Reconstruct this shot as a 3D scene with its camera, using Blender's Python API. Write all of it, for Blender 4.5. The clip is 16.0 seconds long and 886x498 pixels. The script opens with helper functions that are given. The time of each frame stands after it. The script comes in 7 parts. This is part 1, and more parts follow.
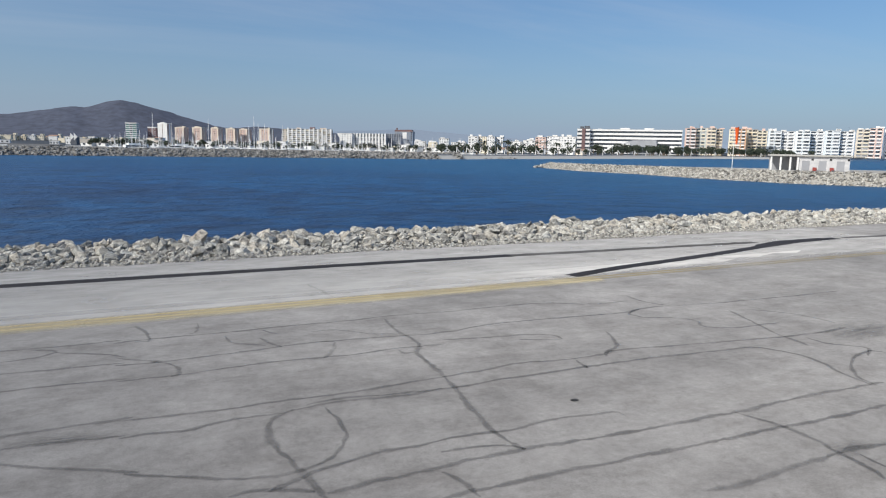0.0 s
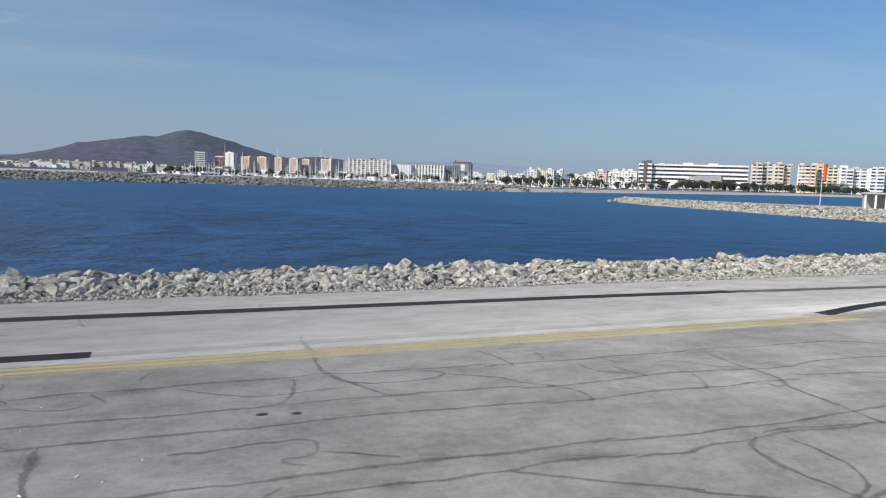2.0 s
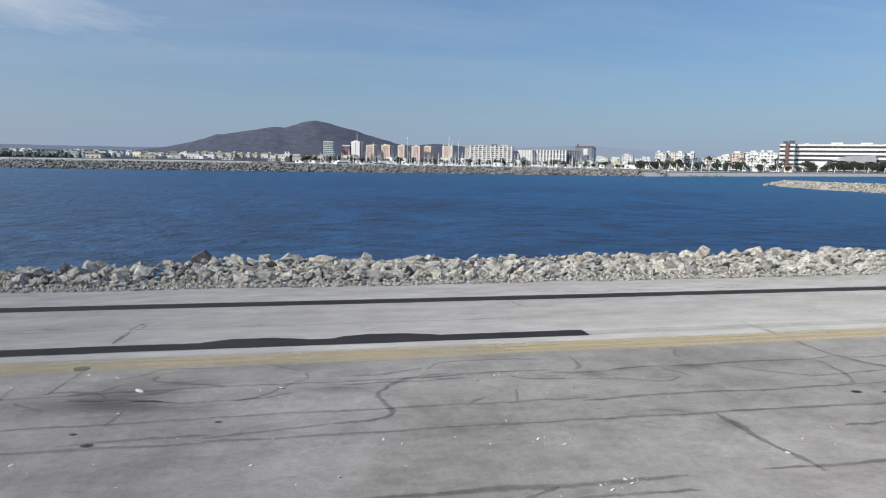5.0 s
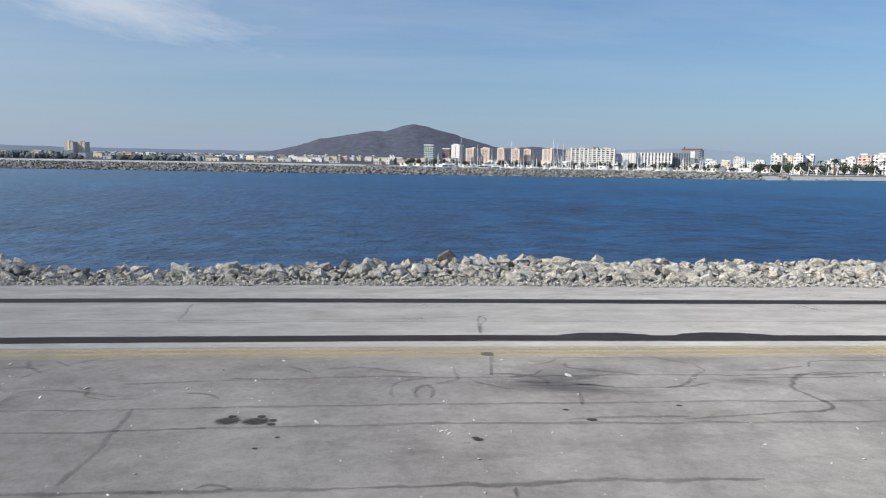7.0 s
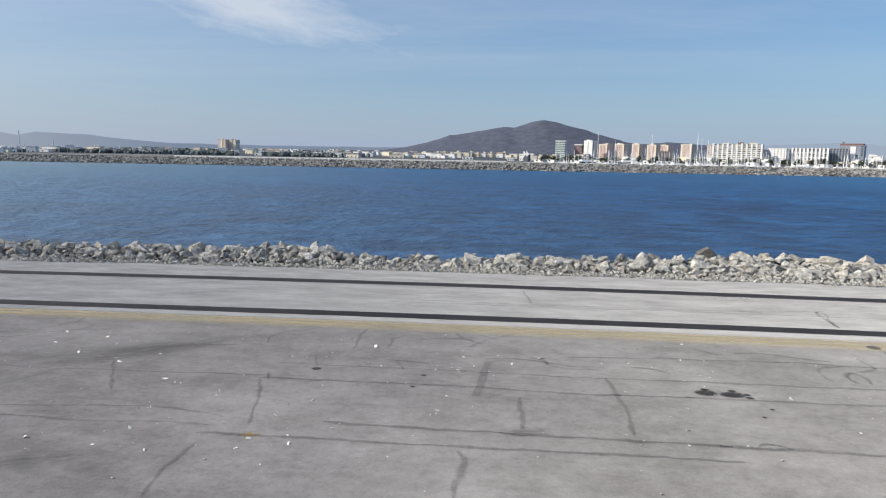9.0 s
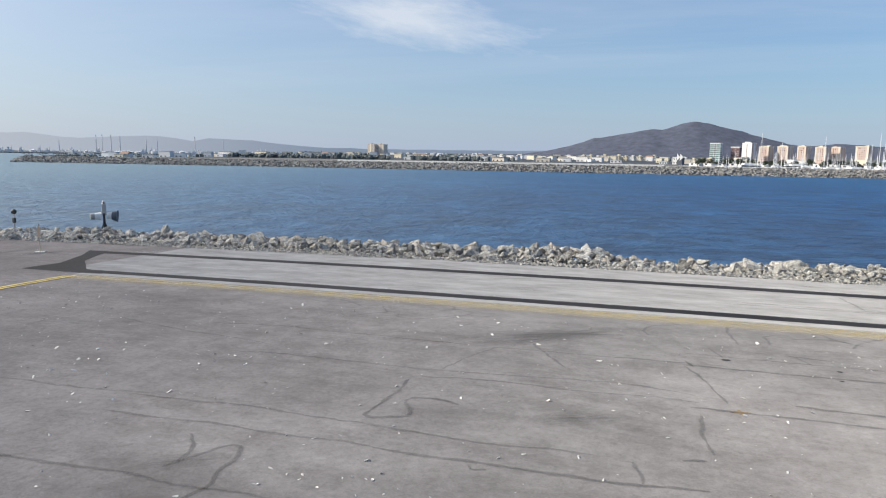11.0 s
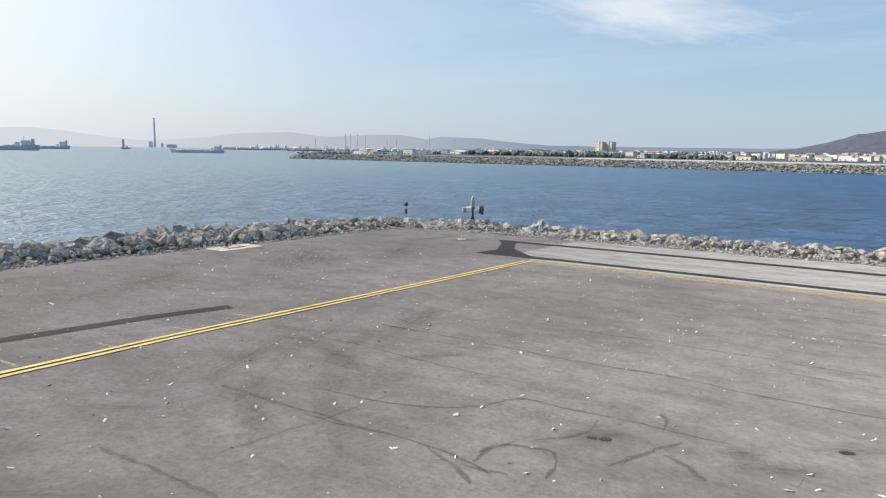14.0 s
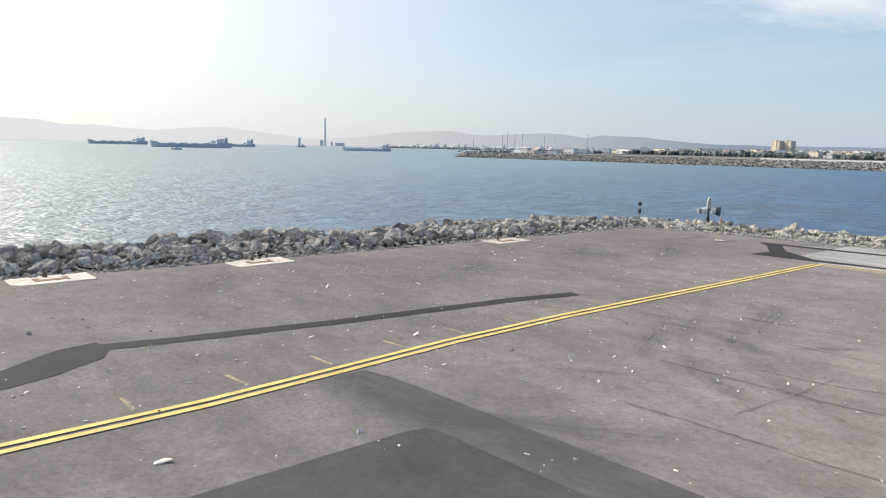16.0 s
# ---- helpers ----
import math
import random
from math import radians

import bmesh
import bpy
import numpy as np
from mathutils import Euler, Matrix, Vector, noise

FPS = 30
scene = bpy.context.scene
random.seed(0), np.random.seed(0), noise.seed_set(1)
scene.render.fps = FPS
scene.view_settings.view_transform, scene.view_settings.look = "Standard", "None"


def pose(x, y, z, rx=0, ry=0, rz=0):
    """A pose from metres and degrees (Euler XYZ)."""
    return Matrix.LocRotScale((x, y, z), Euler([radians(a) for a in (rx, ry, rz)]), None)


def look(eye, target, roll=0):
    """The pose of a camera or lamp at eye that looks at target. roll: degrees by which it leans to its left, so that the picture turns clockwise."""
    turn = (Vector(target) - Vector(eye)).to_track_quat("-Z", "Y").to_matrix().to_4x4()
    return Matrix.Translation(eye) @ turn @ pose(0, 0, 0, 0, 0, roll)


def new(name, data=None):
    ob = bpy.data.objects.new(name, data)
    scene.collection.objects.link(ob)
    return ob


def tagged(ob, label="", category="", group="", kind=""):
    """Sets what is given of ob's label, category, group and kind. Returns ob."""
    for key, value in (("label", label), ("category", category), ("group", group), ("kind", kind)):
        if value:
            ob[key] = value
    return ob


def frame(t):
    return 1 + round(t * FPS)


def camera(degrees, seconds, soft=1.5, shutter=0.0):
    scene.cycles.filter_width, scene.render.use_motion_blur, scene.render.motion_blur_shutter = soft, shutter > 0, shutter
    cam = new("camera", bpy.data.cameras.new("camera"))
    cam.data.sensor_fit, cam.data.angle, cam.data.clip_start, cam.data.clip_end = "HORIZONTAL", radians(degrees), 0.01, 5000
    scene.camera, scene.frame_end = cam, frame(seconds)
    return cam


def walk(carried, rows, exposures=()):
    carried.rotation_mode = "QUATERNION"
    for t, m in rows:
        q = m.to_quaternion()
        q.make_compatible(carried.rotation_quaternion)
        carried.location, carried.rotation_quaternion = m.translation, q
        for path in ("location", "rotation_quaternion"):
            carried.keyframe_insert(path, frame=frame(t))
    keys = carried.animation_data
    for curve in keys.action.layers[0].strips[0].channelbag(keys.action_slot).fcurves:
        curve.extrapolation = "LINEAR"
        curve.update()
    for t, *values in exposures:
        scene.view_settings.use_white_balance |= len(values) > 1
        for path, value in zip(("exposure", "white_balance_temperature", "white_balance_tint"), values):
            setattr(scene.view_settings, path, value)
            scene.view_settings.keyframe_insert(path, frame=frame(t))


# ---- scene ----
cam = camera(65.99, 16.0, 1.12)

# seconds, place in metres, then pitch, lean and turn to the left in degrees
PATH = [
    (0.0, 21.251, -3.725, 4.846, -8.46, 1.10, -26.60),
    (0.5, 19.474, -3.054, 4.846, -7.75, 1.75, -25.81),
    (1.0, 17.679, -2.421, 4.837, -7.26, 1.60, -24.72),
    (1.5, 15.860, -1.856, 4.814, -6.52, 1.51, -23.44),
    (2.0, 14.067, -1.356, 4.777, -5.94, 1.92, -22.16),
    (2.5, 12.367, -0.903, 4.728, -6.76, 1.87, -20.58),
    (3.0, 10.769, -0.487, 4.686, -6.91, 1.77, -19.14),
    (3.2, 10.153, -0.330, 4.678, -7.24, 1.45, -18.33),
    (5.3, 3.486, 0.193, 4.741, -7.21, 1.17, -11.46),
    (5.5, 2.812, 0.158, 4.747, -7.13, 1.21, -10.74),
    (6.0, 1.122, 0.084, 4.762, -7.38, 1.06, -8.77),
    (6.5, -0.601, 0.011, 4.750, -7.46, 0.96, -6.64),
    (7.0, -2.343, -0.118, 4.718, -7.27, 1.03, -4.47),
    (7.5, -4.030, -0.388, 4.706, -7.36, 0.99, -1.93),
    (8.0, -5.652, -0.810, 4.719, -7.57, 0.84, 0.64),
    (8.5, -7.288, -1.296, 4.714, -7.73, 0.86, 3.43),
    (9.0, -8.917, -1.823, 4.692, -7.76, 0.99, 6.11),
    (9.2, -9.533, -2.061, 4.694, -7.75, 1.01, 7.27),
    (11.3, -15.429, -5.394, 4.741, -7.84, 1.02, 19.62),
    (11.5, -15.938, -5.802, 4.741, -8.00, 1.17, 20.86),
    (12.0, -17.106, -6.900, 4.767, -8.01, 1.19, 24.09),
    (12.5, -18.223, -8.025, 4.803, -8.21, 1.25, 26.86),
    (13.0, -19.341, -9.159, 4.833, -8.14, 1.10, 30.02),
    (13.5, -20.420, -10.384, 4.856, -8.33, 0.95, 33.18),
    (14.0, -21.429, -11.721, 4.871, -8.13, 0.98, 36.28),
    (14.5, -22.359, -13.107, 4.876, -8.31, 1.13, 39.38),
    (15.0, -23.207, -14.496, 4.868, -8.38, 1.13, 42.53),
    (15.5, -23.978, -15.876, 4.853, -8.46, 1.10, 45.76),
    (16.0, -24.702, -17.249, 4.836, -8.47, 1.19, 49.14),
]
walk(cam, [(t, pose(x, y, z, 90 + p, 0, turn) @ pose(0, 0, 0, 0, 0, lean)) for t, x, y, z, p, lean, turn in PATH],
     exposures=[(0.0, -0.42, 6390, 10), (3.2, -0.41, 6390, 10), (5.5, -0.37, 6410, 10), (6.0, -0.28, 6450, 10), (7.0, -0.23, 6500, 10), (11.5, 0.06, 6780, 10), (14.0, 0.21, 7060, 10), (16.0, 0.30, 7420, 10)])

# ---------------------------------------------------------------- light
SUN_EL, SUN_LEFT = 37.0, 104.0        # degrees above the horizon; degrees to the left of +y
SEA = -1.9

world = bpy.data.worlds.new("sky")
scene.world = world
world.use_nodes = True
wn, wl = world.node_tree.nodes, world.node_tree.links
wn.clear()
w_out = wn.new("ShaderNodeOutputWorld")
w_bg = wn.new("ShaderNodeBackground")
w_bg.inputs["Strength"].default_value = 0.10
sky = wn.new("ShaderNodeTexSky")
sky.sky_type, sky.sun_disc = "NISHITA", False
sky.sun_elevation, sky.sun_rotation = radians(SUN_EL), radians(-SUN_LEFT)
sky.air_density, sky.dust_density, sky.ozone_density = 1.2, 0.4, 2.5
# thin high cloud and the pale haze of the coast, laid over the clear sky
way = wn.new("ShaderNodeTexCoord").outputs["Generated"]
split = wn.new("ShaderNodeSeparateXYZ")
wl.new(way, split.inputs["Vector"])


def world_math(op, a, b=None, clamp=False):
    q = wn.new("ShaderNodeMath")
    q.operation, q.use_clamp = op, clamp
    for k, v in enumerate((a, b)):
        if isinstance(v, bpy.types.NodeSocket):
            wl.new(v, q.inputs[k])
        elif v is not None:
            q.inputs[k].default_value = v
    return q.outputs["Value"]


def world_mix(a, b, fac):
    q = wn.new("ShaderNodeMix")
    q.data_type = "RGBA"
    wl.new(fac, q.inputs[0])
    for k, v in ((6, a), (7, b)):
        if isinstance(v, bpy.types.NodeSocket):
            wl.new(v, q.inputs[k])
        else:
            q.inputs[k].default_value = (*v, 1)
    return q.outputs[2]


up = world_math("MAXIMUM", split.outputs["Z"], 0.0)
haze = world_math("POWER", 2.718, world_math("MULTIPLY", up, -7.5))
haze = world_math("MULTIPLY", haze, 0.92)
dot = wn.new("ShaderNodeVectorMath")
dot.operation = "DOT_PRODUCT"
wl.new(way, dot.inputs[0])
dot.inputs[1].default_value = (-math.sin(radians(SUN_LEFT)) * math.cos(radians(SUN_EL)), math.cos(radians(SUN_LEFT)) * math.cos(radians(SUN_EL)), math.sin(radians(SUN_EL)))
toward = world_math("MAXIMUM", dot.outputs["Value"], 0.0)
glow = world_math("POWER", toward, 5.0)
tint = wn.new("ShaderNodeVectorMath")
tint.operation = "MULTIPLY"
wl.new(sky.outputs["Color"], tint.inputs[0])
tint.inputs[1].default_value = (0.71, 1.01, 1.31)      # drier, bluer air than the model's
base = world_mix(tint.outputs["Vector"], (3.9, 4.85, 6.85), haze)
broad = world_math("MAXIMUM", world_math("DIVIDE", world_math("ADD", dot.outputs["Value"], 0.5), 1.5), 0.0)
base = world_mix(base, (7.3, 7.2, 7.5), world_math("MULTIPLY", world_math("POWER", broad, 2.6), 0.85, True))
base = world_mix(base, (15.0, 15.0, 14.6), world_math("MULTIPLY", glow, 0.9, True))
# cirrus: streaks drawn out along the wind on a flat layer overhead
flat = wn.new("ShaderNodeCombineXYZ")
lift = world_math("ADD", up, 0.06)
wl.new(world_math("DIVIDE", split.outputs["X"], lift), flat.inputs["X"])
wl.new(world_math("DIVIDE", split.outputs["Y"], lift), flat.inputs["Y"])
drawn = wn.new("ShaderNodeMapping")
drawn.inputs["Rotation"].default_value = (0, 0, radians(-28))
drawn.inputs["Scale"].default_value = (0.16, 0.55, 1)
drawn.inputs["Location"].default_value = (0.35, 0.2, 0)
wl.new(flat.outputs["Vector"], drawn.inputs["Vector"])
wisp = wn.new("ShaderNodeTexNoise")
wisp.inputs["Scale"].default_value, wisp.inputs["Detail"].default_value, wisp.inputs["Roughness"].default_value = 1.1, 9, 0.6
wisp.inputs["Distortion"].default_value = 0.5
wl.new(drawn.outputs["Vector"], wisp.inputs["Vector"])
veil = wn.new("ShaderNodeMapRange")
veil.inputs["From Min"].default_value, veil.inputs["From Max"].default_value = 0.46, 0.80
veil.inputs["To Max"].default_value = 0.42
wl.new(wisp.outputs["Fac"], veil.inputs["Value"])
high = world_math("MULTIPLY", world_math("SUBTRACT", up, 0.05), 7.0, True)
base = world_mix(base, (7.0, 7.6, 8.6), world_math("MULTIPLY", veil.outputs["Result"], high))
# one brighter wisp over the bay, left of the hill
near_wisp = wn.new("ShaderNodeVectorMath")
near_wisp.operation = "SUBTRACT"
wl.new(way, near_wisp.inputs[0])
wa, we = radians(-20.8), radians(11.3)
near_wisp.inputs[1].default_value = (math.sin(wa) * math.cos(we), math.cos(wa) * math.cos(we), math.sin(we))
oval = wn.new("ShaderNodeMapping")
oval.inputs["Scale"].default_value = (7.2, 7.2, 30.0)
slant = wn.new("ShaderNodeMapping")
slant.inputs["Rotation"].default_value = (0, radians(-11), 0)
wl.new(near_wisp.outputs["Vector"], slant.inputs["Vector"])
wl.new(slant.outputs["Vector"], oval.inputs["Vector"])
far_off = wn.new("ShaderNodeVectorMath")
far_off.operation = "LENGTH"
wl.new(oval.outputs["Vector"], far_off.inputs[0])
torn = wn.new("ShaderNodeTexNoise")
torn.inputs["Scale"].default_value, torn.inputs["Detail"].default_value, torn.inputs["Roughness"].default_value = 1.3, 8, 0.62
wl.new(oval.outputs["Vector"], torn.inputs["Vector"])
edge = world_math("SUBTRACT", world_math("MULTIPLY", torn.outputs["Fac"], 2.6), far_off.outputs["Value"])
edge = world_math("MULTIPLY", edge, 0.9, True)
base = world_mix(base, (8.0, 8.5, 9.3), world_math("MULTIPLY", edge, 0.62))
wl.new(base, w_bg.inputs["Color"])
wl.new(w_bg.outputs["Background"], w_out.inputs["Surface"])

sun = new("sun", bpy.data.lights.new("sun", "SUN"))
sun.data.energy, sun.data.angle, sun.data.color = 4.8, radians(0.6), (1.0, 0.945, 0.85)
sa, se = radians(SUN_LEFT), radians(SUN_EL)
sun_way = Vector((-math.sin(sa) * math.cos(se), math.cos(sa) * math.cos(se), math.sin(se)))
sun.matrix_world = look((0, 0, 60), Vector((0, 0, 60)) - sun_way)


# ---------------------------------------------------------------- materials
def material(name, rough=0.8, metal=0.0):
    m = bpy.data.materials.new(name)
    m.use_nodes = True
    bsdf = m.node_tree.nodes["Principled BSDF"]
    bsdf.inputs["Roughness"].default_value = rough
    bsdf.inputs["Metallic"].default_value = metal
    return m, m.node_tree.nodes, m.node_tree.links, bsdf


def plain(name, color, rough=0.7, metal=0.0, vary=0.12, scale=3.0, bump=0.0):
    """A surface with blotches at two sizes round one colour."""
    m, n, l, b = material(name, rough, metal)
    co = n.new("ShaderNodeTexCoord")
    a = n.new("ShaderNodeTexNoise")
    a.inputs["Scale"].default_value, a.inputs["Detail"].default_value = scale, 8
    l.new(co.outputs["Object"], a.inputs["Vector"])
    ramp = n.new("ShaderNodeMapRange")
    ramp.inputs["From Min"].default_value, ramp.inputs["From Max"].default_value = 0.25, 0.75
    ramp.inputs["To Min"].default_value, ramp.inputs["To Max"].default_value = 1 - vary, 1 + vary
    l.new(a.outputs["Fac"], ramp.inputs["Value"])
    rnd = n.new("ShaderNodeObjectInfo")
    rr = n.new("ShaderNodeMapRange")
    rr.inputs["To Min"].default_value, rr.inputs["To Max"].default_value = 1 - vary * 0.6, 1 + vary * 0.6
    l.new(rnd.outputs["Random"], rr.inputs["Value"])
    mul = n.new("ShaderNodeMath")
    mul.operation = "MULTIPLY"
    l.new(ramp.outputs["Result"], mul.inputs[0])
    l.new(rr.outputs["Result"], mul.inputs[1])
    vm = n.new("ShaderNodeVectorMath")
    vm.operation = "SCALE"
    vm.inputs[0].default_value = color
    l.new(mul.outputs["Value"], vm.inputs["Scale"])
    l.new(vm.outputs["Vector"], b.inputs["Base Color"])
    if bump:
        bp = n.new("ShaderNodeBump")
        bp.inputs["Strength"].default_value, bp.inputs["Distance"].default_value = bump, 0.05
        l.new(a.outputs["Fac"], bp.inputs["Height"])
        l.new(bp.outputs["Normal"], b.inputs["Normal"])
    return m


def noise_node(n, l, vec, scale, detail=6, rough=0.55):
    t = n.new("ShaderNodeTexNoise")
    t.inputs["Scale"].default_value, t.inputs["Detail"].default_value, t.inputs["Roughness"].default_value = scale, detail, rough
    l.new(vec, t.inputs["Vector"])
    return t.outputs["Fac"]


def ramp_node(n, l, fac, *stops):
    r = n.new("ShaderNodeValToRGB")
    e = r.color_ramp.elements
    while len(e) < len(stops):
        e.new(0.5)
    for k, (p, c) in zip(e, stops):
        k.position, k.color = p, (*c, 1)
    l.new(fac, r.inputs["Fac"])
    return r.outputs["Color"]


def mixed(n, l, a, b, fac, mode="MIX"):
    x = n.new("ShaderNodeMix")
    x.data_type, x.blend_type = "RGBA", mode
    for sock, value in ((x.inputs[6], a), (x.inputs[7], b), (x.inputs[0], fac)):
        if isinstance(value, bpy.types.NodeSocket):
            l.new(value, sock)
        else:
            sock.default_value = value if sock.type == "VALUE" else (*value, 1)
    return x.outputs[2]


def stretched(n, l, vec, sx, sy, sz=1.0, rz=0.0):
    mp = n.new("ShaderNodeMapping")
    mp.inputs["Scale"].default_value = (sx, sy, sz)
    mp.inputs["Rotation"].default_value = (0, 0, radians(rz))
    l.new(vec, mp.inputs["Vector"])
    return mp.outputs["Vector"]


def asphalt_material(name, low, high, grain=0.12, west_tone=None):
    m, n, l, b = material(name, 0.85)
    co = n.new("ShaderNodeTexCoord").outputs["Object"]
    big = noise_node(n, l, co, 0.09, 5, 0.6)
    base = ramp_node(n, l, big, (0.3, low), (0.7, high))
    lane = noise_node(n, l, stretched(n, l, co, 0.12, 0.42), 1.0, 6, 0.65)
    base = mixed(n, l, base, ramp_node(n, l, lane, (0.3, (0.8, 0.8, 0.8)), (0.7, (1.12, 1.12, 1.11))), 0.7, "MULTIPLY")
    mid = noise_node(n, l, co, 1.7, 8, 0.65)
    base = mixed(n, l, base, ramp_node(n, l, mid, (0.3, (0.80, 0.79, 0.79)), (0.7, (1.12, 1.12, 1.12))), 0.8, "MULTIPLY")
    patchy = noise_node(n, l, co, 0.32, 7, 0.7)
    base = mixed(n, l, base, ramp_node(n, l, patchy, (0.3, (0.77, 0.762, 0.762)), (0.62, (1.12, 1.118, 1.116))), 0.85, "MULTIPLY")
    scuff = noise_node(n, l, stretched(n, l, co, 0.5, 1.3, 1, 25), 1.0, 8, 0.72)
    base = mixed(n, l, base, ramp_node(n, l, scuff, (0.36, (0.76, 0.74, 0.73)), (0.5, (1.0, 1.0, 1.0)), (0.66, (1.1, 1.09, 1.09))), 0.6, "MULTIPLY")
    if west_tone:
        # the asphalt's colour is multiplied darker towards the apron's west end
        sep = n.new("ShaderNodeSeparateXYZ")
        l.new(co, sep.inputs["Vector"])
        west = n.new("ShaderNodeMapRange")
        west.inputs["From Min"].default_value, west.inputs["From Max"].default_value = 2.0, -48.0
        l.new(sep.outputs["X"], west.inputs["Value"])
        base = mixed(n, l, base, west_tone, west.outputs["Result"], "MULTIPLY")
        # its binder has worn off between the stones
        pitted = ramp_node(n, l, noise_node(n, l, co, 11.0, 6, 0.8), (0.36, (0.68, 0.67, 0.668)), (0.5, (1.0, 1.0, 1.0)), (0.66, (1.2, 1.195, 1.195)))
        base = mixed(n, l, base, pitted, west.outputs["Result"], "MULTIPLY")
    clod = noise_node(n, l, co, 7.0, 6, 0.75)
    base = mixed(n, l, base, ramp_node(n, l, clod, (0.32, (0.82, 0.815, 0.81)), (0.5, (1.0, 1.0, 1.0)), (0.68, (1.13, 1.13, 1.13))), 0.8, "MULTIPLY")
    fine = noise_node(n, l, co, 45.0, 4, 0.7)
    base = mixed(n, l, base, ramp_node(n, l, fine, (0.3, (1 - grain * 1.5,) * 3), (0.7, (1 + grain,) * 3)), 1.0, "MULTIPLY")
    l.new(base, b.inputs["Base Color"])
    b.inputs["Diffuse Roughness"].default_value = 0.55
    b.inputs["Specular IOR Level"].default_value = 0.25
    bp = n.new("ShaderNodeBump")
    bp.inputs["Strength"].default_value, bp.inputs["Distance"].default_value = 0.35, 0.01
    l.new(fine, bp.inputs["Height"])
    l.new(bp.outputs["Normal"], b.inputs["Normal"])
    return m


ASPHALT = asphalt_material("worn_asphalt", (0.245, 0.24, 0.236), (0.345, 0.338, 0.331), west_tone=(0.685, 0.64, 0.668))
FRESH = asphalt_material("fresh_asphalt", (0.024, 0.023, 0.026), (0.042, 0.040, 0.044), 0.2)
DUSTY = asphalt_material("dusty_trench_asphalt", (0.06, 0.058, 0.058), (0.15, 0.146, 0.142), 0.15)
DARKER = asphalt_material("resurfaced_asphalt", (0.074, 0.071, 0.072), (0.118, 0.114, 0.114))


def rock_material(name, low, high, warm, scale=1.3):
    m, n, l, b = material(name, 0.9)
    b.inputs["Diffuse Roughness"].default_value = 0.8
    co = n.new("ShaderNodeTexCoord").outputs["Object"]
    rnd = n.new("ShaderNodeObjectInfo").outputs["Random"]
    isl = n.new("ShaderNodeNewGeometry").outputs["Random Per Island"]
    add = n.new("ShaderNodeMath")
    add.operation = "ADD"
    l.new(rnd, add.inputs[0])
    l.new(isl, add.inputs[1])
    fr = n.new("ShaderNodeMath")
    fr.operation = "FRACT"
    l.new(add.outputs["Value"], fr.inputs[0])
    tone = ramp_node(n, l, fr.outputs["Value"], (0.0, low), (0.55, high), (1.0, warm))
    blot = noise_node(n, l, co, scale * 2.2, 8, 0.7)
    tone = mixed(n, l, tone, ramp_node(n, l, blot, (0.36, (0.30, 0.29, 0.275)), (0.58, (1.18, 1.18, 1.16))), 0.85, "MULTIPLY")
    l.new(tone, b.inputs["Base Color"])
    fine = noise_node(n, l, co, scale * 7.0, 8, 0.7)
    bp = n.new("ShaderNodeBump")
    bp.inputs["Strength"].default_value, bp.inputs["Distance"].default_value = 1.0, 0.09
    l.new(fine, bp.inputs["Height"])
    l.new(bp.outputs["Normal"], b.inputs["Normal"])
    return m


ROCK = rock_material("limestone", (0.27, 0.266, 0.255), (0.64, 0.635, 0.605), (0.54, 0.50, 0.44), 2.0)
GREY_ROCK = rock_material("grey_limestone", (0.22, 0.216, 0.208), (0.68, 0.67, 0.645), (0.58, 0.53, 0.47), 3.4)
GRAVEL = rock_material("pale_rubble", (0.40, 0.39, 0.37), (0.66, 0.65, 0.62), (0.58, 0.55, 0.50), 4.0)
FAR_ROCK = rock_material("breakwater_rock", (0.13, 0.128, 0.126), (0.50, 0.49, 0.475), (0.36, 0.345, 0.32), 0.4)
SAND_ROCK = rock_material("sandy_rock", (0.20, 0.194, 0.184), (0.56, 0.548, 0.52), (0.46, 0.435, 0.395), 0.9)


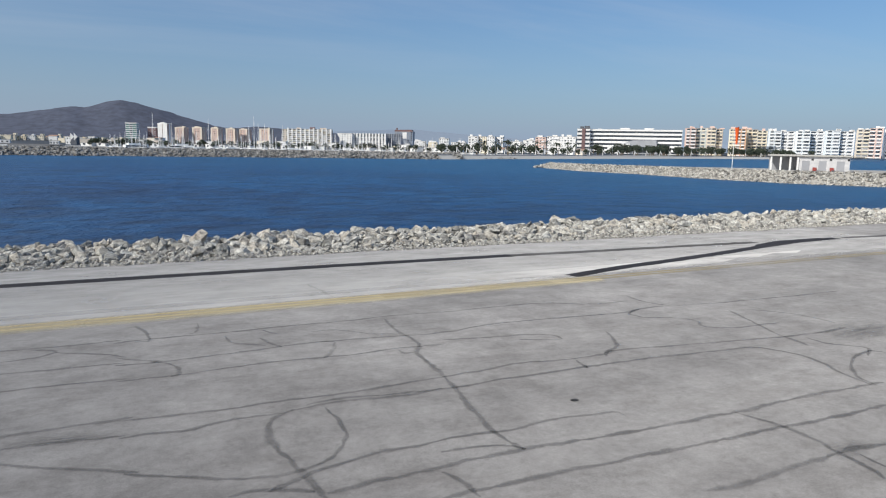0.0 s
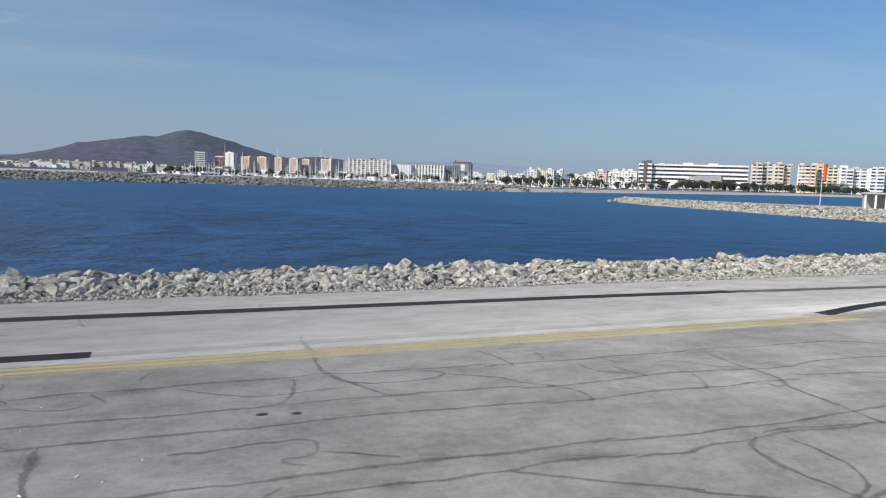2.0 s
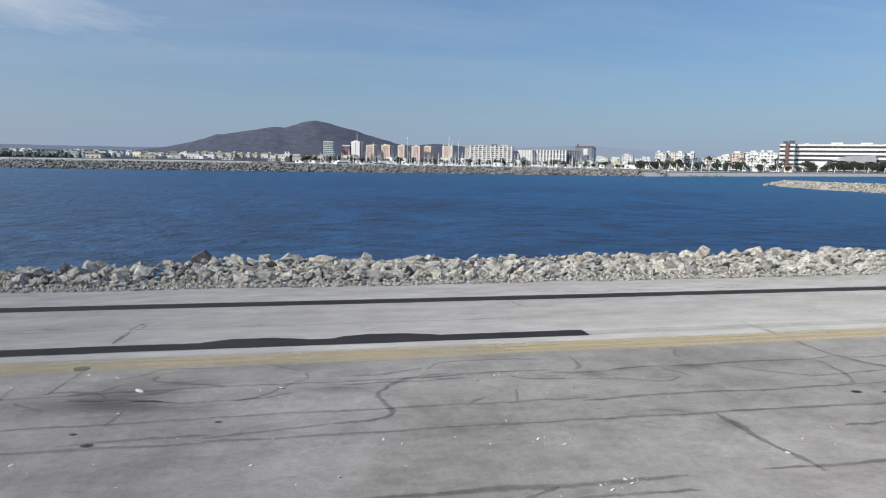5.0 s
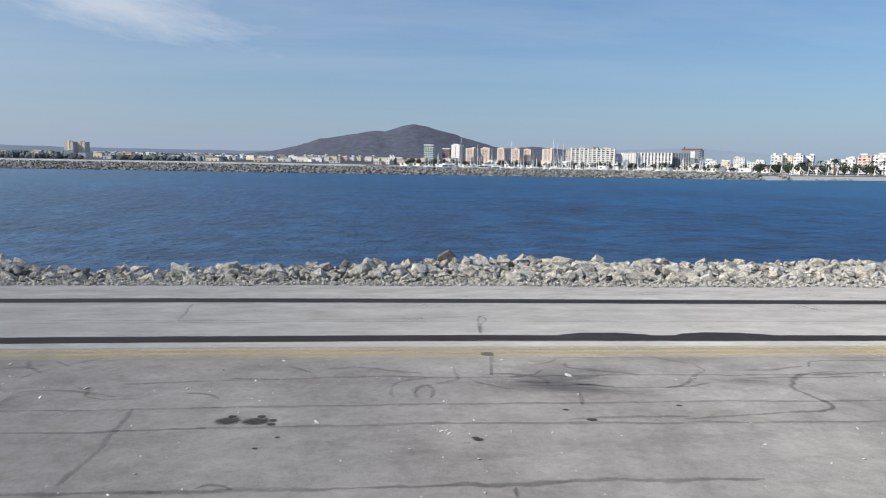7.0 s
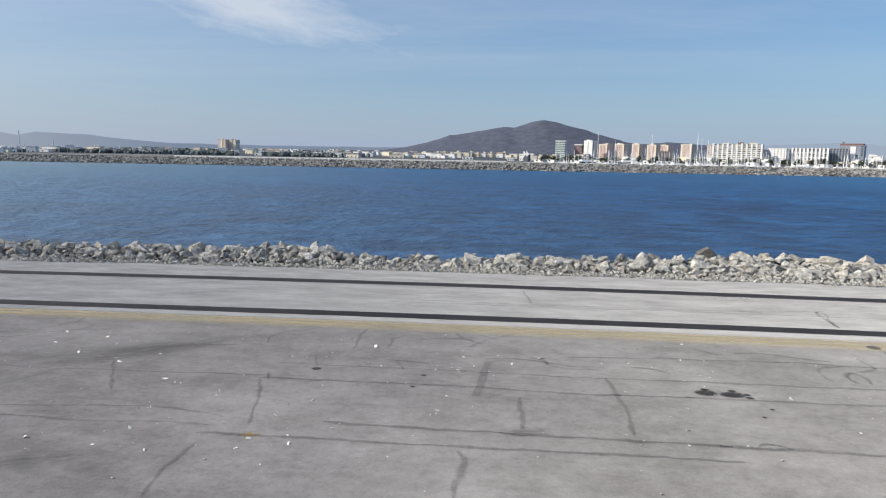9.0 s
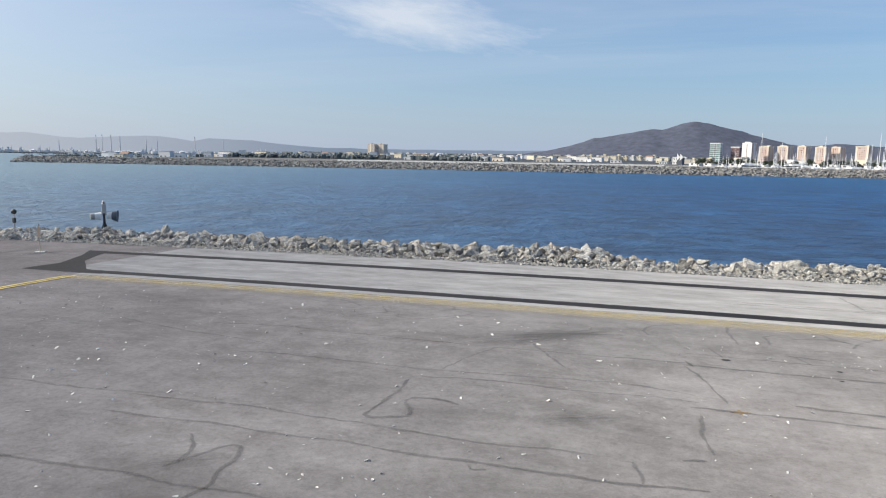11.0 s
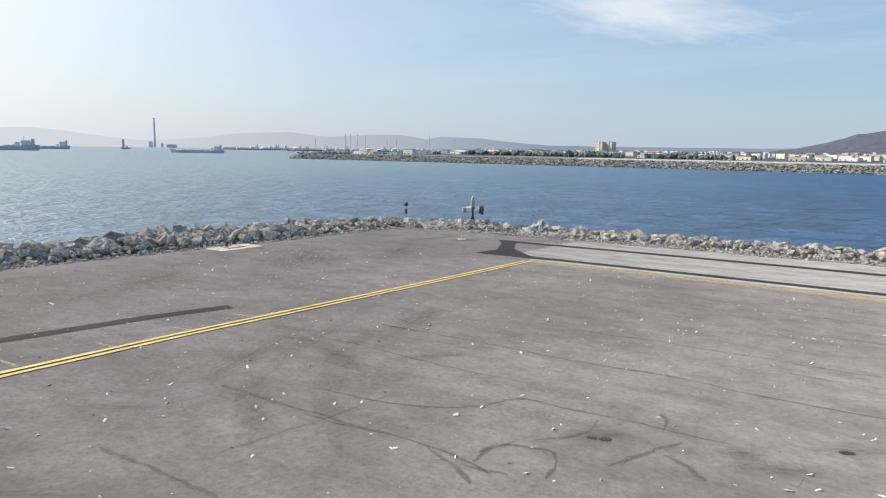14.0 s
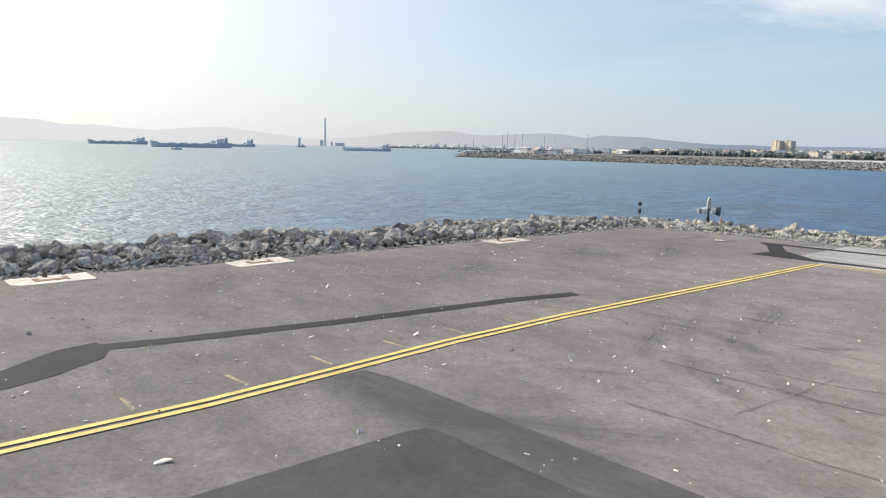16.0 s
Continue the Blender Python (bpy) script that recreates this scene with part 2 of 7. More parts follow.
def sea_material():
    m, n, l, b = material("sea_water", 0.42)
    co = n.new("ShaderNodeTexCoord").outputs["Object"]
    big = noise_node(n, l, stretched(n, l, co, 0.012, 0.012, 1, 12), 1.0, 4, 0.55)
    tone = ramp_node(n, l, big, (0.3, (0.006, 0.044, 0.150)), (0.7, (0.009, 0.078, 0.208)))
    drift = noise_node(n, l, stretched(n, l, co, 0.018, 0.02), 1.0, 6, 0.65)
    tone = mixed(n, l, tone, ramp_node(n, l, drift, (0.38, (0.55, 0.58, 0.68)), (0.58, (1.1, 1.12, 1.08))), 0.8, "MULTIPLY")
    # dark and bright sides of ripples and gusts, painted into the base colour
    ripple = noise_node(n, l, stretched(n, l, co, 0.20, 0.34, 1, 3), 1.0, 6, 0.66)
    tone = mixed(n, l, tone, ramp_node(n, l, ripple, (0.40, (0.30, 0.34, 0.45)), (0.5, (1.0, 1.0, 1.0)), (0.62, (1.55, 1.5, 1.38))), 0.95, "MULTIPLY")
    gust = noise_node(n, l, stretched(n, l, co, 0.075, 0.10, 1, 6), 1.0, 6, 0.66)
    tone = mixed(n, l, tone, ramp_node(n, l, gust, (0.38, (0.36, 0.42, 0.55)), (0.5, (1.0, 1.0, 1.0)), (0.66, (1.22, 1.24, 1.16))), 0.85, "MULTIPLY")
    # near water darkened in the base colour, for its weaker sky reflection
    navy = n.new("ShaderNodeSeparateXYZ")
    l.new(co, navy.inputs["Vector"])
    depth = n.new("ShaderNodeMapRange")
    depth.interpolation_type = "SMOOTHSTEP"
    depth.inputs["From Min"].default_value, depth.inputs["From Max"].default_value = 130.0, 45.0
    l.new(navy.outputs["Y"], depth.inputs["Value"])
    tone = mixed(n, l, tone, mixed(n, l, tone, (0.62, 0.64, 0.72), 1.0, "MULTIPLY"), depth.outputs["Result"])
    # greener and paler towards far quays and jetty: sky reflection painted into the tone
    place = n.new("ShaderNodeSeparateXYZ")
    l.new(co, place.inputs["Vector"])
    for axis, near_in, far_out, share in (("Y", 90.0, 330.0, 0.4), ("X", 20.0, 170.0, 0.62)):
        far_sheen = n.new("ShaderNodeMapRange")
        far_sheen.interpolation_type = "SMOOTHSTEP"
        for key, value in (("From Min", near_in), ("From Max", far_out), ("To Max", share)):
            far_sheen.inputs[key].default_value = value
        l.new(place.outputs[axis], far_sheen.inputs["Value"])
        tone = mixed(n, l, tone, (0.021, 0.112, 0.234), far_sheen.outputs["Result"])
    # open bay to the west: its bright sky reflection painted as a paler colour
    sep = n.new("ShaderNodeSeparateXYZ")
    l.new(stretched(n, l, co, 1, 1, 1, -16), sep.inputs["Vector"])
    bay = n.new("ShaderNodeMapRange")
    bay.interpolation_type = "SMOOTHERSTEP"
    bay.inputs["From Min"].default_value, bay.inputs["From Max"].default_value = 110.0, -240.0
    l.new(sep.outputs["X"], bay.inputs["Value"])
    bay_sheen = mixed(n, l, (0.138, 0.215, 0.27), ramp_node(n, l, ripple, (0.36, (0.7, 0.72, 0.76)), (0.64, (1.25, 1.24, 1.2))), 0.9, "MULTIPLY")
    tone = mixed(n, l, tone, bay_sheen, bay.outputs["Result"])
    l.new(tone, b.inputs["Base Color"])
    b.inputs["IOR"].default_value = 1.33
    b.inputs["Specular IOR Level"].default_value = 1.0
    b.inputs["Specular Tint"].default_value = (0.78, 0.95, 1.0, 1)
    swell = noise_node(n, l, stretched(n, l, co, 0.3, 0.22, 1, 20), 1.0, 5, 0.6)
    chop = noise_node(n, l, stretched(n, l, co, 0.9, 1.2, 1, -14), 1.0, 4, 0.6)
    bp = n.new("ShaderNodeBump")
    bp.inputs["Strength"].default_value, bp.inputs["Distance"].default_value = 1.0, 0.9
    l.new(swell, bp.inputs["Height"])
    b2 = n.new("ShaderNodeBump")
    b2.inputs["Strength"].default_value, b2.inputs["Distance"].default_value = 1.0, 0.35
    l.new(chop, b2.inputs["Height"])
    l.new(bp.outputs["Normal"], b2.inputs["Normal"])
    l.new(b2.outputs["Normal"], b.inputs["Normal"])
    return m


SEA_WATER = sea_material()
YELLOW = plain("worn_yellow_paint", (0.56, 0.445, 0.155), 0.75, 0, 0.28, 2.5)
STAIN = plain("grey_stain", (0.19, 0.186, 0.182), 0.8, 0, 0.2, 2.0)
WHITE = plain("white_paint", (0.78, 0.78, 0.76), 0.6, 0, 0.06, 2.0)
SHELL = plain("broken_shell", (0.62, 0.61, 0.58), 0.7, 0, 0.15, 20.0)
CONCRETE = plain("pale_concrete", (0.52, 0.51, 0.48), 0.9, 0, 0.14, 1.5, 0.2)
RUST = plain("rusty_iron", (0.17, 0.10, 0.07), 0.8, 0.2, 0.3, 9.0)
GALV = plain("galvanised_steel", (0.34, 0.35, 0.36), 0.5, 0.7, 0.15, 6.0)
BLACK = plain("black_housing", (0.03, 0.03, 0.032), 0.5, 0, 0.2, 4.0)


def worn_paint(name, color, left, cover=0.85):
    """Paint of which about this share is left, worn away in specks and patches."""
    m, n, l, b = material(name, 0.8)
    co = n.new("ShaderNodeTexCoord").outputs["Object"]
    b.inputs["Base Color"].default_value = (*color, 1)
    big = noise_node(n, l, co, 0.35, 5, 0.6)
    fine = noise_node(n, l, co, 14.0, 5, 0.7)
    add = n.new("ShaderNodeMath")
    add.operation = "ADD"
    l.new(big, add.inputs[0])
    l.new(fine, add.inputs[1])
    rr = n.new("ShaderNodeMapRange")
    rr.inputs["From Min"].default_value, rr.inputs["From Max"].default_value = 1.25 - left * 0.8, 1.45 - left * 0.8
    rr.inputs["To Max"].default_value = cover
    l.new(add.outputs["Value"], rr.inputs["Value"])
    l.new(rr.outputs["Result"], b.inputs["Alpha"])
    return m


def soft_band(name, color, along, a, b, c, d, strength, ragged=0.5, fade=None):
    """A worn coat on a strip of the apron: it sets in between a and b and fades out between c and d (x or y in metres)."""
    m, n, l, s = material(name, 0.85)
    co = n.new("ShaderNodeTexCoord").outputs["Object"]
    s.inputs["Diffuse Roughness"].default_value = 1.0
    s.inputs["Base Color"].default_value = (*color, 1)
    sep = n.new("ShaderNodeSeparateXYZ")
    l.new(co, sep.inputs["Vector"])
    wob = n.new("ShaderNodeMath")
    wob.operation = "MULTIPLY_ADD"
    l.new(noise_node(n, l, co, 0.7, 4, 0.6), wob.inputs[0])
    wob.inputs[1].default_value = ragged * min(b - a, d - c)
    l.new(sep.outputs[along], wob.inputs[2])
    out = None
    for lo, hi, t0, t1 in ((a, b, 0, 1), (c, d, 1, 0)):
        r = n.new("ShaderNodeMapRange")
        r.interpolation_type = "SMOOTHSTEP"
        for key, v in (("From Min", lo), ("From Max", hi), ("To Min", t0), ("To Max", t1)):
            r.inputs[key].default_value = v
        l.new(wob.outputs["Value"], r.inputs["Value"])
        if out is None:
            out = r.outputs["Result"]
        else:
            q = n.new("ShaderNodeMath")
            q.operation = "MULTIPLY"
            l.new(out, q.inputs[0])
            l.new(r.outputs["Result"], q.inputs[1])
            out = q.outputs["Value"]
    worn = n.new("ShaderNodeMapRange")
    worn.inputs["From Min"].default_value, worn.inputs["From Max"].default_value = 0.25, 0.65
    worn.inputs["To Min"].default_value, worn.inputs["To Max"].default_value = strength * 0.45, strength
    l.new(noise_node(n, l, stretched(n, l, co, 0.4, 0.9), 1.0, 8, 0.68), worn.inputs["Value"])
    q = n.new("ShaderNodeMath")
    q.operation = "MULTIPLY"
    l.new(out, q.inputs[0])
    l.new(worn.outputs["Result"], q.inputs[1])
    out = q.outputs["Value"]
    if fade:
        # thinner towards the west: full at the second x, a share of it at the first
        thin = n.new("ShaderNodeMapRange")
        for key, value in zip(("From Min", "From Max", "To Min", "To Max"), (fade[0], fade[1], fade[2], 1.0)):
            thin.inputs[key].default_value = value
        l.new(sep.outputs["X"], thin.inputs["Value"])
        q = n.new("ShaderNodeMath")
        q.operation = "MULTIPLY"
        l.new(out, q.inputs[0])
        l.new(thin.outputs["Result"], q.inputs[1])
        out = q.outputs["Value"]
    l.new(out, s.inputs["Alpha"])
    return m


def tar_material(name, cover, soft=False):
    """Old tar, rubbed thin in places, over the asphalt; soft: it thins out towards both edges of its strip."""
    m, n, l, b = material(name, 0.7)
    tc = n.new("ShaderNodeTexCoord")
    co = tc.outputs["Object"]
    b.inputs["Base Color"].default_value = (0.085, 0.083, 0.082, 1)
    rr = n.new("ShaderNodeMapRange")
    rr.inputs["From Min"].default_value, rr.inputs["From Max"].default_value = 0.3, 0.62
    rr.inputs["To Min"].default_value, rr.inputs["To Max"].default_value = cover * 0.35, cover
    l.new(noise_node(n, l, co, 1.1, 7, 0.7), rr.inputs["Value"])
    out = rr.outputs["Result"]
    if soft:
        sep = n.new("ShaderNodeSeparateXYZ")
        l.new(tc.outputs["UV"], sep.inputs["Vector"])
        ragged = n.new("ShaderNodeMath")
        ragged.operation = "MULTIPLY_ADD"
        l.new(noise_node(n, l, co, 9.0, 4, 0.7), ragged.inputs[0])
        ragged.inputs[1].default_value = 0.9
        l.new(sep.outputs["X"], ragged.inputs[2])
        thin = n.new("ShaderNodeMapRange")
        thin.interpolation_type = "SMOOTHSTEP"
        thin.inputs["From Min"].default_value, thin.inputs["From Max"].default_value = 1.45, 0.75
        l.new(ragged.outputs["Value"], thin.inputs["Value"])
        q = n.new("ShaderNodeMath")
        q.operation = "MULTIPLY"
        l.new(out, q.inputs[0])
        l.new(thin.outputs["Result"], q.inputs[1])
        out = q.outputs["Value"]
    l.new(out, b.inputs["Alpha"])
    return m


SEALANT = tar_material("crack_sealant", 0.41, True)
FAINT = tar_material("worn_sealant", 0.31, True)


# ---------------------------------------------------------------- builders
def part(name, bm, mat, parent=None, label=""):
    me = bpy.data.meshes.new(name)
    bm.to_mesh(me)
    bm.free()
    me.materials.append(mat)
    ob = new(name, me)
    if parent:
        ob.parent = parent
    return tagged(ob, label)


def shared(name, me, parent, m):
    ob = new(name, me)
    ob.parent = parent
    ob.matrix_basis = m
    return ob


def thing(name, x, y, z, label, category, turn=0.0, group="", kind=""):
    ob = new(name)
    ob.matrix_basis = pose(x, y, z, 0, 0, turn)
    return tagged(ob, label, category, group, kind)


def box(bm, x0, x1, y0, y1, z0, z1, bevel=0.0):
    v = [bm.verts.new((x, y, z)) for x in (x0, x1) for y in (y0, y1) for z in (z0, z1)]
    fs = [bm.faces.new([v[i] for i in q]) for q in ((0, 1, 3, 2), (4, 6, 7, 5), (0, 4, 5, 1), (2, 3, 7, 6), (0, 2, 6, 4), (1, 5, 7, 3))]
    if bevel:
        bmesh.ops.bevel(bm, geom=list({e for f in fs for e in f.edges}), offset=bevel, segments=1, affect="EDGES")
    return bm


def boxes(*dims):
    bm = bmesh.new()
    for d in dims:
        box(bm, *d)
    return bm


def tube(bm, p, q, r0, r1=None, sides=8):
    p, q = Vector(p), Vector(q)
    r1 = r0 if r1 is None else r1
    turn = (q - p).to_track_quat("Z", "Y")
    rings = []
    for c, r in ((p, r0), (q, r1)):
        rings.append([bm.verts.new(c + turn @ Vector((r * math.cos(a), r * math.sin(a), 0))) for a in (2 * math.pi * k / sides for k in range(sides))])
    for k in range(sides):
        bm.faces.new((rings[0][k], rings[0][(k + 1) % sides], rings[1][(k + 1) % sides], rings[1][k]))
    bm.faces.new(rings[0][::-1])
    bm.faces.new(rings[1])
    return bm


def gz(x, y):
    """Height of the apron, bent to fit the camera's view: it falls to the shore and, past x = 5, to the west."""
    w = min(x, 5.0) - 5.0
    return 0.1466 - 0.002335 * x - 0.010038 * (y - 16) + 0.000106 * (y - 16) ** 2 - 0.000203 * w * w + 0.003673 * (math.hypot(max(x - 3, 0), 6) - 6)


def sheet(name, xs, ys, height, mat, label, category, kind="structure"):
    me = bpy.data.meshes.new(name)
    verts = [(x, y, height(x, y)) for y in ys for x in xs]
    nx = len(xs)
    faces = [(j * nx + i, j * nx + i + 1, (j + 1) * nx + i + 1, (j + 1) * nx + i) for j in range(len(ys) - 1) for i in range(nx - 1)]
    me.from_pydata(verts, [], faces)
    me.polygons.foreach_set("use_smooth", [True] * len(me.polygons))
    me.materials.append(mat)
    return tagged(new(name, me), label, category, "", kind)


def steps(a, b, n):
    return [a + (b - a) * k / n for k in range(n + 1)]


# ---------------------------------------------------------------- sea, apron and far shore
bm = bmesh.new()
rim = [bm.verts.new((4900 * math.cos(a), 4900 * math.sin(a), SEA)) for a in (2 * math.pi * k / 96 for k in range(96))]
bm.faces.new(rim)
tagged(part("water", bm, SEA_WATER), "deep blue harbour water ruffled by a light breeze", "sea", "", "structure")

EDGE_N, EDGE_W = 26.0, -52.4


def apron_height(x, y):
    z = gz(max(x, EDGE_W), min(y, EDGE_N))
    out = max(EDGE_W - x, y - EDGE_N, -70 - y, 0)
    return z - out * 0.5 if out > 0 else z


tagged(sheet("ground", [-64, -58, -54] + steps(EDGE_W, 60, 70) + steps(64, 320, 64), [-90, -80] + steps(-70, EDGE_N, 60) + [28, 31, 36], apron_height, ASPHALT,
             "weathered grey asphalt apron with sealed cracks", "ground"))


def ribbon(bm, pts, width, lift, jitter=0.0, seed=0, step=0.35, taper=False):
    """A flat strip laid along pts on the apron, its edges wandering by jitter metres."""
    rng = random.Random(seed)
    line = []
    for (ax, ay), (bx, by) in zip(pts, pts[1:]):
        n = max(1, int(math.hypot(bx - ax, by - ay) / step))
        line += [(ax + (bx - ax) * k / n, ay + (by - ay) * k / n) for k in range(n)]
    line.append(pts[-1])
    ph = rng.uniform(0, 50)
    if jitter:
        line = [(x + jitter * (noise.noise((x * 0.9 + ph, y * 0.9, 0)) * 1.2 + 0.5 * noise.noise((x * 3 + ph, y * 3, 3))),
                 y + jitter * (noise.noise((x * 0.9, y * 0.9, 7 + ph)) * 1.2 + 0.5 * noise.noise((x * 3, y * 3, 9 + ph)))) for x, y in line]
    prev = None
    for k, (x, y) in enumerate(line):
        a, b = line[max(k - 1, 0)], line[min(k + 1, len(line) - 1)]
        dx, dy = b[0] - a[0], b[1] - a[1]
        d = math.hypot(dx, dy) or 1
        w = width / 2
        if jitter:
            w *= 1 + min(0.55, jitter * 7) * noise.noise((x * 1.7 + ph, y * 1.7, 21))
        if taper:
            w *= min(1.0, 0.2 + 9.0 * min(k, len(line) - 1 - k) / len(line))
        nx, ny = -dy / d * w, dx / d * w
        pair = [bm.verts.new((x + s * nx, y + s * ny, gz(x + s * nx, y + s * ny) + lift)) for s in (-1, 1)]
        if prev:
            bm.faces.new((prev[0], pair[0], pair[1], prev[1]))
        prev = pair
    return bm


def patch(bm, pts, lift, jitter=0.0, step=0.5):
    """A flat patch of asphalt with a wandering outline."""
    line = []
    for (ax, ay), (bx, by) in zip(pts, pts[1:] + pts[:1]):
        n = max(1, int(math.hypot(bx - ax, by - ay) / step))
        line += [(ax + (bx - ax) * k / n, ay + (by - ay) * k / n) for k in range(n)]
    vs = []
    for x, y in line:
        x += jitter * noise.noise((x * 0.8, y * 0.8, 4))
        y += jitter * noise.noise((x * 0.8, y * 0.8, 14))
        vs.append(bm.verts.new((x, y, gz(x, y) + lift)))
    f = bm.faces.new(vs)
    cut = bmesh.ops.triangulate(bm, faces=[f])["faces"]
    span = max(math.hypot(x - line[0][0], y - line[0][1]) for x, y in line)
    if span > 6:
        bmesh.ops.subdivide_edges(bm, edges=list({e for t in cut for e in t.edges}), cuts=5, use_grid_fill=True)
        for v in bm.verts:
            v.co.z = gz(v.co.x, v.co.y) + lift
    return bm
# fresh asphalt trenches
bm = ribbon(bmesh.new(), [(-42.2, 22.35), (-10, 22.4), (30, 22.15), (37.5, 21.95)], 0.7, 0.008, 0.015, 1)
tagged(part("trench_strip", bm, FRESH), "long dark strip of fresh asphalt near the rocks", "asphalt strip", "", "structure")
bm = ribbon(bmesh.new(), [(37.3, 21.95), (39.7, 21.8), (43.1, 21.65), (47.0, 21.5), (52.5, 21.2)], 0.6, 0.0075, 0.05, 9)
tagged(part("trench_strip", bm, DUSTY), "dusty worn end of the dark asphalt strip", "asphalt strip", "", "structure")
bm = ribbon(bmesh.new(), [(59.3, 20.9), (62, 20.6), (75, 20.4), (110, 20.2)], 0.45, 0.008, 0.03, 10)
tagged(part("trench_strip", bm, DARKER), "thin dark asphalt strip beyond the slanting one", "asphalt strip", "", "structure")
bm = ribbon(bmesh.new(), [(-38.5, 17.2), (-20, 17.15), (0, 17.3), (12.3, 17.2)], 0.62, 0.008, 0.015, 2)
patch(bm, [(5.1, 17.3), (8.6, 17.3), (8.2, 17.6), (7.4, 17.84), (6.4, 17.9), (5.7, 17.75)], 0.0085)
patch(bm, [(1.8, 17.3), (5.1, 17.3), (4.7, 17.65), (3.9, 17.86), (2.9, 17.86), (2.3, 17.65)], 0.0085)
tagged(part("trench_strip", bm, FRESH), "dark strip of fresh asphalt beside the yellow line", "asphalt strip", "", "structure")
bm = ribbon(bmesh.new(), [(36.9, 16.7), (40.2, 17.55), (43.6, 18.15), (47.4, 18.95), (51.2, 19.85), (54.8, 20.55), (58.6, 20.85)], 0.6, 0.0095, 0.02, 3)
patch(bm, [(50.4, 19.7), (54.8, 20.5), (58.7, 20.7), (57.6, 21.25), (54.0, 21.2), (51.6, 20.5)], 0.009)
tagged(part("trench_strip", bm, FRESH), "slanting dark strip of fresh asphalt", "asphalt strip", "", "structure")
bm = ribbon(bmesh.new(), [(-38.87, 1.0), (-39.37, -1.3), (-40.05, -7.6), (-40.72, -11.9), (-41.05, -13.5)], 0.54, 0.008, 0.02, 4)
patch(bm, [(-41.5, -13.3), (-40.7, -13.2), (-40.05, -13.5), (-39.7, -14.15), (-39.4, -14.5), (-39.0, -15.4), (-38.6, -22.0), (-39.9, -22.0), (-40.3, -15.3), (-40.8, -14.8), (-41.35, -14.1)], 0.0085, 0.06)
tagged(part("trench_strip", bm, FRESH), "dark strip of fresh asphalt that widens at its end", "asphalt strip", "", "structure")
bm = patch(bmesh.new(), [(-42.6, 22.75), (-41.4, 22.75), (-39.7, 19.6), (-37.6, 17.6), (-36.0, 17.4), (-36.0, 16.8), (-38.6, 16.75), (-40.4, 16.9), (-40.3, 17.6), (-40.2, 18.6), (-41.3, 20.9)], 0.0095, 0.1)
tagged(part("trench_strip", bm, FRESH), "dark fresh asphalt joining two strips at the corner", "asphalt strip", "", "structure")

# bleached bands and resurfaced patches
BLEACH = soft_band("bleached_coat", (0.58, 0.575, 0.565), "Y", 17.3, 17.5, 18.6, 19.9, 0.62, 0.5, (-20.0, 4.0, 0.3))
MARGIN = soft_band("pale_margin", (0.56, 0.555, 0.55), "Y", 16.2, 16.6, 16.9, 17.1, 0.8)
ALONG = soft_band("pale_verge", (0.56, 0.555, 0.545), "Y", 22.6, 22.75, 23.0, 24.6, 0.6, 0.5, (-20.0, 4.0, 0.7))
VERGE = soft_band("dusty_verge", (0.52, 0.515, 0.507), "Y", 16.4, 17.4, 25.2, 26.4, 0.60, 0.3, (-22.0, 10.0, 1.2))
for a, b, word in ((-38.6, -10, "western"), (-10, 20, "middle"), (20, 62, "eastern")):
    bm = ribbon(bmesh.new(), [(a, 21.2), (b, 21.2)], 9.6, 0.003, 0, 5, 1.0)
    tagged(part("bleached_band", bm, VERGE), word + " stretch of pale dusty asphalt before the rocks", "asphalt band", "", "structure")
bm = ribbon(bmesh.new(), [(-38, 18.6), (13, 18.6)], 2.6, 0.004, 0, 5, 1.0)
tagged(part("bleached_band", bm, BLEACH), "sun-bleached band of pale asphalt", "asphalt band", "", "structure")
bm = patch(bmesh.new(), [(30, 16.8), (36.6, 16.4), (44, 16.8), (54, 18.6), (52, 20.3), (40, 20.4), (30, 19.2)], 0.0045, 0.6)
tagged(part("bleached_band", bm, soft_band("dusty_patch", (0.62, 0.61, 0.595), "Y", 16.5, 17.7, 18.8, 20.2, 0.85, 0.5, (29.5, 37.0, 0.0))), "patch of pale dust beside the slanting strip", "asphalt band", "", "structure")
bm = ribbon(bmesh.new(), [(13, 18.6), (46, 18.6)], 2.6, 0.004, 0, 5, 1.0)
tagged(part("bleached_band", bm, BLEACH), "dusty band of pale asphalt before the rocks", "asphalt band", "", "structure")
bm = ribbon(bmesh.new(), [(-40, 23.6), (47, 23.6)], 2.0, 0.0042, 0, 7, 1.0)
tagged(part("bleached_band", bm, ALONG), "pale dusty verge beside the dark strip", "asphalt band", "", "structure")
bm = ribbon(bmesh.new(), [(-37, 16.55), (36, 16.55)], 1.1, 0.0044, 0, 6, 1.0)
tagged(part("bleached_band", bm, MARGIN), "thin pale margin beside the yellow line", "asphalt band", "", "structure")
bm = patch(bmesh.new(), [(-33.0, -10.8), (-32.9, -10.42), (-32.45, -10.33), (-30.2, -10.24), (-22, -10.0), (-21, -24), (-32.9, -24)], 0.006, 0.06)
tagged(part("resurfaced_patch", bm, DARKER), "square patch of darker resurfaced asphalt", "asphalt patch", "", "structure")
bm = patch(bmesh.new(), [(-36.1, -9.5), (-35.4, -9.3), (-32.3, -9.15), (-29.0, -9.0), (-22, -8.6), (-22, -10.4), (-30, -10.7), (-32.3, -10.8), (-32.7, -11.6), (-36.1, -11.4)], 0.005, 0.05)
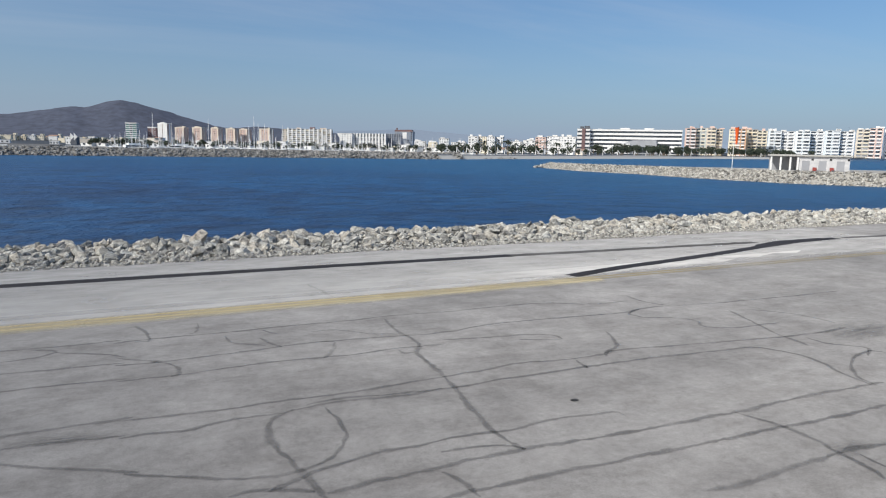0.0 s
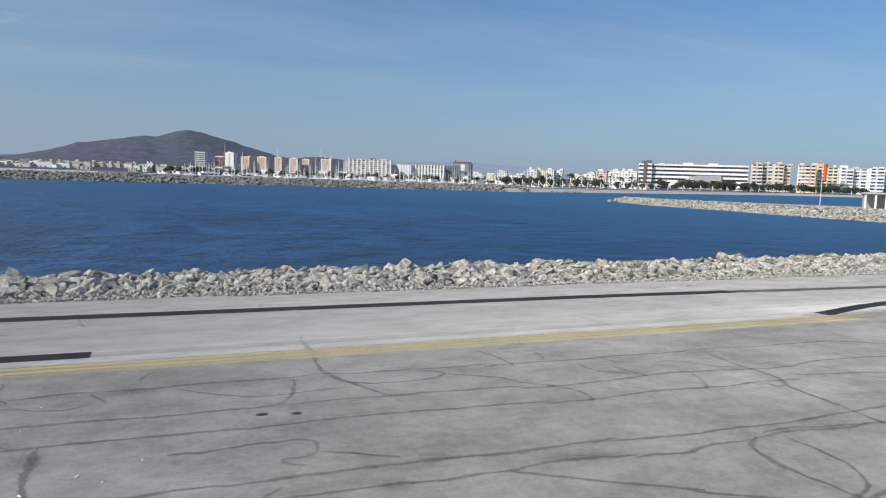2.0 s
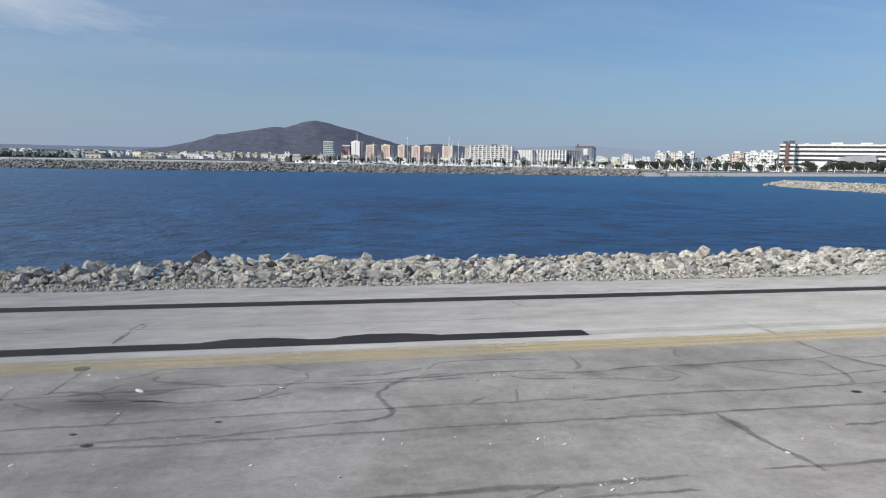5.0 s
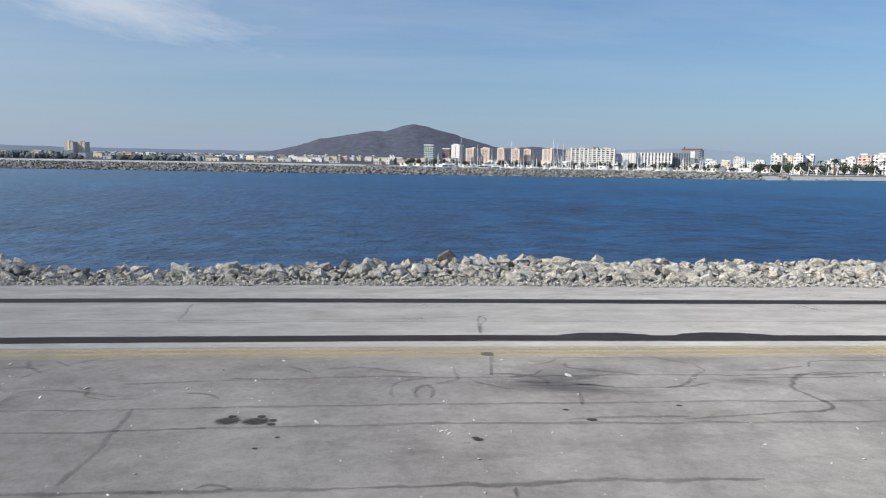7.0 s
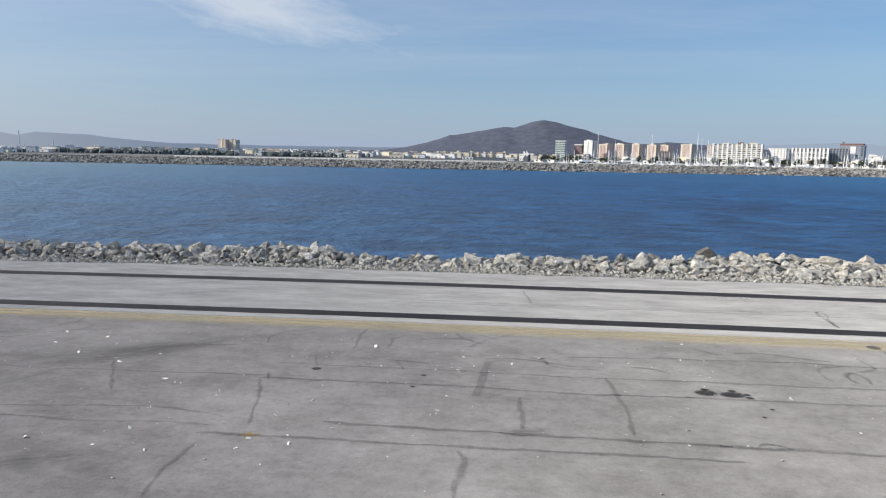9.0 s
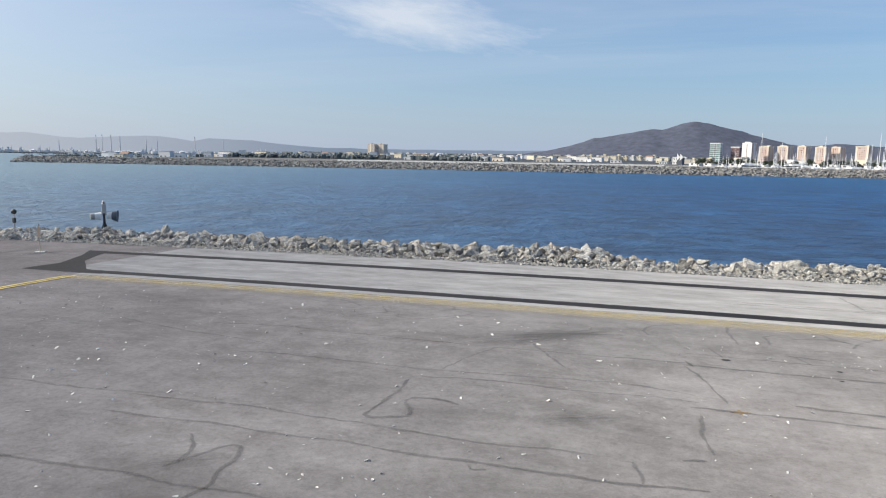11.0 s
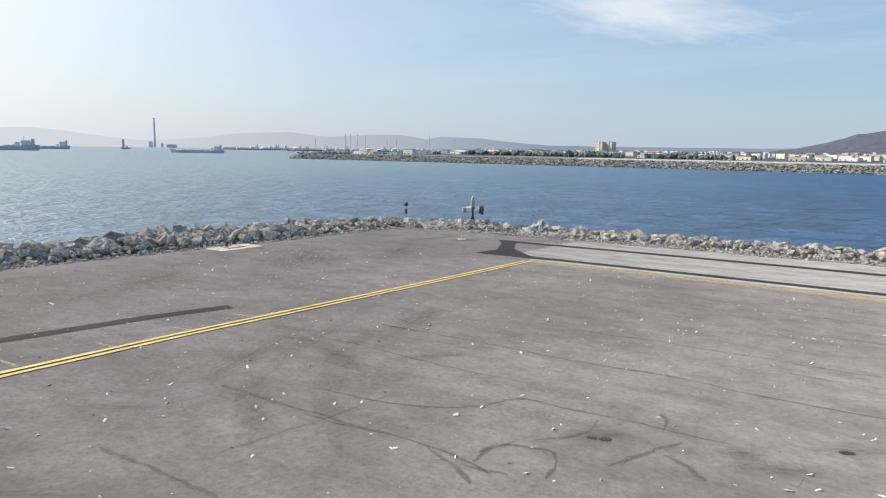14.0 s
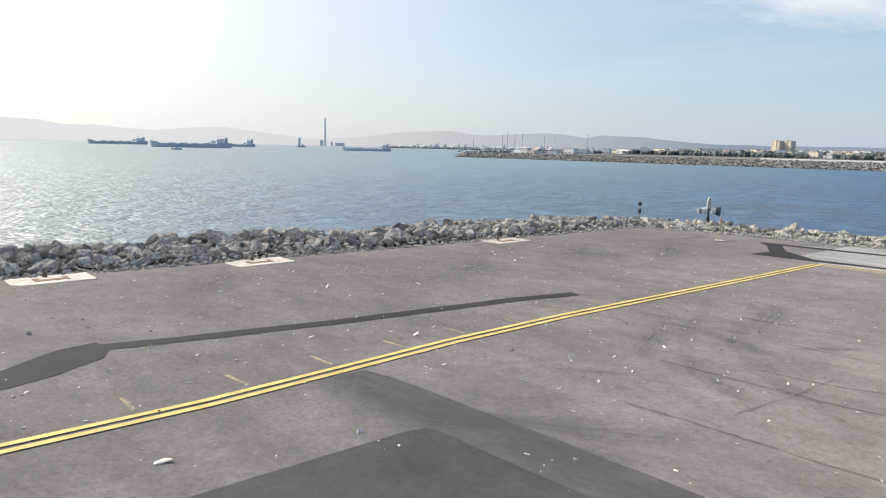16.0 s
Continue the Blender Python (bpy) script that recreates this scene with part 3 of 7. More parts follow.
EDGE_DARK = soft_band("grimy_border", (0.11, 0.105, 0.104), "Y", -11.2, -9.6, -9.0, -8.5, 0.7, 0.1)
tagged(part("resurfaced_patch", bm, EDGE_DARK), "dim grey border round the resurfaced patch", "asphalt patch", "", "structure")

GHOST = soft_band("almost_gone_yellow", (0.58, 0.51, 0.33), "Y", 15.3, 15.8, 16.2, 16.7, 0.62, 0.5, (2.0, 26.0, 0.68))
GHOST_LINE = worn_paint("almost_gone_line", (0.56, 0.46, 0.25), 0.6, 0.45)
bm = ribbon(bmesh.new(), [(-36.6, 16.0), (37.5, 16.0)], 1.4, 0.0105, 0, 8, 1.0)
tagged(part("edge_line", bm, GHOST), "soft worn band of old yellow paint", "painted line", "", "structure")
# yellow double edge lines
for off, seed in ((-0.17, 11), (0.17, 12)):
    bm = ribbon(bmesh.new(), [(29, 16 + off), (110, 16 + off)], 0.24, 0.0125, 0.02, seed, 0.8)
    tagged(part("edge_line", bm, GHOST_LINE), "yellow edge line worn down to traces", "painted line", "", "structure")
    bm = ribbon(bmesh.new(), [(9.0, 16 + off), (29, 16 + off)], 0.16, 0.0125, 0.012, seed, 0.8)
    tagged(part("edge_line", bm, worn_paint("faded_line", (0.56, 0.46, 0.25), 0.62, 0.7)), "faded yellow painted edge line", "painted line", "", "structure")
    bm = ribbon(bmesh.new(), [(-36.8 + off, 16 + off), (9.0, 16 + off)], 0.16, 0.0125, 0.02, seed, 0.8)
    tagged(part("edge_line", bm, GHOST_LINE), "almost worn away yellow edge line", "painted line", "", "structure")
for off, seed in ((-0.14, 13), (0.14, 14)):
    bm = ribbon(bmesh.new(), [(-36.8 + off, 16 + off), (-36.9 + off, -2), (-36.72 + off, -6.5), (-36.38 + off, -10), (-36.12 + off, -12.8), (-36.05 + off, -16), (-35.8 + off, -30), (-35 + off, -60)], 0.15, 0.018, 0.008, seed, 0.8)
    tagged(part("edge_line", bm, YELLOW), "bright yellow painted edge line", "painted line", "", "structure")
WORN_BAR = worn_paint("worn_bar_paint", (0.50, 0.44, 0.27), 0.46, 0.6)
for k in range(9):
    y = 0.5 - 2.06 * k
    x = -36.98 + min(0.6, max(0, -y - 6) * 0.08)
    bm = ribbon(bmesh.new(), [(x - 0.15, y), (x - 0.95, y - 0.05)], 0.10, 0.005, 0.05, 20 + k)
    tagged(part("bar_mark", bm, WORN_BAR), "worn yellow dash beside the edge line", "painted line", "", "structure")


# ---------------------------------------------------------------- rocks
def hull_mesh(name, seed, mat, flat=0.75, count=14, swell=1.0):
    """A quarried boulder: a blocky, angular lump with flat broken faces."""
    rng = random.Random(seed)
    bm = bmesh.new()
    sx, sy, sz = rng.uniform(0.42, 0.60), rng.uniform(0.30, 0.40), rng.uniform(0.6, 1.0) * flat * 0.38
    for _ in range(count):
        v = Vector((rng.gauss(0, 1), rng.gauss(0, 1), rng.gauss(0, 1))).normalized()
        v = Vector([math.copysign(abs(c) ** 0.6, c) for c in v]) * rng.uniform(0.8, 1.0)
        bm.verts.new((v.x * sx * swell, v.y * sy * swell, v.z * sz * swell))
    bmesh.ops.convex_hull(bm, input=bm.verts)
    bmesh.ops.dissolve_limit(bm, angle_limit=0.2, verts=bm.verts, edges=bm.edges)
    bmesh.ops.delete(bm, geom=[v for v in bm.verts if not v.link_faces], context="VERTS")
    bmesh.ops.recalc_face_normals(bm, faces=bm.faces)
    me = bpy.data.meshes.new(name)
    bm.to_mesh(me)
    bm.free()
    me.materials.append(mat)
    return me


BOULDERS = [hull_mesh("rock", 100 + k, ROCK, 0.8, 13 + k % 6) for k in range(30)]
CHIPPED = [(np.array([v.co[:] for v in me.vertices]), [tuple(p.vertices) for p in me.polygons]) for me in BOULDERS]
LUMPS = [hull_mesh("lump", 200 + k, ROCK, 0.95, 9 + k % 4, 1.35) for k in range(12)]
SHAPES = [(np.array([v.co[:] for v in me.vertices]), [tuple(p.vertices) for p in me.polygons]) for me in LUMPS]


def heap(name, places, mat, parent=None, forms=SHAPES, squash=(1.0, 1.0, 1.0)):
    """Many rocks in one mesh: places are (x, y, z, size, seed)."""
    verts, faces, at = [], [], 0
    for x, y, z, size, seed in places:
        rng = random.Random(seed)
        co, fs = forms[rng.randrange(len(forms))]
        turn = np.array(Euler((rng.uniform(-0.7, 0.7), rng.uniform(-0.7, 0.7), rng.uniform(0, 6.28))).to_matrix())
        verts.append((co * size * np.array(squash)) @ turn.T + np.array((x, y, z)))
        faces += [tuple(i + at for i in f) for f in fs]
        at += len(co)
    me = bpy.data.meshes.new(name)
    me.from_pydata(np.concatenate(verts).tolist(), [], faces)
    me.materials.append(mat)
    ob = new(name, me)
    if parent:
        ob.parent = parent
    return tagged(ob, kind="stuff")


def smooth(a, b, x):
    u = min(1.0, max(0.0, (x - a) / (b - a)))
    return u * u * (3 - 2 * u)


def bank_width(along):
    """How far the boulders reach from the apron to the brink: narrow in the west, wide past x = 4."""
    return 3.4 + 3.9 * smooth(-5.0, 6.0, along) + 0.5 * noise.noise((along * 0.11, 0, 3))


def crest(d, along, wide, top):
    """Height of the boulders' middles above the apron's edge, d metres out from its foot; past the brink the bank falls to the water."""
    h = top * min(1.0, d / (0.75 * wide)) if d < wide else top - (d - wide) * 0.75
    return h + 0.2 * noise.noise((along * 0.23, d * 0.3, 2)) + 0.1 * noise.noise((along * 0.8, d, 6))


def bank(along0, along1, place, rng, wide, top, grow=1.0):
    out = []
    a = along0
    while a < along1:
        w = wide(a)
        fine = 0.84 + 0.06 * smooth(-8.0, 4.0, a) if grow == 1.0 else 0.96      # the western stretch is of smaller stones
        d = 0.1
        while d < w + 2.6:
            s = min(1.0, rng.lognormvariate(-0.72, 0.40)) * grow * (0.24 + 0.78 * fine)
            if d < 0.9:
                s = rng.uniform(0.14, 0.36)
            elif w - 1.6 < d < w + 0.3 and rng.random() < 0.25:
                s *= 1.3
            al, dd = a + rng.uniform(-0.28, 0.28), d + rng.uniform(-0.2, 0.2)
            x, y = place(al, dd)
            z = gz(max(x, EDGE_W), min(y, EDGE_N)) + crest(dd, al, w, top(al)) + rng.uniform(-0.1, 0.1) + 0.1 * (s - 0.5)
            out.append((x, y, z, s, rng.random()))
            d += 0.24 if d < 0.9 else 0.37 * fine
        a += 0.40 * fine
    return out


rng = random.Random(5)
north = bank(-49.0, 110.0, lambda a, d: (a, EDGE_N - 0.35 + d + 0.25 * noise.noise((a * 0.2, 0, 0))), rng, bank_width, lambda a: 0.16 - 0.40 * smooth(-5.0, 6.0, a) + 0.2 * smooth(14.0, 60.0, a) - 0.28 * math.exp(-((a + 12.5) / 4.5) ** 2))
west = bank(-62.0, 25.0, lambda a, d: (EDGE_W - d, a), rng, lambda a: 4.9 + 0.5 * noise.noise((a * 0.13, 9, 1)), lambda a: 0.26, 1.12)
for k in range(260):
    a, d = rng.uniform(0, 1.57), rng.uniform(0.4, 7.5)
    x, y = -49.5 - (d + 1.4) * math.sin(a), 25.0 + d * math.cos(a) + 0.3
    north.append((x, y, gz(-50, 26) + crest(d, a * 5, 4.4, 0.2) + rng.uniform(-0.1, 0.1), rng.uniform(0.35, 0.85), rng.random()))

near = [p for p in north if -9.0 < p[0] < 11.0 and EDGE_N + 0.6 < p[1] < EDGE_N + 8.0 and p[3] > 0.4][:299]
chosen = set(near)
riprap = thing("riprap", 0, 0, 0, "bank of pale grey limestone boulders along the water", "riprap", kind="structure")
heap("boulders", [p for p in north if p not in chosen and p[0] > -9 + 6 * math.sin(p[4] * 40)], ROCK, riprap, CHIPPED)
heap("boulders", [p for p in north if p not in chosen and p[0] <= -9 + 6 * math.sin(p[4] * 40)], GREY_ROCK, riprap, CHIPPED)
for x, y, z, size, seed in near:
    r = random.Random(seed)
    me = BOULDERS[r.randrange(len(BOULDERS))]
    e = Euler((r.uniform(-0.7, 0.7), r.uniform(-0.7, 0.7), r.uniform(0, 6.28)))
    shared("rock", me, riprap, Matrix.LocRotScale((x, y, z), e, (size,) * 3))
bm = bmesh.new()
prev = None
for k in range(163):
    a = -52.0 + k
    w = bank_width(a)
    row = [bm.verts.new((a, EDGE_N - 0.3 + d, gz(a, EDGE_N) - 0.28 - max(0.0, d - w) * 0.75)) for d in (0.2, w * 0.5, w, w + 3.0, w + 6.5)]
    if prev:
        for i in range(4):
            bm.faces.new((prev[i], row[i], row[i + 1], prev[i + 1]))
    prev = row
# near-black sheet stands in for the shade in gaps between boulders
GAP_SHADE = plain("gap_shade_stone", (0.075, 0.072, 0.068), 0.9, 0, 0.4, 2.0)
part("core", bm, GAP_SHADE, riprap, "sheet under the boulders, painted dark as shade in their gaps")
riprap_w = thing("riprap", 0, 0, 0, "bank of grey boulders in half shade at the apron's end", "riprap", kind="structure")
heap("boulders", west, GREY_ROCK, riprap_w, CHIPPED)
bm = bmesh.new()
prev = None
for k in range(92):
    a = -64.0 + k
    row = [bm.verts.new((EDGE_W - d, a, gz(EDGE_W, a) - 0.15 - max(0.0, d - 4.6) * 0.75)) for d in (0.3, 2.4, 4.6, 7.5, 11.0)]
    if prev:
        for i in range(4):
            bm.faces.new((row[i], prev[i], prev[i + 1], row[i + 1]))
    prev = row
# same painted gap shade under the western bank
part("core", bm, GAP_SHADE, riprap_w)
big = thing("boulder", 0.42, 32.6, -0.34, "large tilted slab of rock on top of the bank", "boulder")
bm = bmesh.new()
for x, y, z in ((-0.52, -0.3, 0.0), (0.5, -0.32, 0.0), (0.55, 0.35, 0.0), (-0.5, 0.35, 0.0), (-0.44, -0.24, 0.5), (0.06, -0.22, 0.8), (0.5, -0.2, 0.42), (0.12, 0.3, 0.82), (-0.42, 0.3, 0.55), (0.5, 0.3, 0.45)):
    bm.verts.new((x, y, z))
bmesh.ops.convex_hull(bm, input=bm.verts)
bmesh.ops.recalc_face_normals(bm, faces=bm.faces)
# the slab's shaded front is put into this darker brown colour
part("rock", bm, rock_material("shaded_brown_slab", (0.17, 0.16, 0.15), (0.25, 0.235, 0.215), (0.20, 0.185, 0.165), 2.0), big)

# rubble between apron and boulders
rub = []
for k in range(9000):
    a = rng.uniform(-50, 80)
    d = abs(rng.gauss(0.3, 0.42))
    s = rng.uniform(0.05, 0.2)
    y = EDGE_N - 0.75 + d + 0.3 * noise.noise((a * 0.3, 5, 0))
    rub.append((a, y, gz(a, min(y, EDGE_N)) + s * 0.15 + max(0, d - 0.4) * 0.2, s, rng.random()))
for k in range(1500):
    a = rng.uniform(-40, 25)
    x = EDGE_W + 0.5 - abs(rng.gauss(0.1, 0.3))
    rub.append((x, a, gz(x, a) + 0.02, rng.uniform(0.06, 0.2), rng.random()))
tagged(heap("rubble", rub, GRAVEL), "pale broken rubble at the foot of the boulders", "rubble")

# ---------------------------------------------------------------- far shore
def bw_y(x):
    return 343 + 0.03 * x + (x + 120) ** 2 * (0.00006 if x > -120 else -0.0002)


places = []
for k in range(9000):
    x = rng.uniform(-395, 215)
    d = rng.uniform(-1.0, 11.0)
    s = rng.uniform(0.8, 1.6)
    z = SEA - 0.3 + min(d, 6.0) * 0.62
    places.append((x, bw_y(x) + d, z, s, rng.random()))
for k in range(260):
    a, d = rng.uniform(1.57, 4.71), rng.uniform(0, 9)
    places.append((-395 + (9 - d) * math.cos(a), bw_y(-395) + 9 + (9 - d) * math.sin(a), SEA + d * 0.45, rng.uniform(1.0, 2.2), rng.random()))
mole = thing("breakwater", 0, 0, 0, "long grey rock breakwater across the water", "breakwater", kind="structure")
heap("armour_rock", places, FAR_ROCK, mole)
bm = bmesh.new()
prev = None
for x in steps(-398, 215, 40):
    row = [bm.verts.new((x, bw_y(x) + d, z)) for d, z in ((0, SEA - 1), (6, 1.4), (13, 1.4), (19, SEA - 1))]
    if prev:
        for i in range(3):
            bm.faces.new((prev[i], row[i], row[i + 1], prev[i + 1]))
    prev = row
part("core", bm, FAR_ROCK, mole)
bm = bmesh.new()
prev = None
for x in steps(-190, -15, 30):
    row = [bm.verts.new((x, bw_y(x) + d, z)) for d, z in ((8.3, 1.4), (8.3, 2.5), (9.9, 2.6), (9.3, 2.0))]
    if prev:
        for i in range(3):
            bm.faces.new((prev[i], row[i], row[i + 1], prev[i + 1]))
    prev = row
part("parapet", bm, WHITE, mole, "pale concrete crest wall")

bm = bmesh.new()
prev = None
for k in range(41):
    x = -396 + 390 * k / 40
    row = [bm.verts.new((x, bw_y(x) + d, z)) for d, z in ((11, SEA - 1), (11, 1.7), (60, 1.6), (340, 1.3))]
    if prev:
        for i in range(3):
            bm.faces.new((prev[i], row[i], row[i + 1], prev[i + 1]))
    prev = row
tagged(part("pavement", bm, plain("dusty_fill", (0.125, 0.122, 0.118), 0.95, 0, 0.3, 0.03)), "flat dusty fill behind the breakwater", "ground", "", "structure")

# both colours are blued to paint in the haze of distance
SCRUB = plain("hazed_scrub", (0.060, 0.070, 0.102), 0.95, 0, 0.32, 0.03)
LAND = plain("hazed_land", (0.052, 0.066, 0.085), 0.95, 0, 0.4, 0.01)


def land_height(x, y):
    d = y - (470 + 0.12 * max(x, -700))
    if -60 < x < 330 and y < 690 or x > 150 and y < np.interp(x, (196, 262, 400, 640, 900, 2600), (356, 388, 455, 560, 600, 1000)) + 70:
        return -4.5
    edge = min(1.0, max(0.0, (x + 900 + 0.35 * (y - 600)) / 400))
    rise = max(0.0, d - 450) * 0.006 + max(0.0, d - 1900) * 0.004
    bumps = 3 * noise.noise((x * 0.002, y * 0.002, 1)) * min(1, max(d, 0) / 700)
    return 1.0 + rise * edge + bumps * edge - 8 * (1 - edge)


sheet("shore", steps(-2600, 2600, 104), steps(480, 4300, 76), land_height, LAND, "low coastal land behind the harbour, blued with painted haze", "ground")

HILL = [(-1300, 22), (-900, 30), (-690, 48), (-540, 91), (-420, 124), (-305, 143), (-175, 170), (-97, 182), (-40, 177), (20, 193), (90, 214), (140, 222), (210, 214), (330, 182), (420, 154), (500, 134), (610, 97), (711, 90), (849, 101), (1007, 92), (1500, 66)]


def hill_height(x, y):
    p = np.interp(x, [a for a, _ in HILL], [b for _, b in HILL])
    fall = math.exp(-((y - 4150) / 420) ** 2)
    r = 9 * noise.noise((x * 0.006, y * 0.006, 0)) + 5 * noise.noise((x * 0.02, y * 0.02, 4))
    return p * fall + r * fall - 10 * (1 - fall)


sheet("hill", steps(-1300, 1700, 150), steps(3200, 4700, 60), hill_height, SCRUB, "bare hill above the town, blued with painted haze", "hill")

# haze painted as glow on the far hills, brighter towards the sunny west
m, n, l, b = material("glowing_haze", 1.0)
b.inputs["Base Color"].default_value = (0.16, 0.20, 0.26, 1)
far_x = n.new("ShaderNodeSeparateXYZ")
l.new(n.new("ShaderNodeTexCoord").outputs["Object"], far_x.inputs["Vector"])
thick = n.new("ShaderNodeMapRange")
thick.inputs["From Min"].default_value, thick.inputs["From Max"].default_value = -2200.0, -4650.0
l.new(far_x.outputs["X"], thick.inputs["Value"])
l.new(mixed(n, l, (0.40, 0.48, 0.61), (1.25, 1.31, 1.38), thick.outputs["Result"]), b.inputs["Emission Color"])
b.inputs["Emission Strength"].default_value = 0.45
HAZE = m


def backdrop(name, radius, a0, a1, height, label):
    bm = bmesh.new()
    prev = None
    for k in range(161):
        a = radians(a0 + (a1 - a0) * k / 160)
        x, y = radius * math.sin(a), radius * math.cos(a)
        pair = [bm.verts.new((x, y, z)) for z in (SEA - 2, 4.6 + radius * math.tan(radians(height(math.degrees(a)))))]
        if prev:
            bm.faces.new((prev[0], pair[0], pair[1], prev[1]))
        prev = pair
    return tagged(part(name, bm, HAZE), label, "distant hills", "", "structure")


RANGE = [(-110, 1.5), (-95, 1.7), (-82, 1.47), (-79.8, 1.41), (-78, 1.03), (-76.9, 1.19), (-75.1, 1.04), (-72.4, 0.83), (-70, 1.11), (-67, 1.24), (-65.3, 1.03), (-62.7, 0.69), (-60, 0.44), (-56.4, 0.7), (-53, 1.19), (-48.8, 1.35),
         (-46.5, 1.0), (-44.3, 1.14), (-41.9, 1.31), (-39.6, 1.25), (-38.2, 0.94), (-36.9, 1.21), (-33.5, 1.12), (-31.4, 0.87), (-28.4, 0.66), (-24, 0.6), (-12, 0.62), (0, 0.8), (14, 0.95), (20, 1.25), (24, 1.45), (27, 1.2), (35, 0.7), (60, 0.5), (70, 0.45)]
backdrop("backdrop", 4780, -110, 70, lambda a: np.interp(a, [p for p, _ in RANGE], [q for _, q in RANGE]) + 0.05 * noise.noise((a * 0.6, 0, 0)) + 0.02 * noise.noise((a * 3, 0, 0)), "far blue hills with glowing painted haze")


# ---------------------------------------------------------------- marks on the apron
def soft_stain_material(name, color, strength):
    """A stain that thins out towards its rim in ragged streaks."""
    m, n, l, b = material(name, 0.8)
    co = n.new("ShaderNodeTexCoord")
    b.inputs["Base Color"].default_value = (*color, 1)
    g = n.new("ShaderNodeTexGradient")
    g.gradient_type = "SPHERICAL"
    mp = n.new("ShaderNodeMapping")
    l.new(co.outputs["Object"], mp.inputs["Vector"])
    l.new(mp.outputs["Vector"], g.inputs["Vector"])
    f = noise_node(n, l, stretched(n, l, co.outputs["Object"], 1.2, 3.0), 1.6, 7, 0.65)
    mul = n.new("ShaderNodeMath")
    mul.operation = "MULTIPLY"
    l.new(g.outputs["Fac"], mul.inputs[0])
    rr = n.new("ShaderNodeMapRange")
    rr.inputs["From Min"].default_value, rr.inputs["From Max"].default_value = 0.3, 0.62
    rr.inputs["To Max"].default_value = strength
    l.new(f, rr.inputs["Value"])
    l.new(rr.outputs["Result"], mul.inputs[1])
    l.new(mul.outputs["Value"], b.inputs["Alpha"])
    return m


GRIME = soft_stain_material("ingrained_grime", (0.11, 0.107, 0.105), 0.55)


def smudge(x, y, rx, ry, turn=0.0, label="dark smudge ground into the asphalt"):
    """A grimy patch, thick in the middle: a disc scaled to its size."""
    bm = bmesh.new()
    vs = [bm.verts.new((math.cos(2 * math.pi * k / 32), math.sin(2 * math.pi * k / 32), 0)) for k in range(32)]
    bm.faces.new(vs)
    ob = tagged(part("smudge", bm, GRIME), label, "stain", "", "structure")
    e = 0.3
    tilt = Vector((-(gz(x + e, y) - gz(x - e, y)) / (2 * e), -(gz(x, y + e) - gz(x, y - e)) / (2 * e), 1)).to_track_quat("Z", "Y").to_matrix().to_4x4()
    ob.matrix_basis = Matrix.Translation((x, y, gz(x, y) + 0.0105)) @ tilt @ pose(0, 0, 0, 0, 0, turn) @ Matrix.Diagonal((rx, ry, 1, 1))
    return ob


RUB = tar_material("rubbed_tar", 0.12, True)
SEAL_KINDS = {"rub": (0.34, RUB, 0.05), "broad": (0.16, SEALANT, 0.055), "plain": (0.125, SEALANT, 0.05), "faint": (0.125, FAINT, 0.05)}
seal_seed = [500]


def dribble(pts, width, wander, lift, seed):
    """Tar poured along a crack: it shakes sideways, swells and thins at two scales, and ends in a blunt tip."""
    bm = bmesh.new()
    uv = bm.loops.layers.uv.new("across")
    line = []
    for (ax, ay), (bx, by) in zip(pts, pts[1:]):
        n = max(1, int(math.hypot(bx - ax, by - ay) / 0.09))
        line += [(ax + (bx - ax) * k / n, ay + (by - ay) * k / n) for k in range(n)]
    line.append(pts[-1])
    shaken = [(x + wander * (1.1 * noise.noise((x * 0.9, y * 0.9, seed)) + 0.8 * noise.noise((x * 3.4, y * 3.4, seed + 3))),
               y + wander * (1.1 * noise.noise((x * 0.9, y * 0.9, seed + 7)) + 0.8 * noise.noise((x * 3.4, y * 3.4, seed + 9)))) for x, y in line]
    prev = None
    last = len(shaken) - 1
    for k, (x, y) in enumerate(shaken):
        a, b = shaken[max(k - 1, 0)], shaken[min(k + 1, last)]
        dx, dy = b[0] - a[0], b[1] - a[1]
        d = math.hypot(dx, dy) or 1
        w = width / 2 * max(0.25, 1 + 0.75 * noise.noise((x * 1.3, y * 1.3, seed + 21)) + 0.6 * noise.noise((x * 6, y * 6, seed + 31)))
        w *= min(1.0, 0.4 + 0.3 * min(k, last - k))
        nx, ny = -dy / d * w, dx / d * w
        row = [bm.verts.new((x + q * nx, y + q * ny, gz(x + q * nx, y + q * ny) + lift)) for q in (-1, 0, 1)]
        if prev:
            for i in (0, 1):
                f = bm.faces.new((prev[i], row[i], row[i + 1], prev[i + 1]))
                for loop, j in zip(f.loops, (i, i, i + 1, i + 1)):
                    loop[uv].uv = (abs(j - 1), 0)
        prev = row
    return bm


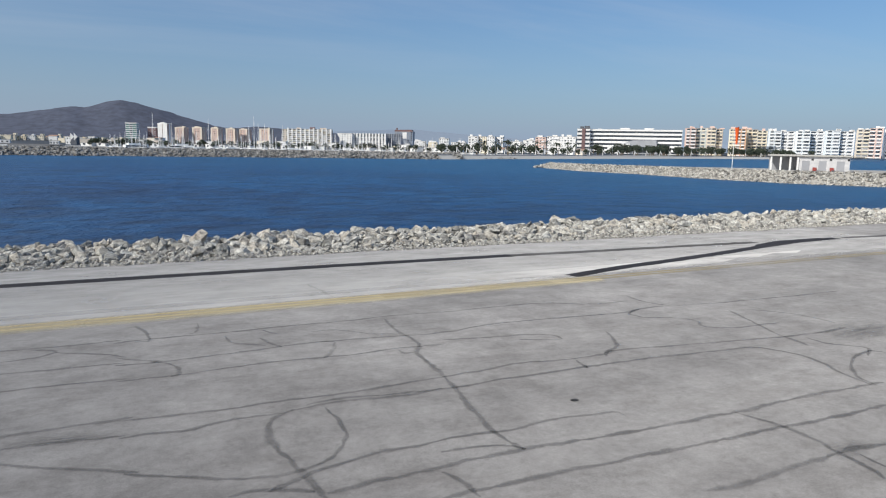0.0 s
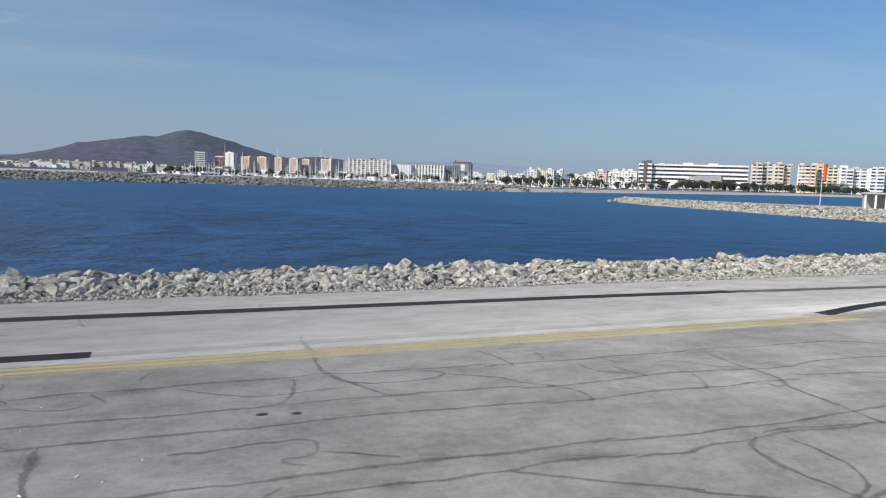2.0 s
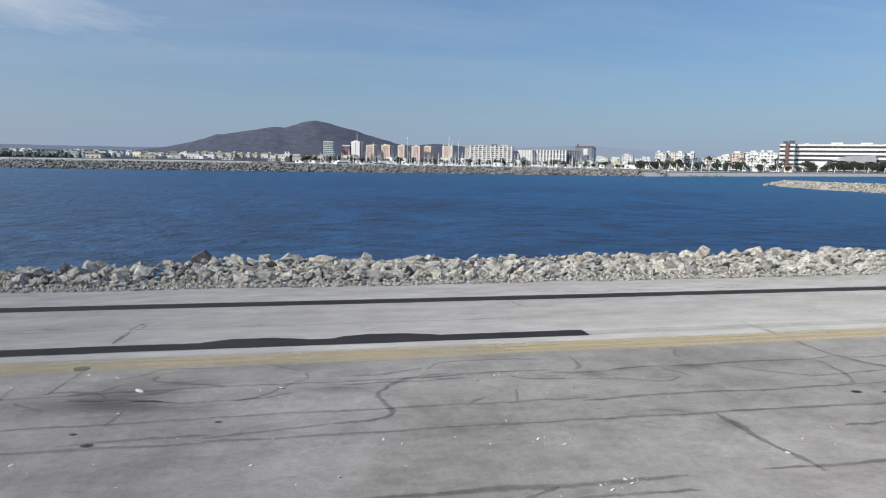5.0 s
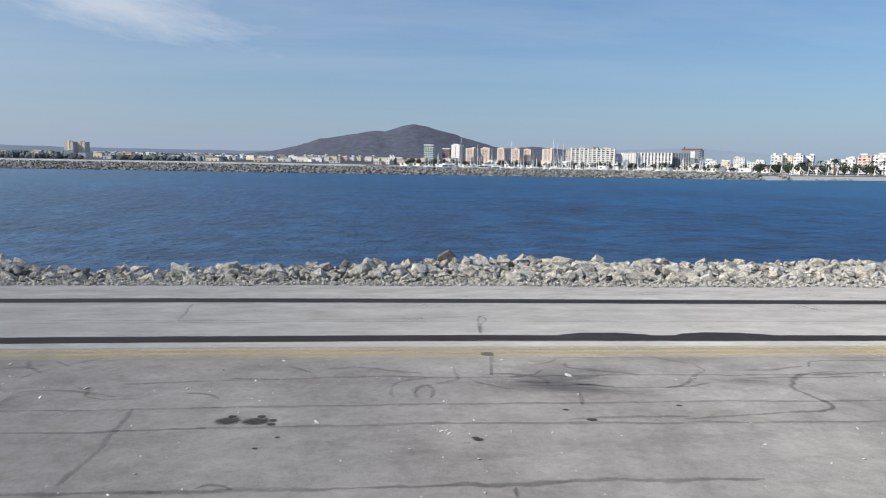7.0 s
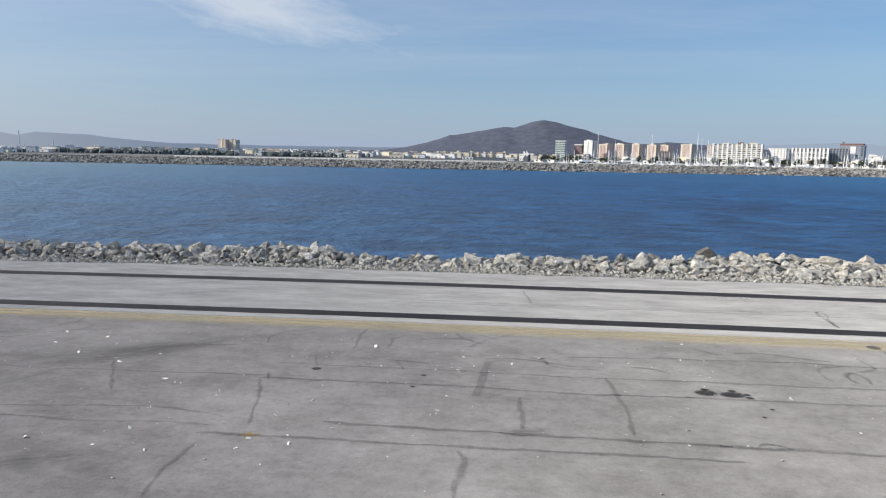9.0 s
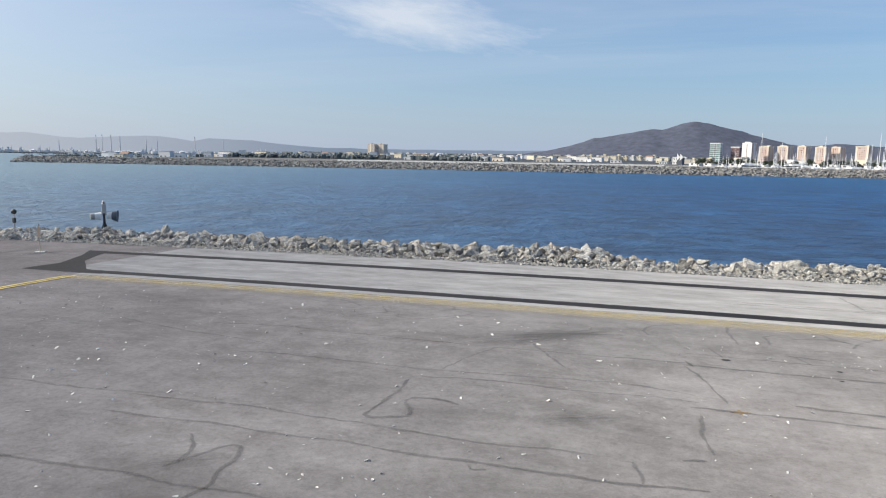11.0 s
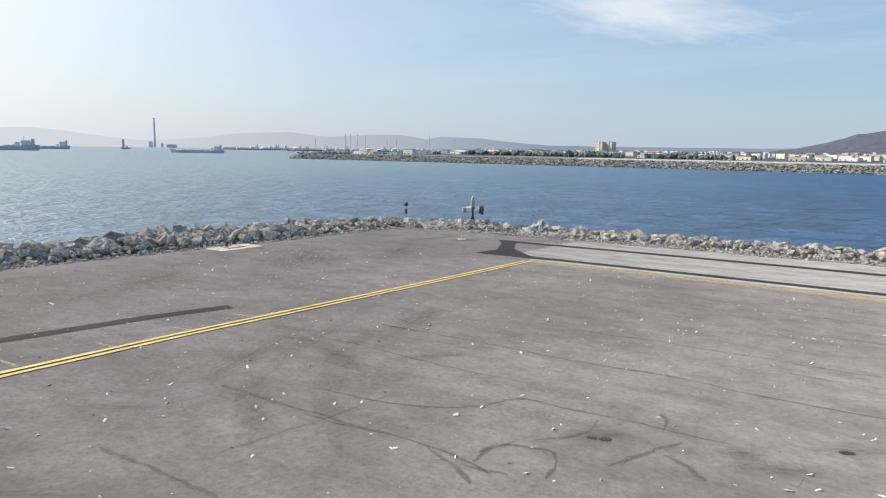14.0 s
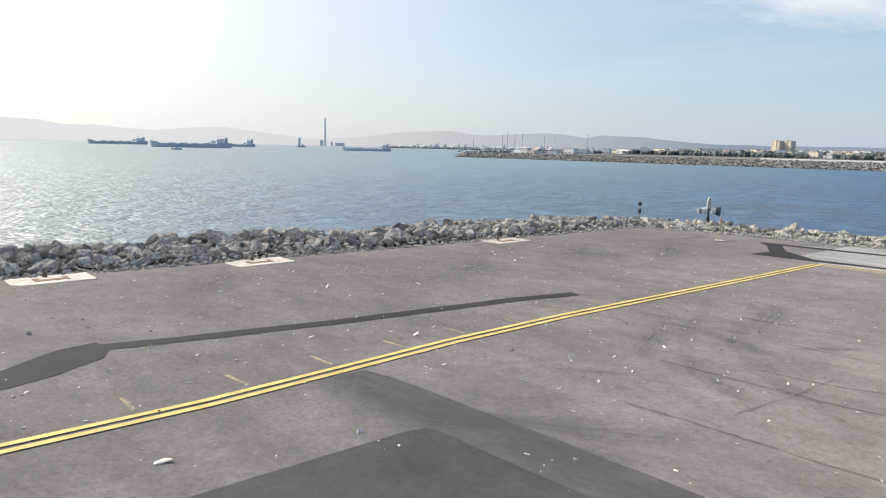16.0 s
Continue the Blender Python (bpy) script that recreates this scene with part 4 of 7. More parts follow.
def seal(kind, *pts):
    if kind == "smear":
        (ax, ay), (bx, by) = pts[0], pts[-1]
        return smudge((ax + bx) / 2, (ay + by) / 2, math.hypot(bx - ax, by - ay) * 0.62 + 0.2, 0.3, math.degrees(math.atan2(by - ay, bx - ax)), "dark tar smear on the asphalt")
    width, mat, wander = SEAL_KINDS[kind]
    pts = list(pts)
    if len(pts) > 2:
        cut = [pts[0]]
        for (ax, ay), (bx, by) in zip(pts, pts[1:]):
            cut += [(ax * 0.8 + bx * 0.2, ay * 0.8 + by * 0.2), (ax * 0.2 + bx * 0.8, ay * 0.2 + by * 0.8)]
        pts = cut + [pts[-1]]
    if pts[0][0] < -12:
        width *= 0.95 if kind == "plain" else 0.8       # thinner seals at the west end
    seal_seed[0] += 1
    bm = dribble(pts, width, wander, 0.0055 + 0.00001 * (seal_seed[0] % 90), seal_seed[0])
    return tagged(part("crack_seal", bm, mat), "dark tar seal over a crack in the asphalt" if mat is SEALANT else "faded tar seal over a crack in the asphalt", "crack seal", "", "structure")


seal("plain", (21.30, 10.51), (22.28, 10.47), (23.38, 10.49), (24.33, 10.58), (25.29, 10.46), (26.17, 10.35), (27.03, 10.46), (28.32, 10.30))
seal("plain", (21.30, 11.64), (22.25, 11.51), (23.30, 11.54), (24.57, 11.65), (25.65, 11.70), (26.73, 11.55), (28.78, 11.23), (30.59, 11.58), (32.68, 11.38), (34.48, 11.12), (35.62, 11.43), (37.81, 11.08), (41.33, 10.78), (43.58, 10.74))
seal("plain", (21.30, 13.46), (22.41, 13.56), (23.84, 13.45), (25.27, 13.50), (26.75, 13.38), (28.43, 13.50), (29.81, 13.28), (31.23, 13.30), (33.19, 13.22), (34.44, 12.35), (35.80, 12.38))
seal("plain", (21.78, 15.02), (22.10, 14.27), (22.12, 13.31), (21.78, 13.40))
seal("plain", (23.32, 14.67), (23.20, 13.79), (23.00, 13.64))
seal("plain", (23.77, 13.13), (23.75, 12.43), (24.49, 11.89))
seal("plain", (24.69, 13.38), (24.96, 12.79))
seal("plain", (24.51, 12.64), (24.63, 11.94), (24.81, 11.60))
seal("plain", (22.02, 11.65), (22.40, 11.22), (22.48, 10.77), (22.44, 10.47), (22.27, 10.43))
seal("faint", (21.30, 12.24), (21.61, 11.97), (22.26, 11.55))
seal("faint", (25.78, 12.66), (26.36, 12.65), (26.82, 12.21), (27.13, 11.83), (27.78, 11.55))
seal("faint", (25.72, 11.72), (26.07, 11.62), (25.84, 10.89), (25.46, 10.39))
seal("broad", (27.97, 13.20), (27.79, 11.96), (27.86, 11.05), (27.77, 10.44), (27.46, 9.97), (27.37, 9.04), (27.33, 8.31), (27.18, 7.37), (26.95, 6.50), (26.78, 5.59), (26.82, 4.94), (26.89, 4.57))
seal("plain", (27.19, 10.29), (27.19, 10.00), (27.46, 9.97))
seal("plain", (21.30, 8.32), (22.09, 8.23), (23.01, 8.15), (24.00, 8.15), (25.04, 8.07), (26.19, 8.10), (27.25, 8.15), (28.29, 8.20), (29.22, 8.34), (30.26, 8.11), (31.32, 8.06), (31.81, 8.24), (33.45, 7.93), (35.05, 7.66), (36.80, 7.40), (37.75, 7.29), (39.02, 7.37))
seal("plain", (21.30, 7.56), (21.78, 7.61), (22.27, 7.41), (22.92, 7.63), (23.66, 7.56), (24.28, 7.66), (24.91, 7.68), (25.95, 7.52), (26.92, 7.49), (27.31, 7.49), (28.03, 7.53), (29.12, 7.54), (30.38, 7.47), (31.33, 7.49), (32.81, 7.30), (34.47, 7.16), (35.09, 7.04), (35.42, 6.38), (35.41, 5.66), (35.02, 4.76), (34.85, 4.18))
seal("plain", (24.31, 7.76), (24.96, 7.84), (26.01, 7.66), (26.95, 7.54))
seal("broad", (24.08, 7.66), (23.72, 7.45), (23.49, 7.10), (23.42, 6.63), (23.49, 6.03), (23.58, 5.37), (23.65, 4.75), (23.68, 4.39))
seal("plain", (24.59, 7.52), (24.64, 6.84), (24.59, 6.21), (24.33, 5.75), (24.02, 5.46), (23.56, 5.30), (23.16, 5.28), (22.72, 5.41), (22.10, 5.74), (21.33, 6.23))
seal("plain", (22.50, 4.95), (22.80, 5.01), (23.21, 4.85), (23.61, 4.62))
seal("broad", (23.74, 4.53), (24.22, 4.55), (24.71, 4.52), (25.48, 4.58), (26.19, 4.56), (26.89, 4.57), (27.57, 4.48), (28.64, 4.40), (29.81, 4.33), (31.12, 4.29), (32.62, 4.29), (34.22, 4.24), (35.28, 4.13))
seal("plain", (23.06, 4.85), (23.49, 5.03), (23.78, 5.22), (24.32, 5.32), (24.98, 5.39), (25.43, 5.35), (25.88, 5.38), (26.54, 5.36), (27.14, 5.29), (28.00, 5.38), (28.74, 5.24), (29.22, 5.22), (29.22, 4.93))
seal("broad", (25.06, 3.75), (25.63, 3.75), (26.52, 3.71), (27.50, 3.70), (28.50, 3.60), (29.61, 3.53), (30.88, 3.51), (32.14, 3.39), (33.97, 3.35))
seal("plain", (25.38, 4.38), (25.50, 4.00), (25.52, 3.56))
seal("plain", (25.69, 5.01), (26.31, 4.95), (26.73, 4.80), (26.89, 4.57))
seal("plain", (30.46, 7.97), (30.35, 7.40))
seal("plain", (28.50, 10.66), (29.57, 10.42), (30.78, 10.23), (31.31, 9.88), (31.18, 9.48), (30.23, 9.90))
seal("plain", (36.34, 12.99), (36.18, 12.04), (36.51, 11.30))
seal("plain", (35.30, 11.32), (34.55, 11.01), (34.70, 10.43), (35.49, 10.16), (35.85, 9.57), (35.42, 9.08), (35.93, 8.59), (37.76, 8.46))
seal("plain", (32.72, 9.63), (32.41, 9.05), (32.03, 8.40), (31.53, 8.26), (31.27, 7.89))
seal("plain", (37.70, 10.13), (37.41, 9.48), (37.01, 8.59), (36.64, 7.78), (36.55, 7.22), (36.37, 6.63))
seal("plain", (38.30, 10.03), (39.11, 9.12), (39.22, 8.32), (39.23, 7.82))
seal("plain", (31.12, 4.29), (31.33, 3.76), (31.36, 3.35), (31.26, 2.77), (31.20, 2.45), (31.12, 1.96), (30.99, 1.57))
seal("broad", (28.40, 2.42), (28.90, 2.29), (29.55, 2.35), (30.47, 2.40), (30.97, 2.38), (31.46, 2.44), (32.24, 2.32))
seal("plain", (31.42, 2.24), (31.35, 1.79))
seal("plain", (34.95, 4.13), (35.06, 4.54), (35.68, 5.09), (36.61, 5.60), (37.33, 5.78), (37.50, 5.45))
seal("plain", (37.05, 7.12), (36.98, 6.47), (37.64, 5.91), (36.86, 5.49))
seal("faint", (27.37, 18.78), (27.53, 17.27), (27.55, 16.32))
seal("plain", (9.90, 13.87), (10.92, 13.71), (11.96, 13.93), (13.08, 13.87), (14.26, 13.90), (15.26, 13.90), (16.55, 13.84), (17.43, 14.01), (17.97, 13.76), (18.95, 13.81), (20.40, 13.65), (21.50, 13.73))
seal("smear", (10.73, 13.57), (10.98, 13.58))
seal("plain", (12.57, 13.84), (12.93, 13.12))
seal("smear", (13.07, 13.71), (13.76, 13.69))
seal("faint", (9.90, 13.38), (10.36, 13.39))
seal("plain", (14.24, 13.69), (14.86, 13.10), (15.73, 12.66), (16.49, 12.70), (17.62, 12.82))
seal("plain", (16.55, 13.84), (16.69, 13.48), (16.50, 12.65), (16.18, 12.07), (15.93, 12.02))
seal("broad", (17.57, 17.95), (17.54, 16.27), (17.45, 14.96), (17.43, 14.01), (17.76, 13.19), (18.11, 12.51), (18.40, 12.09))
seal("plain", (17.76, 13.19), (18.28, 12.91), (19.22, 12.80), (19.95, 12.94), (20.20, 13.28), (19.62, 13.64))
seal("plain", (9.90, 12.04), (10.19, 12.02), (11.07, 12.09), (12.00, 12.10), (12.99, 12.05), (14.02, 11.99), (15.12, 11.99), (16.27, 11.97), (17.32, 12.02), (18.80, 11.94), (20.15, 11.87), (21.50, 11.76))
seal("plain", (9.90, 11.03), (10.35, 11.01), (11.17, 11.02), (12.03, 11.00), (12.93, 10.95), (13.89, 10.98), (14.89, 10.91), (15.94, 10.85), (16.92, 10.93), (18.29, 10.89), (19.52, 10.80), (20.82, 10.70), (21.50, 10.63))
seal("faint", (10.71, 11.33), (11.32, 11.28), (11.68, 11.05))
seal("broad", (12.07, 10.98), (12.15, 10.29), (12.06, 9.86), (12.19, 9.20), (12.26, 8.62), (12.23, 8.42))
seal("smear", (12.00, 10.57), (12.05, 10.27))
seal("broad", (11.38, 8.68), (12.08, 8.64), (12.82, 8.59), (13.59, 8.62), (14.42, 8.64), (15.27, 8.57), (16.05, 8.61), (17.16, 8.56), (18.17, 8.50), (19.23, 8.44), (20.39, 8.41), (21.50, 8.41))
seal("plain", (13.66, 7.98), (14.27, 7.91), (15.07, 7.90), (15.79, 7.91), (16.37, 7.89), (17.11, 7.87), (17.73, 7.76), (18.48, 7.82), (19.05, 7.72), (19.93, 7.85), (20.51, 7.85), (21.38, 7.62))
seal("plain", (15.20, 7.90), (15.58, 8.27))
seal("plain", (14.05, 10.02), (14.70, 9.98), (15.41, 10.09), (15.91, 10.06), (16.23, 10.08), (16.42, 9.85), (16.35, 9.42), (16.06, 9.27), (15.76, 9.31), (15.76, 9.12), (16.06, 8.98))
seal("plain", (16.35, 9.42), (16.68, 9.32), (17.19, 9.04), (17.59, 8.80))
seal("plain", (20.15, 13.19), (21.28, 12.49), (21.50, 12.19))
seal("smear", (19.95, 8.02), (21.02, 7.75))
seal("smear", (16.99, 7.90), (17.23, 7.83))
seal("plain", (19.05, 7.72), (19.55, 7.39), (20.26, 6.95), (20.96, 6.53), (21.50, 6.20))
seal("faint", (11.53, 21.91), (11.81, 20.54))
seal("faint", (3.00, 14.00), (3.30, 14.02), (4.48, 13.99), (5.49, 13.95))
seal("plain", (5.49, 13.95), (6.43, 13.95), (7.58, 13.97), (8.26, 14.06), (9.61, 14.06), (10.10, 14.03))
seal("faint", (3.00, 12.26), (4.07, 12.30), (5.17, 12.25), (6.99, 12.20), (8.73, 12.20), (10.10, 12.17))
seal("faint", (3.00, 11.36), (3.21, 11.39), (4.19, 11.52), (5.05, 11.59))
seal("faint", (3.00, 11.22), (3.21, 11.21), (4.15, 11.16), (4.96, 11.13), (6.12, 11.13), (7.16, 11.14), (8.76, 11.09), (10.10, 11.03))
seal("plain", (5.45, 13.76), (6.25, 13.74), (7.11, 13.71), (8.05, 13.83))
seal("broad", (7.77, 14.16), (6.96, 14.05), (6.41, 13.64), (6.03, 13.06), (6.16, 12.44), (6.27, 12.01), (5.97, 11.70), (5.06, 11.65))
seal("plain", (7.37, 14.56), (7.64, 14.98), (8.22, 15.05), (9.47, 15.00), (10.10, 14.92))
seal("plain", (8.95, 13.80), (9.33, 13.47), (9.97, 13.43), (10.10, 13.43))
seal("faint", (7.68, 12.20), (8.10, 12.52))
seal("faint", (8.86, 12.88), (8.67, 12.20))
seal("faint", (9.98, 11.55), (10.10, 11.53))
seal("broad", (5.14, 8.84), (6.28, 8.81), (7.12, 8.78), (8.14, 8.72), (9.33, 8.71), (10.10, 8.69))
seal("plain", (7.48, 8.38), (7.78, 8.54), (8.11, 8.67))
seal("plain", (8.08, 8.32), (9.07, 8.35), (10.10, 8.23))
seal("broad", (-5.60, 8.89), (-5.07, 8.86), (-4.40, 8.90), (-3.63, 8.87), (-2.71, 8.86), (-1.57, 8.95), (-0.65, 8.91), (0.18, 8.96), (1.01, 8.99), (2.68, 8.94), (3.10, 8.94))
seal("plain", (-4.97, 8.93), (-4.82, 9.05), (-4.61, 9.01), (-4.48, 8.90))
seal("faint", (-5.60, 11.18), (-5.08, 11.18), (-3.77, 11.21), (-2.71, 11.23), (-1.40, 11.26), (-0.24, 11.28), (1.76, 11.17), (3.10, 11.15))
seal("faint", (0.80, 11.39), (1.87, 11.50), (3.10, 11.48))
seal("faint", (-5.60, 12.18), (-5.32, 12.18), (-4.30, 12.21), (-2.74, 12.22), (-1.32, 12.27), (1.02, 12.24), (3.10, 12.25))
seal("faint", (-5.60, 13.94), (-4.56, 13.85), (-3.40, 13.98), (-2.21, 14.03), (-1.20, 13.85), (0.21, 13.90), (2.73, 14.01), (3.10, 14.01))
seal("faint", (-4.45, 14.75), (-4.05, 14.31))
seal("faint", (-2.27, 12.62), (-2.32, 13.13), (-2.15, 13.67), (-1.49, 13.93))
seal("faint", (-1.78, 12.60), (-1.82, 13.12), (-1.57, 13.47), (-1.42, 13.11), (-1.51, 12.60))
seal("plain", (-0.55, 8.79), (-0.59, 8.51))
seal("faint", (0.13, 15.84), (-0.16, 14.02))
seal("faint", (0.12, 17.84), (0.31, 19.97), (0.78, 20.22))
seal("plain", (-14.00, 11.11), (-13.54, 11.13), (-12.36, 11.13), (-10.26, 11.20), (-8.96, 11.12), (-7.88, 11.02), (-6.26, 11.14), (-5.40, 11.20))
seal("faint", (-14.00, 12.19), (-12.63, 12.14), (-10.37, 12.20), (-8.98, 12.14), (-7.81, 12.09), (-6.07, 12.18), (-5.40, 12.18))
seal("faint", (-7.70, 13.63), (-5.77, 13.81), (-5.40, 13.83))
seal("broad", (-12.07, 8.94), (-11.29, 8.92), (-10.01, 8.89), (-8.93, 8.90), (-8.02, 8.89), (-7.12, 8.89), (-5.80, 8.90), (-5.40, 8.88))
seal("plain", (-14.00, 8.22), (-12.98, 8.22), (-11.96, 8.23), (-10.69, 8.25), (-9.94, 8.25), (-8.92, 8.29), (-8.06, 8.31), (-6.78, 8.35), (-5.72, 8.29), (-5.40, 8.31))
seal("faint", (-14.00, 11.06), (-13.71, 10.40), (-13.49, 9.64), (-13.27, 8.71))
seal("faint", (-13.78, 7.93), (-13.79, 7.39), (-13.83, 6.82), (-13.70, 6.08))
seal("faint", (-12.71, 15.66), (-12.74, 14.45), (-12.65, 13.51))
seal("faint", (-13.36, 12.92), (-13.09, 11.99))
seal("faint", (-11.48, 12.66), (-11.20, 12.07))
seal("plain", (-9.70, 8.08), (-9.57, 7.79), (-9.57, 7.32), (-9.64, 6.61))
seal("faint", (-8.74, 10.66), (-8.70, 9.13))
seal("faint", (-6.99, 12.15), (-6.83, 10.20), (-6.86, 9.16))
seal("faint", (-9.95, 14.10), (-9.44, 14.99), (-8.88, 15.55))
seal("faint", (-8.62, 21.77), (-8.44, 20.29), (-8.37, 19.40))
seal("plain", (-24.00, 2.42), (-23.74, 2.45), (-22.70, 2.53), (-21.70, 2.61), (-21.05, 2.51), (-20.32, 2.56), (-19.79, 2.58), (-19.06, 2.57))
seal("faint", (-24.00, 5.38), (-22.83, 5.42), (-21.79, 5.58), (-20.16, 5.44), (-19.23, 5.44), (-18.40, 5.39), (-17.41, 5.32), (-16.07, 5.45), (-15.47, 5.46))
seal("faint", (-24.00, 4.50), (-23.00, 4.52), (-21.85, 4.60), (-20.72, 4.58), (-19.84, 4.59), (-18.78, 4.60))
seal("plain", (-18.78, 4.60), (-17.74, 4.55), (-16.87, 4.58), (-15.64, 4.57), (-14.50, 4.66), (-13.80, 4.73))
seal("faint", (-24.00, 8.66), (-23.30, 8.82), (-21.46, 8.82), (-19.85, 8.78), (-18.57, 8.87), (-16.78, 9.09), (-15.09, 9.27), (-14.05, 9.03), (-13.80, 8.90))
seal("faint", (-24.00, 11.23), (-22.37, 11.20), (-20.51, 11.16), (-19.00, 11.09), (-16.94, 11.16), (-15.02, 11.23), (-13.80, 11.32))
seal("plain", (-21.80, 4.11), (-21.41, 3.59), (-21.25, 3.10))
seal("plain", (-21.39, 2.90), (-21.19, 3.43), (-20.93, 3.93), (-20.71, 3.94), (-20.48, 3.53), (-20.52, 3.12), (-20.36, 2.64), (-20.48, 2.19), (-20.53, 1.89))
seal("plain", (-17.15, 4.46), (-17.05, 4.32), (-16.89, 4.39))
seal("faint", (-19.33, 8.30), (-17.90, 8.50), (-16.18, 8.45), (-14.60, 8.60), (-13.80, 8.57))
seal("plain", (-19.50, 8.00), (-19.40, 7.41), (-19.47, 6.43), (-19.48, 5.74), (-18.74, 5.97), (-18.74, 6.30), (-19.11, 6.77), (-19.00, 7.00), (-18.45, 7.06), (-18.03, 6.89))
seal("faint", (-18.30, 11.11), (-18.80, 10.03), (-19.03, 8.90))
seal("faint", (-17.54, 11.77), (-17.04, 10.83), (-16.54, 10.03))
seal("plain", (-13.98, 11.46), (-13.80, 11.01))
seal("plain", (-13.80, 5.83), (-14.16, 5.71))
seal("faint", (-14.86, 5.40), (-14.77, 5.05), (-14.68, 4.68))
seal("plain", (-33.73, 2.17), (-32.58, 2.26), (-31.12, 2.34), (-29.72, 2.34), (-28.66, 2.29), (-27.03, 2.42), (-25.55, 2.63), (-24.30, 2.45), (-23.80, 2.50))
seal("plain", (-27.84, -0.75), (-27.46, -0.56), (-26.75, -0.61), (-25.73, -0.47), (-24.88, -0.46), (-24.19, -0.45), (-23.80, -0.44))
seal("plain", (-26.46, -2.25), (-26.01, -1.74), (-25.92, -1.26), (-26.00, -0.78))
seal("faint", (-30.30, -3.78), (-29.68, -3.79), (-29.10, -3.74))
seal("faint", (-28.64, -3.73), (-28.36, -3.69))
seal("plain", (-26.87, -3.23), (-26.82, -2.78), (-26.33, -2.56), (-25.97, -2.47), (-25.74, -2.88), (-25.66, -3.44))
seal("plain", (-27.69, -3.57), (-26.96, -3.84), (-26.41, -4.19))
seal("plain", (-26.83, -3.75), (-26.12, -3.61))
seal("faint", (-30.55, 5.16), (-28.47, 5.13), (-26.98, 5.38), (-25.50, 5.31), (-23.80, 5.52))
seal("broad", (-25.20, 0.23), (-24.97, 0.01), (-24.92, -0.49))
seal("broad", (-24.52, -0.81), (-24.74, -1.36), (-24.91, -1.96), (-25.11, -2.43))
seal("broad", (-24.62, -1.52), (-24.11, -1.73), (-23.80, -2.00))
seal("faint", (-29.24, 10.63), (-27.10, 10.04), (-24.50, 9.66), (-23.80, 9.46))
seal("faint", (-26.51, 11.00), (-24.05, 11.34), (-23.80, 11.34))
seal("plain", (-31.64, -6.74), (-30.83, -6.72), (-29.84, -6.64), (-29.03, -6.62), (-28.21, -6.59), (-27.56, -6.54), (-26.93, -6.61))
seal("plain", (-32.72, -3.76), (-31.36, -3.72), (-29.90, -3.63), (-28.99, -3.67), (-28.04, -3.51), (-27.11, -3.59), (-26.36, -3.74))
seal("plain", (-31.01, -2.71), (-29.84, -2.52), (-28.82, -2.23), (-28.07, -1.66), (-27.73, -0.74), (-27.10, -0.53))
seal("faint", (-30.01, -5.78), (-29.94, -4.64), (-29.75, -3.46), (-29.73, -1.98))
seal("faint", (-34.36, 0.17), (-32.66, 0.24), (-30.36, 0.09), (-27.99, 0.23))
seal("plain", (-26.65, -2.50), (-26.85, -3.00), (-26.78, -3.57))


# fine cracks beside the yellow line
rng = random.Random(41)
for k in range(34):
    x, y = rng.uniform(-24, 14), rng.uniform(12.6, 15.2)
    a, pts = rng.choice((0.0, 0.3, 1.2, 2.6)) + rng.gauss(0, 0.4), []
    for _ in range(rng.randint(3, 6)):
        pts.append((x, y))
        a += rng.gauss(0, 0.6)
        x, y = x + 0.55 * math.cos(a), min(y + 0.4 * math.sin(a), 15.4)
    seal("faint", *pts)

TYRE = tar_material("tyre_rub", 0.11)
for width, pts in ((0.55, [(-34.6, 4.6), (-33.5, 2.7), (-33.3, 1.3), (-32.7, -0.1), (-31.9, -1.4), (-31.0, -2.5), (-29.9, -3.6), (-28.6, -4.6)]), (0.4, [(-35.6, 3.8), (-34.7, 1.6), (-33.9, -0.4), (-32.9, -2.4), (-31.7, -4.2)])):
    tagged(part("tyre_mark", ribbon(bmesh.new(), pts, width, 0.0045, 0.08, 71, 0.3, True), TYRE), "faint curved tyre mark rubbed into the asphalt", "tyre mark", "", "structure")

SOAKED = soft_stain_material("soaked_oil", (0.035, 0.033, 0.032), 3.2)


def oil(x, y, rx, ry, seed=0):
    """A soaked-in oil spot with a soft rim and a few drops round it."""
    rng = random.Random(seed)
    spots = [(x, y, rx, ry)]
    for _ in range(3 if rx > 0.18 else 0):
        a, d = rng.uniform(0, 6.28), rng.uniform(1.0, 1.8) * rx
        spots.append((x + d * math.cos(a), y + 0.6 * d * math.sin(a), rx * rng.uniform(0.2, 0.4), rx * rng.uniform(0.15, 0.3)))
    for sx, sy, ax, ay in spots:
        ob = smudge(sx, sy, ax, ay, 0, "black oil spot soaked into the asphalt")
        ob.data.materials[0] = SOAKED


seal("faint", (-13, 19.1), (-7.3, 19.16), (-0.5, 19.3), (6, 19.2), (12, 19.3))
seal("faint", (-12, 19.5), (-6, 19.42), (-1, 19.62), (0.3, 20.05), (0.6, 19.6), (0.2, 18.6), (0.1, 17.8))


